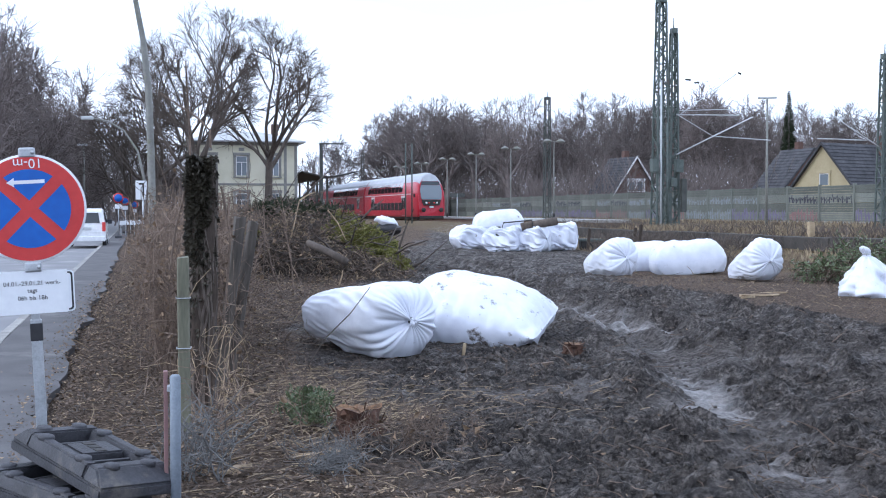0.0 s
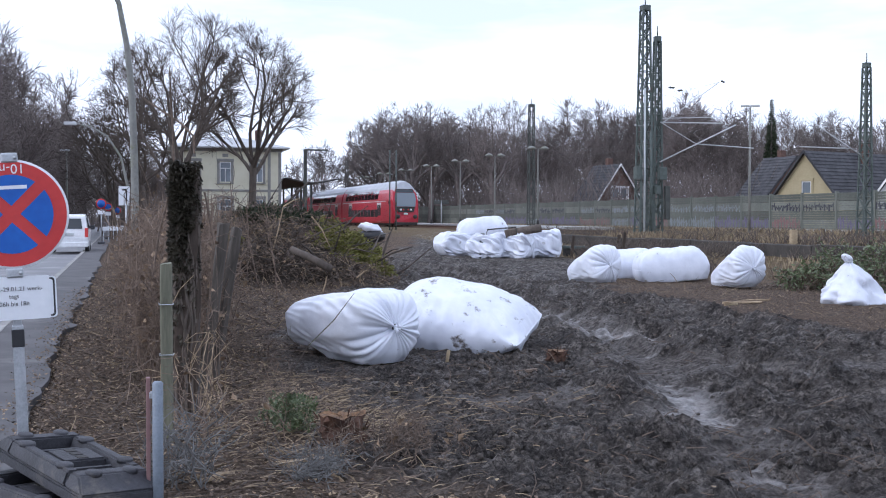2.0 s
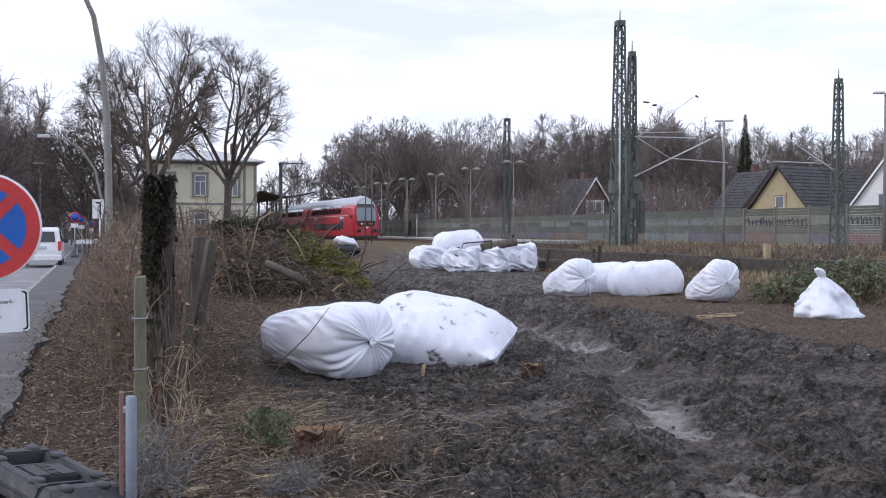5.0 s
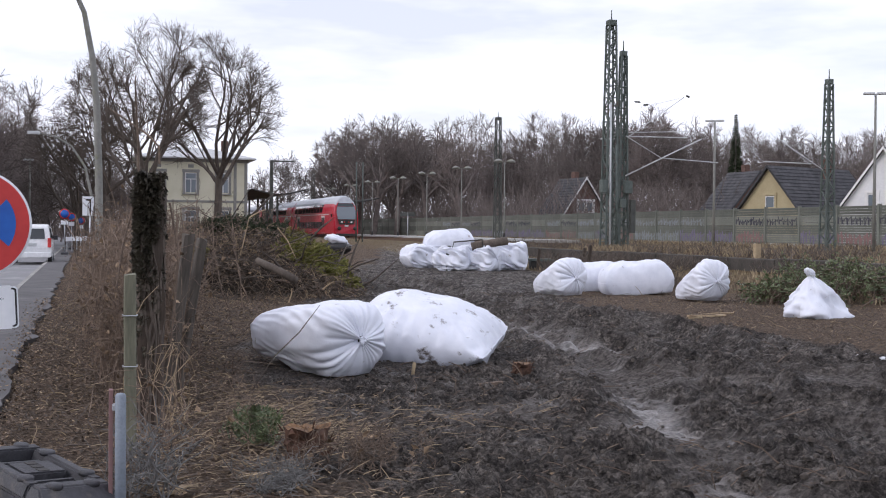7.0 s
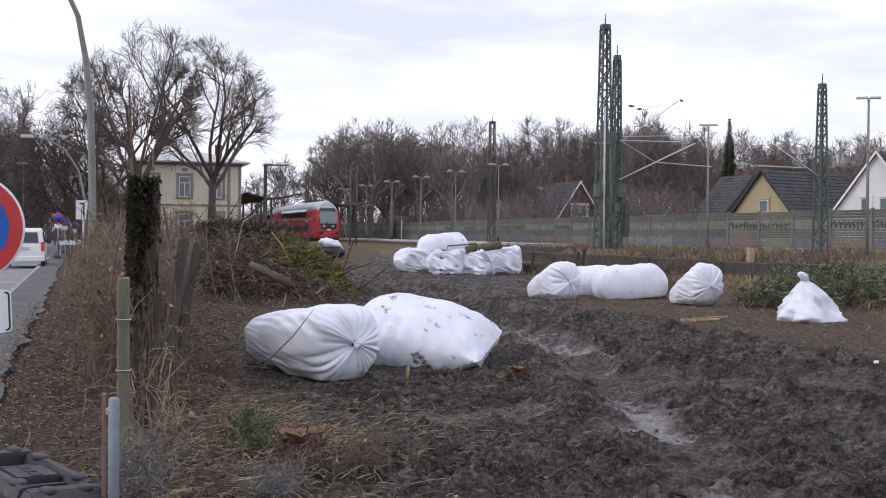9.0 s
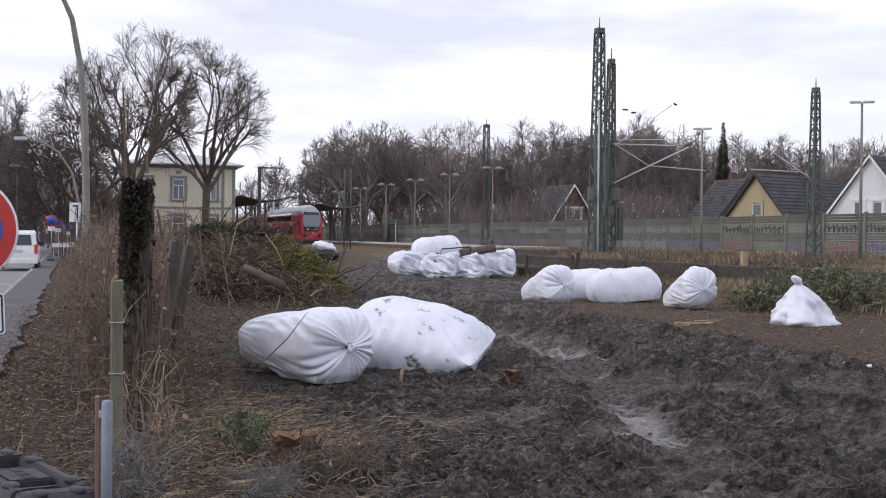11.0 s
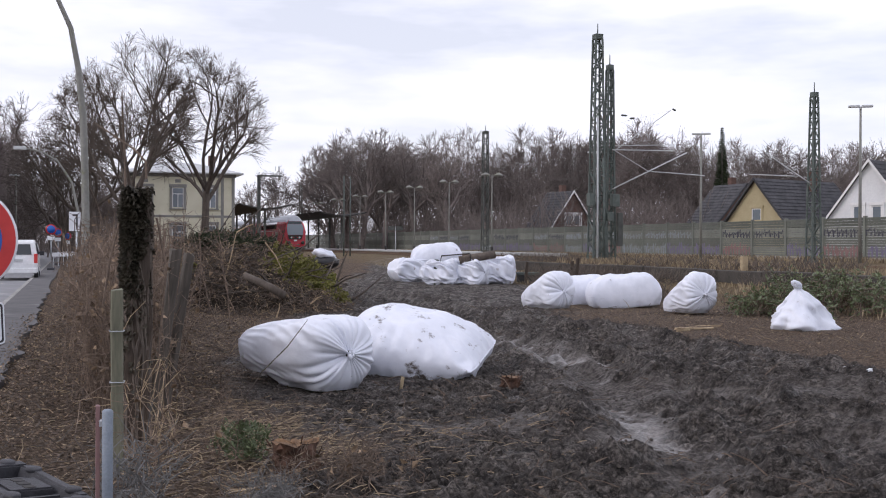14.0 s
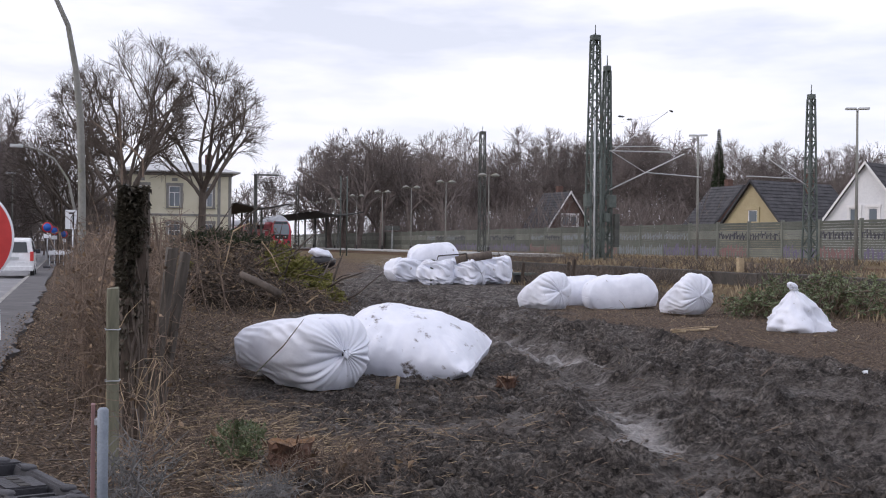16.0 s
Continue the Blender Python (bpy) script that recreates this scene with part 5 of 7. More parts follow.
# ---- white van and street furniture ----
def van():
    th = thing("parked_van", "white compact delivery van parked at the kerb", "van", pose(-2.32, 55.0, -0.1))
    prof = [(0.0, 0.35), (-0.02, 0.75), (0.06, 1.12), (0.24, 1.72), (0.5, 1.81), (2.2, 1.83), (2.75, 1.75), (3.45, 1.12), (4.25, 0.92), (4.38, 0.6), (4.36, 0.32)]
    v, f = [], []
    for s in (-1, 1):
        for y, z in prof:
            w = 0.89 if z < 1.15 else 0.89 - 0.17 * (z - 1.15) / 0.68
            v.append((s * w, y, z))
    n = len(prof)
    f.append(tuple(range(n)))
    f.append(tuple(reversed(range(n, 2 * n))))
    for k in range(n):
        k2 = (k + 1) % n
        f.append((k, k + n, k2 + n, k2))
    body = mesh_ob("body", v, f, M_CARWHITE, th)
    b = body.modifiers.new("edges", "BEVEL")
    b.width, b.segments, b.limit_method, b.angle_limit = 0.06, 3, "ANGLE", radians(30)
    def plate(name, pts, mat, parent=body, lab=""):
        q = [Vector(p) for p in pts]
        nn = (q[1] - q[0]).cross(q[2] - q[0]).normalized() * 0.02
        vv = [tuple(p + nn) for p in q] + [tuple(p - nn) for p in q]
        m = len(q)
        ff = [tuple(range(m)), tuple(reversed(range(m, 2 * m)))] + [(k, k + m, (k + 1) % m + m, (k + 1) % m) for k in range(m)]
        return mesh_ob(name, vv, ff, mat, parent, lab)
    plate("rear_window", [(-0.62, 0.06, 1.16), (0.62, 0.06, 1.16), (0.56, 0.21, 1.62), (-0.56, 0.21, 1.62)], M_GLASS, body, "dark rear window")
    plate("side_window", [(0.895, 0.6, 1.17), (0.895, 2.9, 1.17), (0.80, 2.5, 1.66), (0.80, 0.6, 1.66)], M_GLASS)
    plate("side_window", [(-0.895, 0.6, 1.17), (-0.895, 2.9, 1.17), (-0.80, 2.5, 1.66), (-0.80, 0.6, 1.66)], M_GLASS)
    for s in (-1, 1):
        part("tail_light", box(s * 0.8 - 0.075, s * 0.8 + 0.075, -0.05, 0.08, 0.78, 1.2, 0.02), M_SIGNRED, body, "red tail light")
        part("mirror", box(s * 1.0 - 0.1, s * 1.0 + 0.1, 2.85, 3.0, 1.1, 1.3, 0.03), M_BLACKPLASTIC, body)
    part("bumper", box(-0.86, 0.86, -0.08, 0.1, 0.33, 0.56, 0.03), M_CARWHITE, body)
    part("number_plate", box(-0.26, 0.26, -0.06, 0.0, 0.86, 0.97, 0.005), M_PALE, body, "plain pale number plate")
    for yy in (0.85, 3.55):
        for s in (-1, 1):
            wh = tube("wheel", [(s * 0.72, yy, 0.31), (s * 0.74, yy, 0.31), (s * 0.88, yy, 0.31), (s * 0.9, yy, 0.31)], [0.28, 0.31, 0.31, 0.28], M_TYRE, th, 20)
            tube("rim", [(s * 0.89, yy, 0.31), (s * 0.912, yy, 0.31)], [0.19, 0.17], M_STEEL, wh, 14)


van()


def street_furniture():
    th = thing("street_lamp", "tall weathered lamp post with a curved arm", "street lamp", pose(0.33, 28.9, 0))
    tube("post", [(0, 0, -0.2), (0, 0, 1.0), (-0.02, 0, 3.0), (-0.07, 0, 4.6), (-0.18, 0, 5.7), (-0.36, 0, 6.7), (-0.76, 0, 7.6), (-1.7, 0, 8.1), (-2.6, 0, 8.3)], [0.11, 0.10, 0.088, 0.08, 0.07, 0.06, 0.052, 0.045, 0.04], M_LAMPPOLE, th, 12)
    part("lamp_head", box(-3.3, -2.55, -0.13, 0.13, 8.22, 8.42, 0.05), M_PALE, th)
    part("service_door", box(-0.05, 0.05, -0.122, -0.1, 0.6, 1.1, 0.005), M_LAMPPOLE, th)
    th = thing("street_lamp", "distant street lamp with a long bowed arm", "street lamp", pose(0.3, 60, 0))
    tube("post", [(0, 0, -0.2), (0, 0, 3.2), (-0.3, 0, 4.6), (-0.95, 0, 5.6), (-1.7, 0, 6.05), (-2.45, 0, 6.2)], [0.09, 0.075, 0.06, 0.05, 0.045, 0.04], M_LAMPPOLE, th, 10)
    part("lamp_head", box(-3.0, -2.4, -0.12, 0.12, 6.12, 6.28, 0.04), M_PALE, th)
    x, y = seen(150, 95)
    th = thing("street_lamp", "slim distant street lamp before the dark trees", "street lamp", pose(x, y, 0))
    tube("post", [(0, 0, -0.2), (0, 0, 7.0)], [0.09, 0.05], M_LAMPPOLE, th, 8)
    part("lamp_head", box(-0.5, 0.3, -0.12, 0.12, 6.95, 7.1, 0.04), M_PALE, th)
    # white way sign
    x, y = seen(254, 38)
    th = thing("road_sign", "white rectangular road sign with black road symbol", "sign", pose(x, y, 0, 0, 0, 2))
    tube("post", [(0, 0.04, -0.1), (0, 0.04, 2.6)], [0.03, 0.03], M_STEEL, th)
    board = part("board", box(-0.24, 0.12, -0.01, 0.02, 1.98, 2.6, 0.004), M_SIGNWHITE, th)
    part("symbol", add_box(add_box(bmesh.new(), -0.02, 0.03, -0.016, -0.011, 2.05, 2.46), -0.13, 0.028, -0.016, -0.011, 2.462, 2.52), M_BLACK, board)
    # small round no-stopping signs far down the street
    for pxl, z, hh in ((210, 68, 2.35), (222, 84, 2.3), (238, 92, 2.1)):
        x, y = seen(pxl, z)
        th = thing("no_stopping_sign", "distant round blue and red no stopping sign on a post", "sign", pose(x, y, 0.02), group="street signs")
        tube("post", [(0, 0, 0), (0, 0, hh + 0.1)], [0.03, 0.03], M_STEEL, th)
        tube("disc", [(0, -0.04, hh), (0, -0.06, hh)], [0.3, 0.3], M_SIGNRED, th, 20)
        tube("field", [(0, -0.058, hh), (0, -0.068, hh)], [0.23, 0.23], M_SIGNBLUE, th, 20)
        part("plate", box(-0.2, 0.2, -0.06, -0.04, hh - 0.62, hh - 0.36, 0.004), M_SIGNWHITE, th)
        part("foot_plate", box(-0.2, 0.2, -0.4, 0.4, 0.0, 0.12, 0.02), M_BLACKPLASTIC, th)
    # works barriers far down the pavement
    for k in range(3):
        x, y = seen(226 + 8 * k, 75 + 4 * k)
        th = thing("works_barrier", "low pale works barrier far down the pavement", "barrier", pose(x, y, 0.02))
        part("rail", box(-0.5, 0.5, -0.03, 0.03, 0.7, 0.95, 0.01), M_SIGNWHITE, th)
        for s in (-0.42, 0.42):
            part("leg", box(s - 0.03, s + 0.03, -0.2, 0.2, 0, 0.7, 0.01), M_STEEL, th)


street_furniture()


# ---- thin post by the track ----
def signal_post():
    x, y = seen(718, 90)
    g = thing("signal_post", "thin green lattice post by the track", "mast", pose(x, y, gz(x, y)))
    tube("post", [(0, 0, 0), (0, 0, 6.2)], [0.06, 0.05], M_MAST, g, 6)
    tube("post", [(0.5, 0, 0), (0.5, 0, 6.2)], [0.06, 0.05], M_MAST, g, 6)


signal_post()


# ---- the mobile no-stopping sign in the foreground ----
def flat_part(name, pts, y, mat, parent, depth=0.003, label=""):
    """A thin plate in the plane of the sign, its face at -y."""
    n = len(pts)
    v = [(x, y - depth, z) for x, z in pts] + [(x, y, z) for x, z in pts]
    f = [tuple(range(n)), tuple(reversed(range(n, 2 * n)))] + [(k, k + n, (k + 1) % n + n, (k + 1) % n) for k in range(n)]
    return mesh_ob(name, v, f, mat, parent, label)


def lettering(name, text, size, x, y, z, mat, parent, turned=0.0):
    cu = bpy.data.curves.new(name, "FONT")
    cu.body, cu.size, cu.extrude, cu.align_x, cu.align_y = text, size, 0.0008, "CENTER", "CENTER"
    cu.materials.append(mat)
    tmp = bpy.data.objects.new(name, cu)
    scene.collection.objects.link(tmp)
    bpy.context.view_layer.update()
    me = bpy.data.meshes.new_from_object(tmp.evaluated_get(bpy.context.evaluated_depsgraph_get()))
    bpy.data.objects.remove(tmp)
    if not me.materials:
        me.materials.append(mat)
    ob = new(name, me)
    ob.parent = parent
    ob.matrix_basis = pose(x, y, z, 90, 0, 0) @ pose(0, 0, 0, 0, 0, turned)
    return ob


def rounded(x0, x1, z0, z1, r, n=5):
    out = []
    for cx, cz, a0 in ((x1 - r, z0 + r, -90), (x1 - r, z1 - r, 0), (x0 + r, z1 - r, 90), (x0 + r, z0 + r, 180)):
        for k in range(n + 1):
            a = radians(a0 + 90 * k / n)
            out.append((cx + r * math.cos(a), cz + r * math.sin(a)))
    return out


def mobile_sign():
    px, py = seen(76, 6.47)
    th = thing("no_stopping_sign", "round red and blue no stopping sign on galvanised post", "sign", pose(px, py, 0.0, 0, -2.4, 5), group="street signs")
    c = 1.615
    R = 0.302
    disc = tube("disc", [(0, 0.0, c), (0, -0.004, c), (0, -0.022, c), (0, -0.026, c)], [R - 0.004, R, R, R - 0.004], M_SIGNWHITE, th, 64, "white-rimmed round plate")
    ring = [(0.289 * math.cos(q * math.pi / 36), c + 0.289 * math.sin(q * math.pi / 36)) for q in range(72)]
    flat_part("red_face", ring, -0.0262, M_SIGNRED, disc)
    rb, hw = 0.218, 0.032
    for k in range(4):
        mid = math.pi / 2 * k
        a = math.asin(hw / rb)
        pts = [(hw * math.sqrt(2) * math.cos(mid), c + hw * math.sqrt(2) * math.sin(mid))]
        for q in range(15):
            w = mid - math.pi / 4 + a + (math.pi / 2 - 2 * a) * q / 14
            pts.append((rb * math.cos(w), c + rb * math.sin(w)))
        flat_part("blue_field", pts, -0.0294, M_SIGNBLUE, disc)
    za = c + 0.148
    arrow = [(-0.115, za), (-0.075, za - 0.026), (-0.075, za - 0.010), (0.085, za - 0.010), (0.085, za + 0.010), (-0.075, za + 0.010), (-0.075, za + 0.026)]
    flat_part("arrow", [(x, z + 0.02 * x) for x, z in arrow], -0.0326, M_SIGNWHITE, disc, 0.002, "white arrow")
    lettering("distance_lettering", "10-m", 0.075, -0.0, -0.0315, c + 0.252, M_SIGNWHITE, disc, 180)
    # date plate over an older bordered plate
    back = flat_part("older_plate", rounded(-0.21, 0.214, c - 0.582, c - 0.352, 0.02), -0.012, M_SIGNWHITE, th, 0.006)
    flat_part("border", rounded(0.150, 0.206, c - 0.575, c - 0.359, 0.018), -0.0182, M_BLACK, back, 0.001)
    flat_part("border_field", rounded(0.10, 0.196, c - 0.566, c - 0.368, 0.014), -0.0194, M_SIGNWHITE, back, 0.001)
    plate = flat_part("date_plate", rounded(-0.215, 0.178, c - 0.585, c - 0.345, 0.008), -0.0215, M_SIGNWHITE, th, 0.002)
    for txt, z in (("04.01.-29.01.21 werk-", -0.415), ("tags", -0.455), ("06h bis 18h", -0.497)):
        lettering("lettering", txt, 0.034, -0.01, -0.0245, c + z, M_BLACK, plate)
    # post, clamps, taped joint
    part("post", box(-0.023, 0.023, 0.002, 0.042, 0.0, c + 0.34, 0.004), M_STEEL, th)
    part("lower_sleeve", box(-0.03, 0.03, -0.004, 0.05, 0.0, c - 0.62, 0.004), M_STEEL, th)
    part("tape", box(-0.034, 0.034, -0.008, 0.054, c - 0.74, c - 0.64, 0.006), M_BLACK, th, "black tape")
    for z in (c + 0.31, c - 0.325):
        part("clamp", box(-0.045, 0.045, -0.034, 0.05, z - 0.028, z + 0.028, 0.01), M_STEEL, th)
        tube("bolt", [(0.03, -0.036, z), (0.03, -0.044, z)], [0.012, 0.012], M_STEEL, th, 6)


mobile_sign()


def foot_plate(place, stacked):
    th = thing("sign_foot", "chunky black recycled plastic sign foot with handholds", "sign foot", place, group="sign feet")
    L, W, H = 0.96, 0.44, 0.135
    # body with slanted ends and cut handholds, made of ribs
    bm = bmesh.new()
    def slab(x0, x1, y0, y1, z0, z1, in_x0=0.0, in_x1=0.0, in_y=0.0):
        q = [(x0, y0, z0), (x1, y0, z0), (x1, y1, z0), (x0, y1, z0), (x0 + in_x0, y0 + in_y, z1), (x1 - in_x1, y0 + in_y, z1), (x1 - in_x1, y1 - in_y, z1), (x0 + in_x0, y1 - in_y, z1)]
        vs = [bm.verts.new(c) for c in q]
        for f in ((3, 2, 1, 0), (4, 5, 6, 7), (0, 1, 5, 4), (1, 2, 6, 5), (2, 3, 7, 6), (3, 0, 4, 7)):
            bm.faces.new([vs[k] for k in f])
    slab(-L / 2, L / 2, -W / 2, W / 2, 0.0, 0.06)
    slab(-L / 2, -0.30, -W / 2, W / 2, 0.062, H, 0.10, 0.0, 0.03)
    slab(0.30, L / 2, -W / 2, W / 2, 0.062, H, 0.0, 0.10, 0.03)
    slab(-0.298, 0.298, -W / 2, -0.12, 0.062, H, 0, 0, 0.02)
    slab(-0.298, 0.298, 0.12, W / 2, 0.062, H, 0, 0, 0.02)
    slab(-0.10, 0.10, -0.118, 0.118, 0.062, H - 0.01)
    slab(-0.19, -0.15, -0.118, 0.118, 0.062, H - 0.03)
    slab(0.15, 0.19, -0.118, 0.118, 0.062, H - 0.03)
    bmesh.ops.bevel(bm, geom=list(bm.edges), offset=0.010, segments=2, affect="EDGES")
    body = part("body", bm, M_BLACKPLASTIC, th)
    for x, y in ((-0.36, 0.1), (-0.36, -0.1), (0.36, 0.1), (0.36, -0.1), (-0.2, -0.165), (0.2, -0.165), (0.2, 0.165), (-0.2, 0.165)):
        tube("stud", [(x, y, H - 0.012), (x, y, H + 0.008), (x, y, H + 0.012)], [0.042, 0.04, 0.034], M_BLACKPLASTIC, body, 16)
    for x in (-0.06, 0.0, 0.06):
        part("socket", box(x - 0.022, x + 0.022, -0.03, 0.03, H - 0.02, H - 0.006, 0.002), M_TRAINDARK, body, "dark square post socket")
    return th


def feet():
    x, y = seen(158, 5.95)
    a = foot_plate(pose(x, y, 0.26, -4, 7, -60), True)
    copy_thing(a, pose(x - 0.13, y - 0.05, 0.108, -2, 4, -52))
    copy_thing(a, pose(x - 0.05, y + 0.05, -0.04, 0, 0, -62))


feet()


# ---- posts at the end of the old fence ----
def bent_post(name, label, x, y, h, w, d, mat, lean=(0, 0), seed=1, rough=0.06, cat="post"):
    rnd = random.Random(seed)
    th = thing(name, label, cat, pose(x, y, gz(x, y), lean[1], lean[0], rnd.uniform(-15, 15)))
    n, s = 14, 10
    v, f = [], []
    for k in range(n + 1):
        z = -0.15 + (h + 0.15) * k / n
        for j in range(s):
            a = 2 * math.pi * (j + 0.5) / s
            c, q = math.cos(a), math.sin(a)
            r = 1 + rough * (noise.noise(Vector((c * 2 + seed, q * 2, z * 2.5))) * 2)
            v.append((math.copysign(abs(c) ** 0.45, c) * w / 2 * r, math.copysign(abs(q) ** 0.45, q) * d / 2 * r, z + (rough * 0.6 * noise.noise(Vector((c * 3, q * 3, seed))) if k == n else 0)))
    for k in range(n):
        for j in range(s):
            f.append((k * s + j, k * s + (j + 1) % s, (k + 1) * s + (j + 1) % s, (k + 1) * s + j))
    f.append(tuple(n * s + j for j in range(s)))
    mesh_ob("timber", v, f, mat, th)
    return th


def fence_posts():
    rnd = random.Random(8)
    x, y = seen(358, 9.5)
    th = bent_post("gate_post", "thick weathered timber post overgrown with dry ivy", x, y, 2.0, 0.20, 0.18, M_OLDWOOD, (0.5, 0), 3, 0.2)
    t = Tubes()
    for k in range(26):
        a = rnd.uniform(0, 6.28)
        pts, z = [], 0.0
        while z < rnd.uniform(1.4, 2.0):
            pts.append((0.105 * math.cos(a), 0.098 * math.sin(a), z))
            a += rnd.gauss(0, 0.22)
            z += 0.13
        if len(pts) > 2:
            t.add(pts, [0.012] * (len(pts) - 1) + [0.005], 4)
    tagged(t.ob("ivy_tangle", M_BARK, th), kind="stuff")
    t = Tubes()
    for k in range(3000):
        a = rnd.gauss(3.9, 1.2)
        z = 2.07 - abs(rnd.gauss(0, 0.55)) - 0.12 * abs(noise.noise(Vector((a * 2, 1, 8))))
        if z < 0.05 or noise.noise(Vector((a * 1.3, z * 3.2, 5))) < -0.12 - 0.2 * (z > 1.3):
            continue
        r = rnd.uniform(0.08, 0.10 + 0.09 * max(0.0, noise.noise(Vector((a * 1.2, z * 4, 2)))))
        p = Vector((r * math.cos(a) - 0.02, r * math.sin(a), z))
        t.leaf(p, Vector((math.cos(a), math.sin(a), rnd.gauss(-0.5, 0.6))), 0.04, 0.05)
    tagged(t.ob("ivy_foliage", M_IVY, th, "dark withered ivy leaves"), kind="stuff")
    th = thing("climbing_stem", "thin pale bare climber stems over the ivy-covered post", "shrub", pose(0, 0, 0))
    for pts in (((338, 300), (337, 230), (333, 165), (331, 110)), ((374, 262), (373, 232), (352, 210), (325, 192), (283, 164)), ((300, 480), (312, 400), (330, 330), (340, 296)), ((392, 330), (408, 420), (400, 520), (388, 640))):
        q = []
        for pxl, pyl in pts:
            a, b = seen(pxl, 9.45)
            q.append((a, b, 1.6 + (374 - pyl) / 2050 * 9.45))
        tube("stem", q, [0.009] * (len(q) - 1) + [0.005], M_TWIG, th, 5)
    # second, split post leaning behind
    x, y = seen(388, 10.6)
    bent_post("fence_post", "split grey timber post leaning outwards", x, y, 1.55, 0.10, 0.16, M_GREYWOOD, (7, 0), 5, 0.1)
    x, y = seen(405, 11.0)
    bent_post("fence_post", "split grey timber post leaning outwards", x, y, 1.52, 0.09, 0.14, M_GREYWOOD, (9, 0), 6, 0.1)
    x, y = seen(325, 8.3)
    th = bent_post("fence_post", "slim green-stained square timber post", x, y, 1.27, 0.085, 0.085, M_GREENWOOD, (-0.3, 0), 7, 0.03)
    for z in (0.62, 0.98):
        tube("wire", [(-0.05, -0.05, z), (0.05, -0.05, z), (0.05, 0.05, z), (-0.05, 0.05, z), (-0.05, -0.05, z + 0.01)], [0.004] * 5, M_STEEL, th, 4)
    x, y = seen(308, 5.75)
    th = thing("steel_post", "short grey painted steel pipe post", "post", pose(x, y, 0))
    tube("pipe", [(0, 0, -0.1), (0, 0, 0.775), (0, 0, 0.785)], [0.0265, 0.0265, 0.018], M_BLUEPIPE, th, 16)
    part("reflector_board", box(-0.055, -0.035, 0.02, 0.075, 0.28, 0.80, 0.003), M_PAINT_RED, th, "faded red and white reflector board")
    part("bracket", box(-0.04, 0.0, 0.0, 0.05, 0.7, 0.73, 0.003), M_STEEL, th)
    x, y = seen(1435, 38)
    th = bent_post("marker_post", "short yellowish timber marker post", x, y, 0.55, 0.24, 0.2, M_CUT, (0, 0), 9, 0.03)
    # broken stakes by the bank
    for pxl, z, h in ((1040, 46, 0.9), (1130, 43, 1.0), (1122, 47, 0.7)):
        x, y = seen(pxl, z)
        bent_post("stake", "dark broken wooden stake on the bank", x, y, h, 0.12, 0.1, M_OLDWOOD, (4, 3), int(pxl), 0.15)


fence_posts()


# ---- thickets, brush heaps ----
def thicket(label, cx, cy, rx, ry, h, stems, mat, seed, leaves=0, leaf_mat=None, arch=0.8, thick=0.008, side=5, sag=0.55):
    rnd = random.Random(seed)
    z0 = gz(cx, cy)
    th = thing("bramble_thicket", label, "shrub", pose(cx, cy, z0), group="dry thickets")
    t, lv = Tubes(), Tubes()
    for k in range(stems):
        bx, by = max(-rx, min(rx, rnd.gauss(0, rx * 0.6))), rnd.gauss(0, ry * 0.5)
        hh = h * rnd.uniform(0.45, 1.1)
        a = rnd.uniform(0, 6.28)
        reach = arch * hh * rnd.uniform(0.1, 0.8)
        pts = []
        gb = gz(cx + bx, cy + by) - z0
        n = 7
        for q in range(n + 1):
            u = q / n
            zz = max(0.02 + 0.1 * u, hh * (1.25 * u - sag * u * u * rnd.uniform(0.7, 1.2)) * 1.25)
            pts.append(Vector((bx + math.cos(a) * reach * u ** 1.4 + rnd.gauss(0, 0.03), by + math.sin(a) * reach * u ** 1.4 + rnd.gauss(0, 0.03), gb - 0.03 + zz)))
        r = thick * rnd.uniform(0.6, 1.3)
        t.add(pts, [r * (1 - 0.6 * q / n) for q in range(n + 1)], 3, cap=False)
        for j in range(side):
            q = rnd.randrange(2, n)
            p = pts[q]
            d = Vector((rnd.gauss(0, 1), rnd.gauss(0, 1), rnd.gauss(0.15, 0.6))).normalized() * rnd.uniform(0.15, 0.42) * min(1, 0.35 + h * 0.7)
            t.add([p, p + d * 0.5 + Vector((0, 0, rnd.gauss(0, 0.05))), p + d], [r * 0.6, r * 0.5, r * 0.3], 3, cap=False)
            if leaves and rnd.random() < leaves:
                lv.leaf(p + d * rnd.random(), Vector((rnd.gauss(0, 1), rnd.gauss(0, 1), -0.8)), 0.05, 0.07)
    tagged(t.ob("stem_tangle", mat, th), kind="stuff")
    if lv.v:
        tagged(lv.ob("dead_foliage", leaf_mat or M_LEAF, th), kind="stuff")
    return th


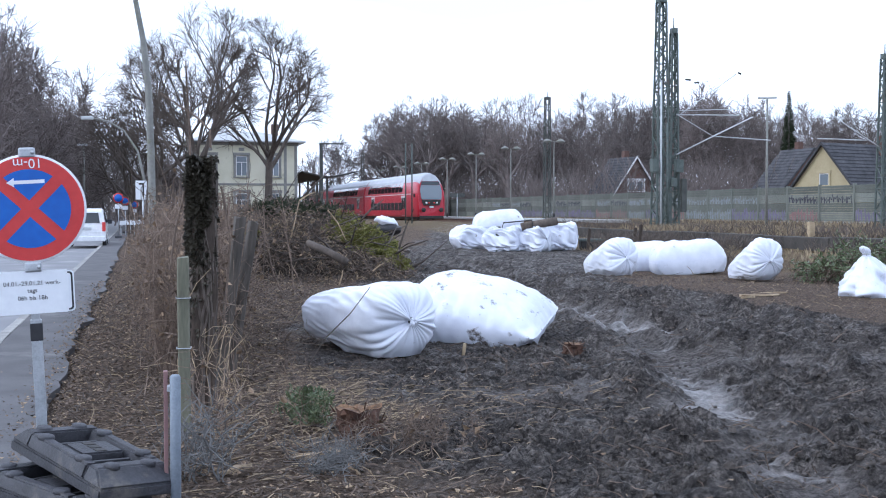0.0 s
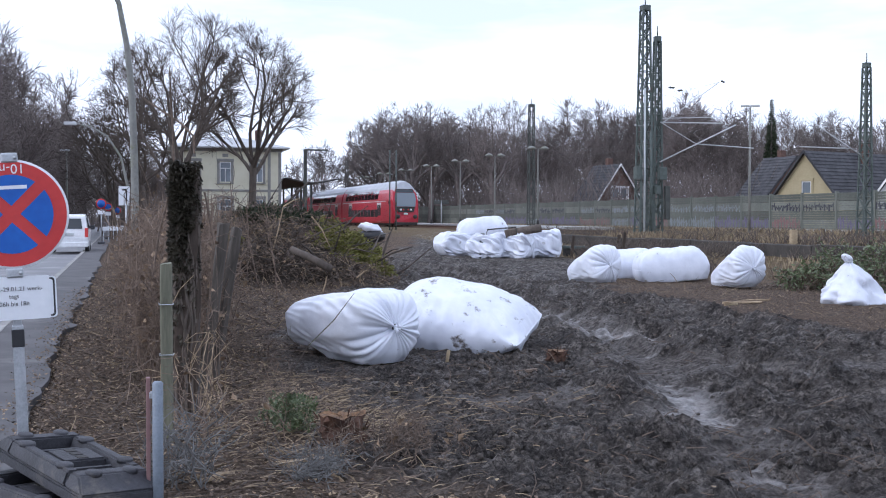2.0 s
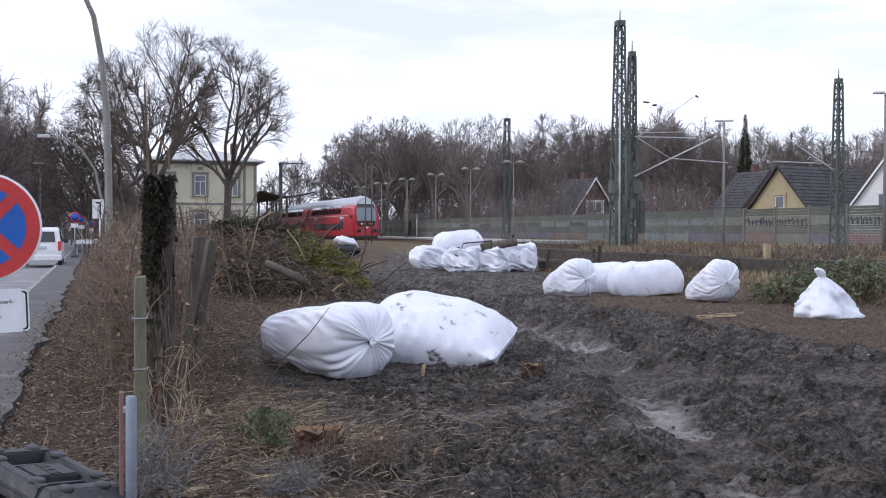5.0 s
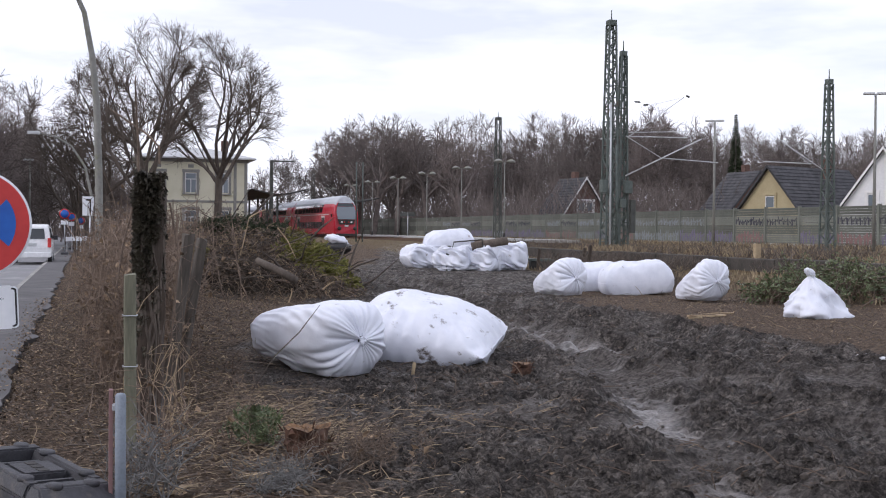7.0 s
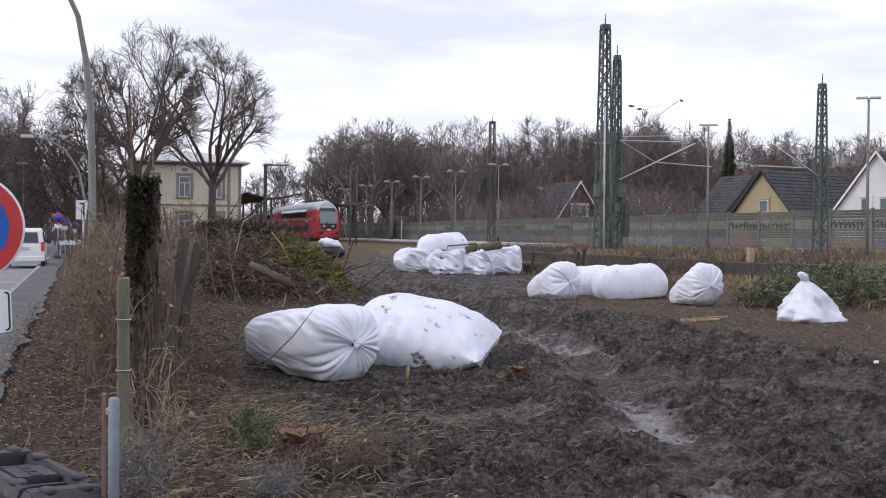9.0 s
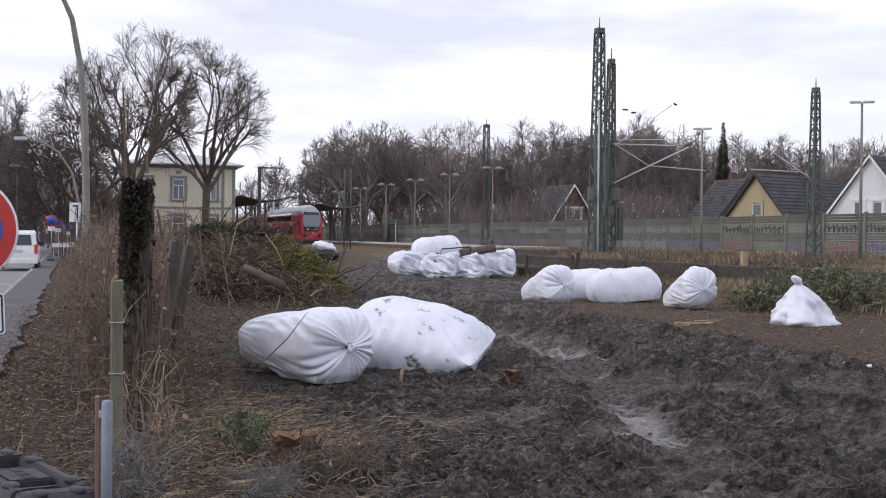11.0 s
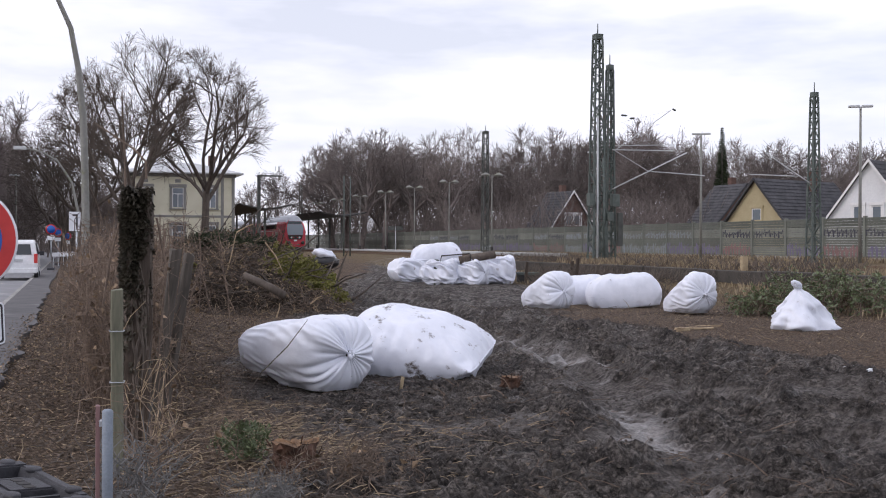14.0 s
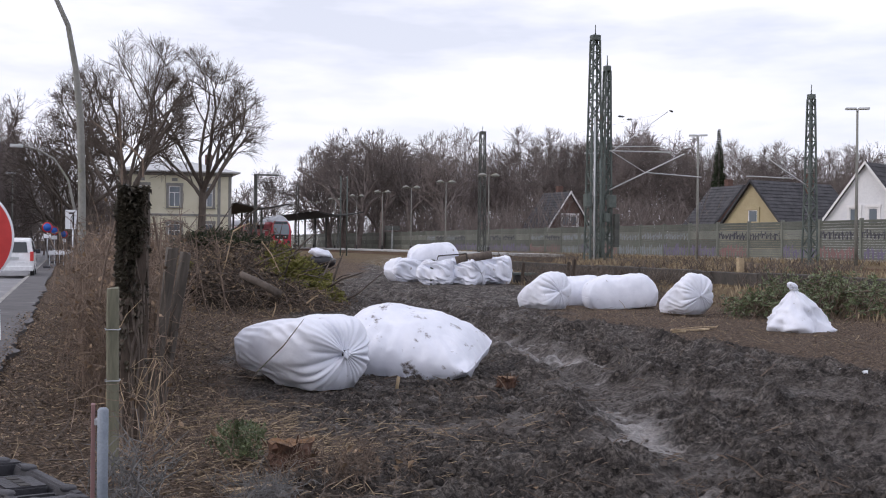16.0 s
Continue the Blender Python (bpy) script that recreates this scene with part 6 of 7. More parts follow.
def thickets():
    brown = "tangled dry brown bramble thicket along the old fence"
    for k, (x, y, rx, ry, h, n) in enumerate(((0.52, 11.4, 0.34, 1.0, 1.15, 190), (0.62, 14.0, 0.44, 1.6, 1.35, 430), (0.77, 17.5, 0.5, 2.0, 1.45, 430), (0.95, 22.0, 0.65, 2.6, 1.5, 380), (1.2, 28.0, 0.8, 3.5, 1.5, 250), (1.5, 35.0, 1.0, 4.5, 1.6, 240), (2.0, 44.0, 1.4, 6.0, 1.8, 220))):
        thicket(brown, x, y, rx, ry, (2.0 if k < 3 else 1.5) * h, n, M_TWIG, 300 + k, 0.3, M_LEAF, arch=0.3, thick=0.006 + 0.0012 * k, side=7, sag=1.02)
    x, y = seen(372, 9.2)
    thicket("pale dry upright stems beside the ivy-covered post", x, y, 0.25, 0.5, 1.0, 13, M_STRAW, 331, 0.1, M_LEAF, 0.25, 0.006, 2)
    x, y = seen(420, 8.2)
    thicket("thin grey-brown saplings on leaf litter", x, y, 0.5, 0.6, 0.75, 20, M_TWIG, 332, 0.15, M_LEAF, 0.5, 0.005, 4)
    x, y = seen(350, 6.9)
    thicket("grey lichen-covered bush by the steel post", x, y, 0.14, 0.3, 0.46, 22, M_GREYTWIG, 333, 0, None, 0.7, 0.006, 7)
    x, y = seen(585, 7.1)
    thicket("grey lichen-covered cut branches on the ground", x, y, 0.24, 0.5, 0.15, 52, M_GREYTWIG, 334, 0, None, 1.9, 0.0045, 5)
    x, y = seen(740, 7.7)
    thicket("sparse dry stalks beside the stump", x, y, 0.4, 0.4, 0.3, 60, M_TWIG, 335, 0.1, M_LEAF, 0.9, 0.004, 4)


thickets()


def sprig(t, p, d, size, rnd, n=7):
    """A flat conifer spray."""
    d = d.normalized()
    s = d.cross(Vector((rnd.gauss(0, 0.4), rnd.gauss(0, 0.4), 1))).normalized()
    for k in range(n):
        u = (k + 1) / n
        for q in (-1, 1):
            t.leaf(p + d * size * u, d * 0.8 + s * q * 0.9 + Vector((rnd.gauss(0, 0.2), rnd.gauss(0, 0.2), rnd.gauss(0, 0.2))), size * 0.17, size * 0.5 * (1.15 - u * 0.7))
    t.leaf(p + d * size * 0.8, d, size * 0.15, size * 0.45)


def heap_height(u, w):
    """Brush heap: u across from -1 to 1, w in depth from -1 to 1."""
    e = max(0.0, 1 - (abs(u) ** 2.4)) ** 0.7 * max(0.0, 1 - w * w) ** 0.5
    return e * (1.0 - 0.28 * u)


def brush_heap():
    rnd = random.Random(77)
    cx, cy = seen(548, 29.5)
    ax = Vector((math.cos(TH), -math.sin(TH), 0))
    ay = Vector((math.sin(TH), math.cos(TH), 0))
    A, B, H = 2.4, 3.0, 1.7
    th = thing("brush_heap", "large heap of cut brown branches with conifer greenery", "brush heap", pose(cx, cy, 0))

    def on(u, w, lift=1.0):
        p = ax * (u * A) + ay * (w * B)
        return Vector((p.x, p.y, gz(cx + p.x, cy + p.y) + heap_height(u, w) * H * lift))

    # dark bumpy sheet just under the loose twigs, closing the heap
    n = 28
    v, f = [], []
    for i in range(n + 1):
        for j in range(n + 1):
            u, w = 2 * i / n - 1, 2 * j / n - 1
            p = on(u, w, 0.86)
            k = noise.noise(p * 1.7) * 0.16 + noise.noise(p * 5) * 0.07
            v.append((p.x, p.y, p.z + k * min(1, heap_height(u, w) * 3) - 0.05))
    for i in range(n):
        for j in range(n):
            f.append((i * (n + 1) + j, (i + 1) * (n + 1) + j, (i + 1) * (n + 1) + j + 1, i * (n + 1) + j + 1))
    mesh_ob("core", v, f, M_HEAPCORE, th, "dark sheet under the twigs", True)
    big, fine, green, dark = Tubes(), Tubes(), Tubes(), Tubes()
    for k in range(150):
        u, w = rnd.uniform(-1.05, 1.0), rnd.uniform(-1, 0.4)
        p = on(u, w, rnd.uniform(0.4, 1.0))
        d = Vector((rnd.gauss(0, 1), rnd.gauss(0, 0.8), rnd.gauss(0.15, 0.4))).normalized() * rnd.uniform(0.6, 1.8)
        mid = p + d * 0.5 + Vector((rnd.gauss(0, 0.1), rnd.gauss(0, 0.1), rnd.gauss(0.05, 0.1)))
        r = rnd.uniform(0.012, 0.035)
        big.add([p, mid, p + d], [r, r * 0.8, r * 0.35], 5)
    for k in range(9500):
        u, w = rnd.uniform(-1.1, 1.06), rnd.uniform(-1.12, 0.3)
        if u > 0.35 and w > -0.8 and rnd.random() < 0.8:
            continue
        p = on(max(-1, min(1, u)), max(-1, w), rnd.uniform(0.82, 1.03))
        p += ax * (u - max(-1, min(1, u))) * A + ay * (w - max(-1, w)) * B
        # twigs hang over the slope, fanned out from the crest
        d = ax * rnd.gauss(0.35 * u, 0.8) + ay * rnd.gauss(-0.7, 0.5) + Vector((0, 0, rnd.gauss(-0.25, 0.45)))
        d = d.normalized() * rnd.uniform(0.15, 0.62)
        lift = Vector((rnd.gauss(0, 0.05), rnd.gauss(0, 0.05), abs(rnd.gauss(0.05, 0.06))))
        q = p + d
        q.z = max(q.z, gz(cx + q.x, cy + q.y) + 0.01)
        r = rnd.uniform(0.004, 0.011)
        fine.add([p, p.lerp(q, 0.5) + lift, q], [r, r * 0.8, r * 0.4], 3, cap=False, mat=rnd.choice((0, 0, 0, 1, 2, 2, 2)))
        if rnd.random() < 0.45:
            fine.leaf(q, Vector((rnd.gauss(0, 1), rnd.gauss(0, 1), rnd.gauss(-0.3, 0.5))), 0.05, 0.09, rnd.choice((0, 2, 2, 3)))
    for k in range(3400):
        q = rnd.random()
        if q < 0.52:
            u, w = rnd.uniform(0.25, 1.06), rnd.uniform(-0.75, 0.25)
            if rnd.random() > (u + 0.15):
                continue
            s = green
        elif q < 0.66:
            u, w = rnd.uniform(-0.9, -0.45), rnd.uniform(-0.92, -0.75)
            s = green
        else:
            u, w = rnd.uniform(-0.85, 0.25), rnd.uniform(-0.4, 0.15)
            s = dark
        p = on(min(u, 1), w, rnd.uniform(0.92, 1.03))
        sprig(s, p, Vector((rnd.gauss(0.3, 0.7), rnd.gauss(-0.6, 0.5), rnd.gauss(-0.05, 0.5))), rnd.uniform(0.14, 0.3), rnd)
    tagged(big.ob("brushwood", M_BARK, th, "", True), kind="stuff")
    tagged(fine.ob("brushwood", [M_TWIG, M_STRAW, M_BARK, M_LEAF], th, "fine broken twigs"), kind="stuff")
    tagged(green.ob("conifer_greenery", M_CONIFER, th, "yellow-green conifer sprays"), kind="stuff")
    tagged(dark.ob("conifer_greenery", M_CONIFER_DARK, th, "dark green conifer sprays"), kind="stuff")
    # a few long pale shoots out of the heap
    t = Tubes()
    for (p0, p1, z) in (((505, 455), (530, 355), 27.0), ((530, 355), (560, 340), 27.0), ((580, 372), (612, 425), 26.5), ((660, 480), (680, 466), 25.0), ((600, 505), (606, 478), 25.0)):
        a, b = seen(p0[0], z), seen(p1[0], z)
        pa = Vector((a[0] - cx, a[1] - cy, 1.6 + (374 - p0[1]) / 2050 * z))
        pb = Vector((b[0] - cx, b[1] - cy, 1.6 + (374 - p1[1]) / 2050 * z))
        t.add([pa, pa.lerp(pb, 0.5) + Vector((0.03, 0, 0.04)), pb], [0.02, 0.016, 0.008], 5)
    tagged(t.ob("pale_shoot", M_STRAW, th), kind="stuff")
    lg = thing("log", "sawn brown log lying on the brush heap", "log", pose(0, 0, 0))
    a, b = seen(545, 25.6), seen(612, 25.0)
    za, zb = 1.6 + (374 - 430) / 2050 * 25.6, 1.6 + (374 - 464) / 2050 * 25.0
    tube("bark", [(a[0], a[1], za), ((a[0] + b[0]) / 2, (a[1] + b[1]) / 2, (za + zb) / 2 + 0.02), (b[0], b[1], zb)], [0.075, 0.085, 0.09], M_BARK, lg, 12)
    d = (Vector((a[0], a[1], za)) - Vector((b[0], b[1], zb))).normalized() * 0.006
    tube("cut_face", [Vector((a[0], a[1], za)), Vector((a[0], a[1], za)) + d], [0.07, 0.068], M_CUT, lg, 12)
    # wiry shrub shoots near the ivy post, before the house
    t = thing("wiry_shrub", "thin bare shrub shoots rising above the heap", "shrub", pose(0, 0, 0))
    q = Tubes()
    for k in range(16):
        pxl = rnd.uniform(375, 560)
        z = rnd.uniform(22, 30)
        x, y = seen(pxl, z)
        h = rnd.uniform(1.6, 2.5)
        lean = rnd.gauss(0, 0.35)
        pts = [Vector((x, y, gz(x, y)))]
        for j in range(5):
            pts.append(pts[-1] + Vector((lean * 0.2 + rnd.gauss(0, 0.05), rnd.gauss(0, 0.05), h / 5)))
        q.add(pts, [0.014, 0.013, 0.011, 0.009, 0.007, 0.004], 4, cap=False)
        for j in range(4):
            p = pts[rnd.randrange(2, 6)]
            q.add([p, p + Vector((rnd.gauss(0, 0.2), rnd.gauss(0, 0.2), rnd.uniform(0.05, 0.35)))], [0.006, 0.003], 3, cap=False)
    tagged(q.ob("shoot_tangle", M_TWIG, t), kind="stuff")


brush_heap()


def laurel_heap():
    rnd = random.Random(55)
    cx, cy = seen(1590, 26.3)
    th = thing("laurel_cuttings", "heap of cut green laurel branches on brown litter", "brush heap", pose(cx, cy, 0))
    st, lv = Tubes(), Tubes()
    for k in range(330):
        u, w = max(-1.15, rnd.gauss(0, 0.85)), rnd.gauss(0, 0.55)
        z0 = gz(cx + u * 1.6, cy + w * 1.3)
        hh = max(0.05, 0.95 * math.exp(-(u * u) * 0.45 - w * w * 0.6)) * rnd.uniform(0.2, 1.0)
        p = Vector((u * 1.6, w * 1.3, z0 + hh))
        d = Vector((rnd.gauss(0, 1), rnd.gauss(-0.3, 0.8), rnd.gauss(0.1, 0.45))).normalized() * rnd.uniform(0.35, 0.8)
        st.add([p - d * 0.4 - Vector((0, 0, hh * 0.6)), p, p + d], [0.014, 0.011, 0.005], 4, cap=False)
        for j in range(15):
            q = p + d * rnd.uniform(0.0, 1.0)
            lv.leaf(q, Vector((rnd.gauss(0, 1), rnd.gauss(0, 1), rnd.gauss(0.2, 0.6))), 0.045, 0.125)
    tagged(st.ob("brushwood", M_TWIG, th), kind="stuff")
    tagged(lv.ob("foliage", M_LAUREL, th), kind="stuff")


laurel_heap()


# ---- stumps, sticks, small clutter ----
def stump(label, x, y, r, h, seed):
    rnd = random.Random(seed)
    th = thing("tree_stump", label, "stump", pose(x, y, gz(x, y)))
    n, s = 8, 22
    v, f = [], []
    for k in range(n + 1):
        u = k / n
        for j in range(s):
            a = 2 * math.pi * j / s
            rr = r * (1.18 - 0.3 * u ** 0.6 + 0.12 * u ** 5) * (1 + 0.34 * noise.noise(Vector((math.cos(a) * 2.0, math.sin(a) * 2.0, seed + 3.5 * u))) + 0.22 * noise.noise(Vector((math.cos(a) * 5, math.sin(a) * 5, seed + 6 * u))))
            v.append((rr * math.cos(a), rr * math.sin(a), -0.06 + (h + 0.06) * u * (1 + 0.14 * noise.noise(Vector((math.cos(a) * 2.1, math.sin(a) * 2.1, seed))) * u)))
    for k in range(n):
        for j in range(s):
            f.append((k * s + j, k * s + (j + 1) % s, (k + 1) * s + (j + 1) % s, (k + 1) * s + j))
    mesh_ob("wood", v, f, M_STUMP, th)
    ring = v[n * s:]
    top, tf = [], []
    for k, q in enumerate((1.0, 0.72, 0.4, 0.02)):
        for j, (px, py, pz) in enumerate(ring):
            dip = 0.0 if k == 0 else 0.10 * h * noise.noise(Vector((px * 16, py * 16, seed)))
            top.append((px * q, py * q, h * 0.93 + (pz - h * 0.93) * q + dip + 0.003))
    for k in range(3):
        for j in range(s):
            tf.append((k * s + j, k * s + (j + 1) % s, (k + 1) * s + (j + 1) % s, (k + 1) * s + j))
    mesh_ob("sawn_top", top, tf, M_STUMPTOP, th, "orange-brown crumbling sawn top")
    t = Tubes()
    for k in range(28):
        a = rnd.uniform(0, 6.28)
        p = Vector((r * rnd.uniform(0.6, 1.2) * math.cos(a), r * rnd.uniform(0.6, 1.2) * math.sin(a), h * rnd.uniform(0.1, 0.95)))
        t.add([p, p + Vector((0.25 * math.cos(a) * r, 0.25 * math.sin(a) * r, rnd.uniform(-0.05, 0.09)))], [0.008, 0.003], 3)
    tagged(t.ob("splinter", M_STUMP, th), kind="stuff")


def small_things():
    rnd = random.Random(21)
    x, y = seen(634, 8.15)
    stump("crumbling red-brown rotten tree stump", x, y, 0.16, 0.23, 2)
    x, y = seen(1015, 12.6)
    stump("low rusty-brown rotten stump in mud", x, y, 0.10, 0.10, 5)
    # evergreen seedling beside the stump
    x, y = seen(548, 8.4)
    th = thing("seedling", "small green juniper-like seedling on leaf litter", "shrub", pose(x, y, gz(x, y)))
    t = Tubes()
    for k in range(150):
        p = Vector((rnd.gauss(0, 0.09), rnd.gauss(0, 0.08), rnd.uniform(0.02, 0.24)))
        sprig(t, p, Vector((rnd.gauss(0, 0.6), rnd.gauss(0, 0.6), 1)), rnd.uniform(0.05, 0.11), rnd, 5)
    t.ob("foliage", M_LAUREL, th)
    # cut peg and thin stick by the sacks
    x, y = seen(820, 13.0)
    th = thing("cut_peg", "short pale cut sapling peg in mud", "stick", pose(x, y, gz(x, y), 6, 6, 0))
    tube("peg", [(0, 0, -0.05), (0, 0, 0.14)], [0.022, 0.02], M_CUT, th, 8)
    for label, pts, z, r in (("thin dark bent twig leaning before the sack", ((530, 670), (575, 600), (620, 555), (655, 508)), 11.6, 0.006), ("thin twig leaning in litter", ((725, 735), (745, 700), (770, 655)), 8.9, 0.006)):
        th = thing("twig", label, "stick", pose(0, 0, 0))
        q = []
        for pxl, pyl in pts:
            a, b = seen(pxl, z)
            q.append((a, b, 1.6 + (374 - pyl) / 2050 * z))
        tube("stem", q, [r] * (len(q) - 1) + [r * 0.5], M_BARK, th, 5)
    # pale boards and chips on the mud
    for pxl, z, L, turn, mat in ((1345, 21.7, 0.9, 10, M_STRAW), (1370, 22.3, 0.5, -25, M_STRAW), (1325, 21.2, 0.4, 30, M_CUT), (975, 8.7, 0.07, 60, M_CONCRETE), (835, 11.2, 0.22, 5, M_CLOD), (960, 11.4, 0.34, 35, M_TWIG), (1625, 14.8, 0.2, 0, M_SIGNWHITE), (1668, 14.2, 0.15, 40, M_SIGNWHITE), (560, 7.4, 0.32, 8, M_STRAW), (415, 7.0, 0.3, 50, M_STRAW)):
        x, y = seen(pxl, z)
        th = thing("wood_scrap" if mat in (M_STRAW, M_CUT, M_TWIG) else "rubble_piece", "pale splintered piece of wood on the ground" if mat in (M_STRAW, M_CUT, M_TWIG) else "pale broken piece of rubble on mud", "debris", pose(x, y, gz(x, y) + 0.012, rnd.uniform(-6, 6), rnd.uniform(-4, 4), turn), group="scattered scraps")
        bm = box(-L / 2, L / 2, -0.012 - 0.03 * L - 0.2 * L * (mat is M_CONCRETE), 0.012 + 0.03 * L + 0.2 * L * (mat is M_CONCRETE), -0.02, 0.008)
        bmesh.ops.subdivide_edges(bm, edges=list(bm.edges), cuts=2)
        for v in bm.verts:
            v.co += Vector((rnd.gauss(0, 0.008), rnd.gauss(0, 0.008), rnd.gauss(0, 0.006)))
        part("piece", bm, mat, th)
    # refuse heap with white sheeting near the heap of brush
    x, y = seen(686, 62)
    z = gz(x, y)
    th = thing("refuse_sack", "black refuse sack with white plastic sheeting on top", "sack", pose(x, y, z))
    bm = bmesh.new()
    bmesh.ops.create_icosphere(bm, subdivisions=3, radius=1)
    for v in bm.verts:
        n = noise.noise(v.co * 2.2)
        v.co = Vector((v.co.x * 0.72 * (1 + 0.3 * n), v.co.y * 0.5, max(-0.05, 0.3 + v.co.z * 0.42 * (1 + 0.4 * n))))
    part("black_sack", bm, M_BINBAG, th, "", True)
    bm = bmesh.new()
    bmesh.ops.create_icosphere(bm, subdivisions=3, radius=1)
    for v in bm.verts:
        n = noise.noise(v.co * 2.9 + Vector((4, 1, 2)))
        v.co = Vector((v.co.x * 0.62 * (1 + 0.4 * n) - 0.05, v.co.y * 0.45, 0.72 + v.co.z * 0.22 * (1 + 1.4 * n) - 0.18 * v.co.x))
    part("white_sheeting", bm, M_SACK, th, "", True)
    # scrap metal among the sacks
    x, y = seen(930, 45.5)
    th = thing("metal_scrap", "rusty bent sheet and tube lying between sacks", "scrap", pose(x, y, 0.0, 0, 0, -15))
    tube("pipe", [(-0.2, -0.5, 0.98), (1.2, -0.4, 1.22)], [0.16, 0.16], M_BARK, th, 12)
    tube("frame", [(-1.0, -0.6, 0.75), (-0.9, -0.7, 1.15), (0.2, -0.7, 1.25), (0.25, -0.6, 0.8)], [0.03] * 4, M_TRAINDARK, th, 6)
    part("sheet", box(-1.2, -1.0, -0.6, 0.3, 0.0, 1.0, 0.01), M_MAST_DARK, th)
    x, y = seen(1046, 47)
    th = thing("metal_tray", "dark grey-green metal box lying on the mud", "box", pose(x, y, gz(x, y), 0, 0, -14))
    part("body", box(-0.45, 0.45, -0.3, 0.3, 0.0, 0.32, 0.02), M_TRAINDARK, th)
    part("lid", box(-0.5, 0.48, -0.34, 0.34, 0.322, 0.42, 0.015), M_MAST, th, "green-grey lid")


small_things()


# ---- ground cover ----
def ground_cover():
    rnd = random.Random(313)
    lv, tw, cl = Tubes(), Tubes(), Tubes()
    N = 52000
    k = 0
    rs = np.random.RandomState(9)
    X = np.where(rs.rand(N) < 0.6, rs.uniform(-0.72, 4.0, N), rs.uniform(4, 17, N))
    X[:3000] = -0.72 + 0.16 * rs.randn(3000)
    Y = 5.0 + 22 * rs.rand(N) ** 1.5
    M = mud_zone(X, Y)
    Z = ground_height(X, Y)
    for x, y, m, z in zip(X, Y, M, Z):
        if rnd.random() < m * 0.975:
            continue
        s = rnd.uniform(0.014, 0.042) * (1 + 0.02 * (y - 5))
        a = rnd.uniform(0, 6.28)
        lv.leaf((x, y, (z if x > -0.74 else max(z, 0.022)) + rnd.uniform(0.002, 0.025)), (math.cos(a), math.sin(a), rnd.gauss(0.1, 0.35)), s * 0.7, s, rnd.choice((0, 0, 1, 2, 2, 2, 3, 3, 3)), up=(rnd.gauss(0, 0.4), rnd.gauss(0, 0.4), 1))
    tagged(lv.ob("fallen_leaves", [M_LEAF, M_STRAW, M_TWIG, M_BARK]), "fallen brown leaves and wood chips on the ground", "leaf litter", kind="stuff")
    N = 13000
    X = np.where(rs.rand(N) < 0.6, rs.uniform(-0.6, 4.5, N), rs.uniform(4, 18, N))
    Y = 5.0 + 26 * rs.rand(N) ** 1.5
    M = mud_zone(X, Y)
    Z = ground_height(X, Y)
    for x, y, m, z in zip(X, Y, M, Z):
        if rnd.random() < m * 0.80:
            continue
        a, L = rnd.uniform(0, 6.28), rnd.uniform(0.03, 0.10) + 0.2 * rnd.random() ** 4
        up = rnd.gauss(0.05, 0.22) * L
        r = rnd.uniform(0.002, 0.006) * (1 + 0.02 * (y - 5))
        p = Vector((x, y, z + 0.012))
        tw.add([p, p + Vector((math.cos(a) * L * 0.5, math.sin(a) * L * 0.5, abs(up))), p + Vector((math.cos(a + 0.3) * L, math.sin(a + 0.3) * L, abs(up) * 1.6))], [r, r, r * 0.5], 3, cap=False, mat=0 if m > 0.3 else rnd.choice((0, 0, 0, 1, 2, 2)))
    for k in range(5200):
        x, y = rnd.gauss(1.9, 0.75), rnd.gauss(9.0, 1.25)
        if x < -0.4 or y < 5.2 or (rnd.random() < 0.75 and mud_zone(np.array(x), np.array(y)) > 0.6):
            continue
        a, L = rnd.gauss(0.1, 0.9), rnd.uniform(0.03, 0.11) + 0.22 * rnd.random() ** 5
        z = gz(x, y) + rnd.uniform(0.004, 0.03)
        d = Vector((math.cos(a), math.sin(a), rnd.gauss(0, 0.18))) * L
        r = rnd.uniform(0.0018, 0.004)
        tw.add([(x, y, z), Vector((x, y, z)) + d * 0.5 + Vector((0, 0, 0.006)), Vector((x, y, z)) + d], [r, r, r * 0.6], 3, cap=False, mat=rnd.choice((1, 1, 1, 0, 0, 2)))
    tagged(tw.ob("ground_twigs", [M_TWIG, M_STRAW, M_BARK]), "loose twigs and dry stalks lying on the ground", "twigs", kind="stuff")
    # mud clods
    N = 34000
    X, Y = rs.uniform(1.0, 12, N), 5.0 + 22 * rs.rand(N) ** 1.4
    M = mud_zone(X, Y)
    P = puddle(X, Y)
    Z = ground_height(X, Y)
    D = fbm(X * 0.9, Y * 0.9, 2)
    S = lane_zone(X, Y)
    for x, y, m, p, z, d, w in zip(X, Y, M, P, Z, D, S):
        if m < 0.5 or p > 0.3 or d < -0.1 + rnd.gauss(0, 0.3) or rnd.random() < 0.75 * w:
            continue
        r = (rnd.uniform(0.006, 0.02) if rnd.random() < 0.93 else rnd.uniform(0.018, 0.036)) * (1 + 0.02 * (y - 5))
        b = len(cl.v)
        for zz, q in ((-0.2, 1.0), (0.45, 0.85), (0.85, 0.45)):
            cl.v += [(x + r * q * rnd.uniform(0.7, 1.3) * math.cos(a), y + r * q * rnd.uniform(0.7, 1.3) * math.sin(a), z + r * (zz + rnd.uniform(-0.15, 0.15))) for a in (0.3, 1.5, 2.7, 3.9, 5.1)]
        for q in range(2):
            for j in range(5):
                cl.f.append((b + 5 * q + j, b + 5 * q + (j + 1) % 5, b + 5 * q + 5 + (j + 1) % 5, b + 5 * q + 5 + j))
                cl.i.append(0)
        cl.f.append(tuple(b + 10 + j for j in range(5)))
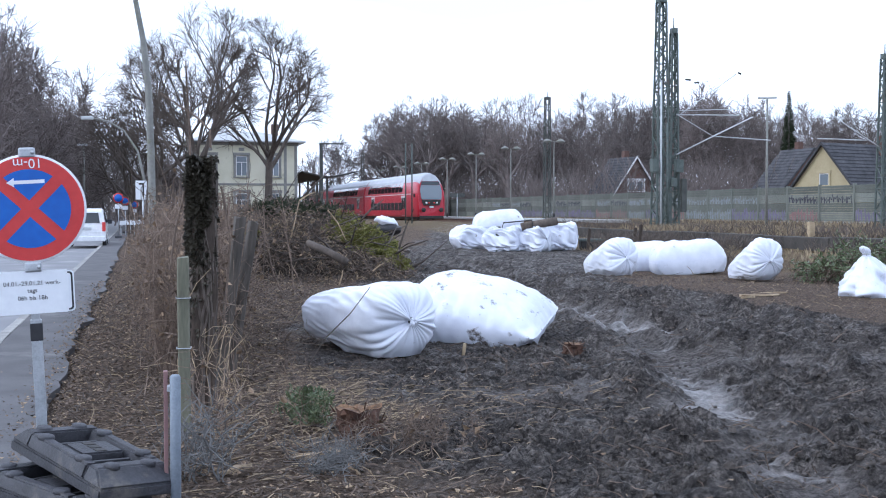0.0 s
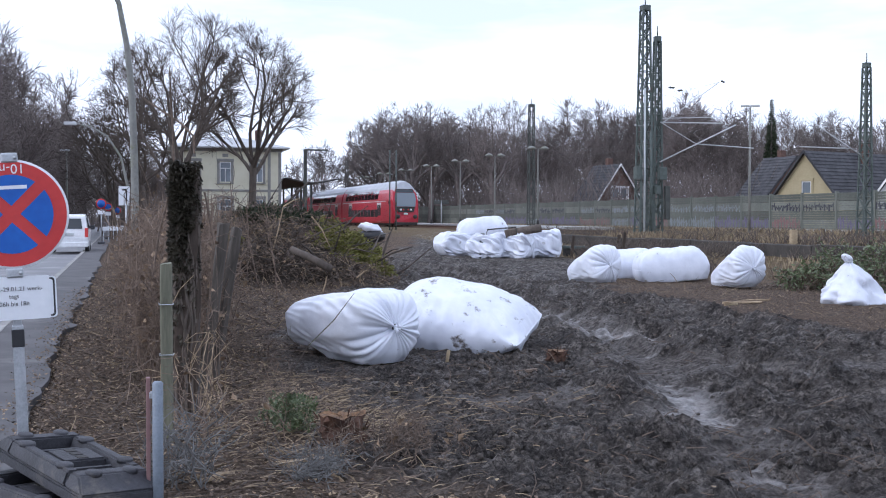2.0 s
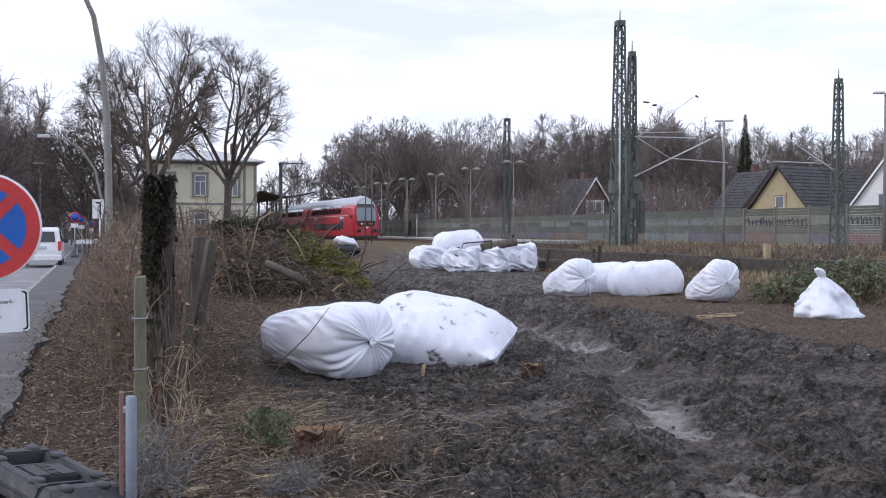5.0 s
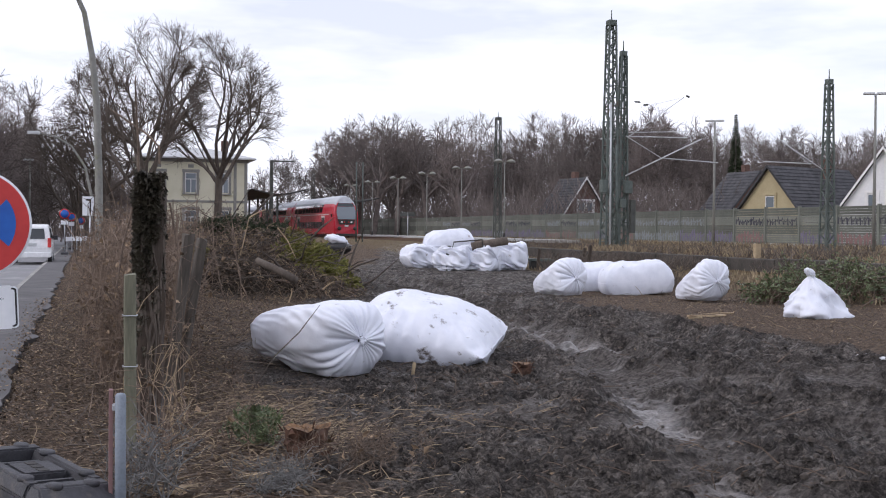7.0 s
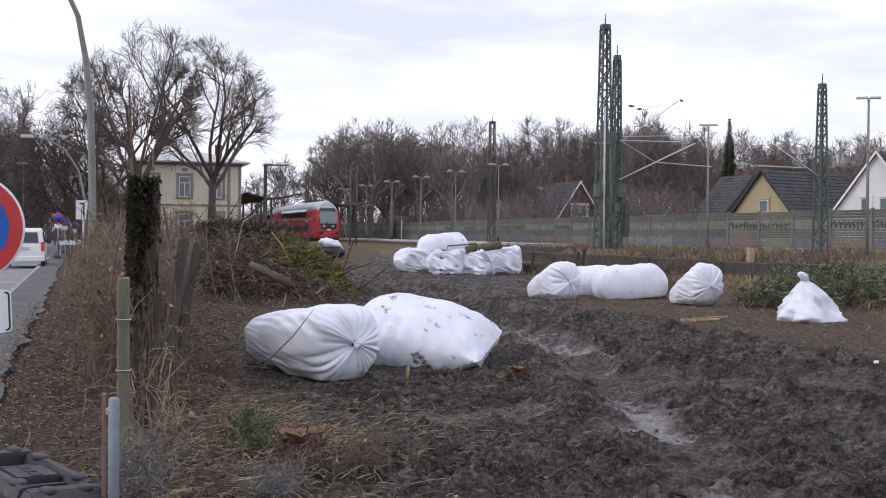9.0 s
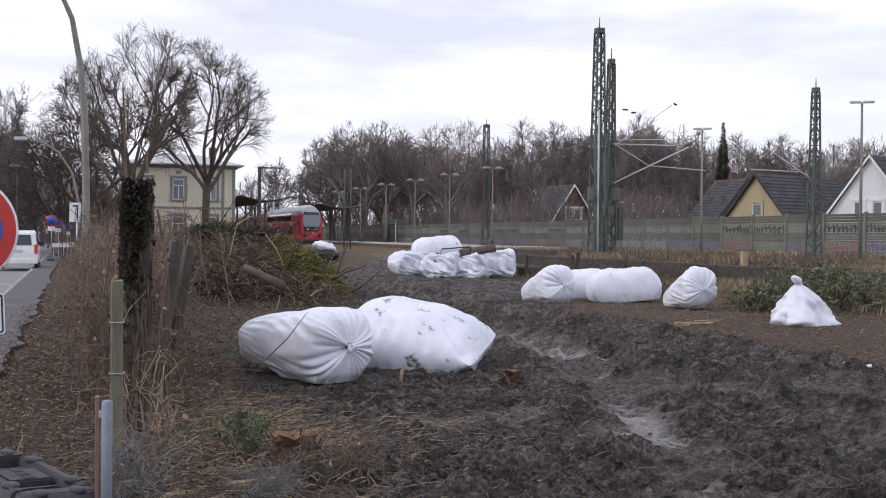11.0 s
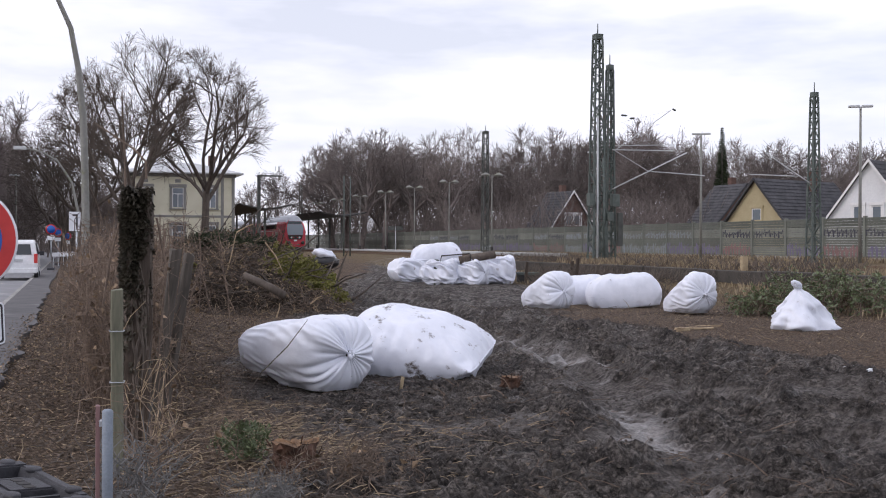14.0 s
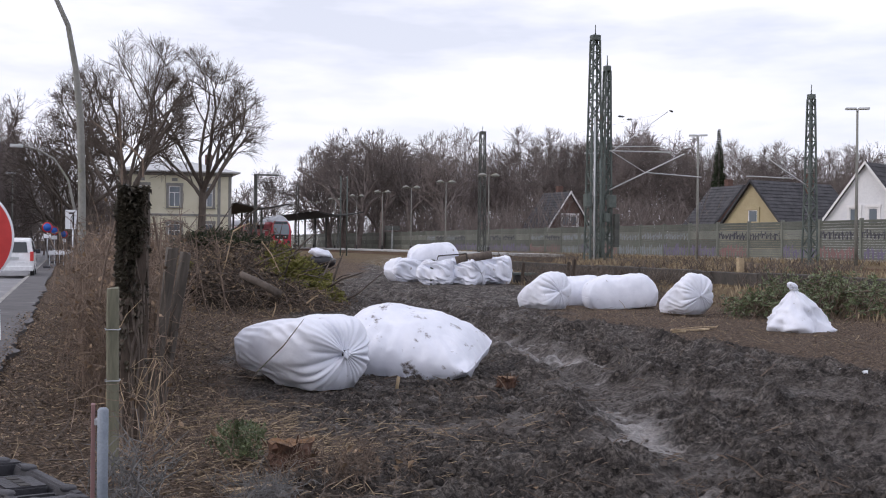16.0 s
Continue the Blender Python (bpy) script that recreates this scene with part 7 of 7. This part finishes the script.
        cl.i.append(0)
    tagged(cl.ob("mud_clods", M_CLOD), "crumbled dark wet mud clods", "mud", kind="stuff")
    # dry grass on the bank
    g = Tubes()
    N = 24000
    X, Y = np.where(rs.rand(N) < 0.15, rs.uniform(16.5, 20.8, N), rs.uniform(21.4, 25.2, N)), 12 + 53 * rs.rand(N)
    Z = ground_height(X, Y)
    tuft = fbm(X * 0.5, Y * 0.35, 3)
    for x, y, z, c in zip(X, Y, Z, tuft):
        if c < -0.25 + rnd.gauss(0, 0.25):
            continue
        h = rnd.uniform(0.12, 0.4) * (1 + 0.35 * c) * (1 if y < 50 else 0.6) * (0.6 if x < 21 else 1)
        a = rnd.uniform(0, 6.28)
        g.leaf((x, y, z - 0.03), (0.3 * math.cos(a), 0.3 * math.sin(a), 1), 0.03 + 0.0006 * y, h, 0 if rnd.random() < 0.7 else 1)
    for k in range(9000):
        x, y = rnd.uniform(41.2, 44.8), rnd.uniform(35, 150)
        a = rnd.uniform(0, 6.28)
        g.leaf((x, y, 0.6), (0.3 * math.cos(a), 0.3 * math.sin(a), 1), 0.07, rnd.uniform(0.15, 0.45), 0 if rnd.random() < 0.7 else 1)
    tagged(g.ob("dry_grass", [M_GRASS, M_TWIG]), "dry straw-coloured grass on the railway bank", "grass", kind="stuff")
    # low scrub before and behind the railway
    s = Tubes()
    for k in range(3000):
        x, y = ((rnd.uniform(18.0, 24.5), rnd.uniform(22, 60)), (rnd.uniform(41.5, 44.5), rnd.uniform(35, 120)), (rnd.uniform(12.0, 20.5), rnd.uniform(28.5, 46)))[k % 3]
        if x < 20 and y < 47 and x < 12 + 0.3 * (y - 28):
            continue
        if noise.noise(Vector((x * 0.3, y * 0.2, 3))) < 0.02:
            continue
        z = gz(x, y) if x < 40 else 0.5
        for j in range(5):
            h = rnd.uniform(0.2, 0.6)
            d = Vector((rnd.gauss(0, 0.25), rnd.gauss(0, 0.25), h))
            s.add([(x, y, z), Vector((x, y, z)) + d * 0.6, Vector((x, y, z)) + d + Vector((rnd.gauss(0, 0.08), 0, 0))], [0.012, 0.01, 0.006], 3, cap=False)
    tagged(s.ob("bank_scrub", M_BARK), "low leafless reddish scrub on the railway bank", "scrub", kind="stuff")


ground_cover()


# ---- what moves ----
def motions():
    rows = [(0.0, 108.2), (2.0, 112.2), (4.0, 116.5), (6.5, 122.6), (9.0, 130.3), (11.5, 138.2), (14.0, 147.0), (16.0, 154.6)]
    walk(TRAIN, [(t, pose(27.3, y, 0.74)) for t, y in rows])


motions()
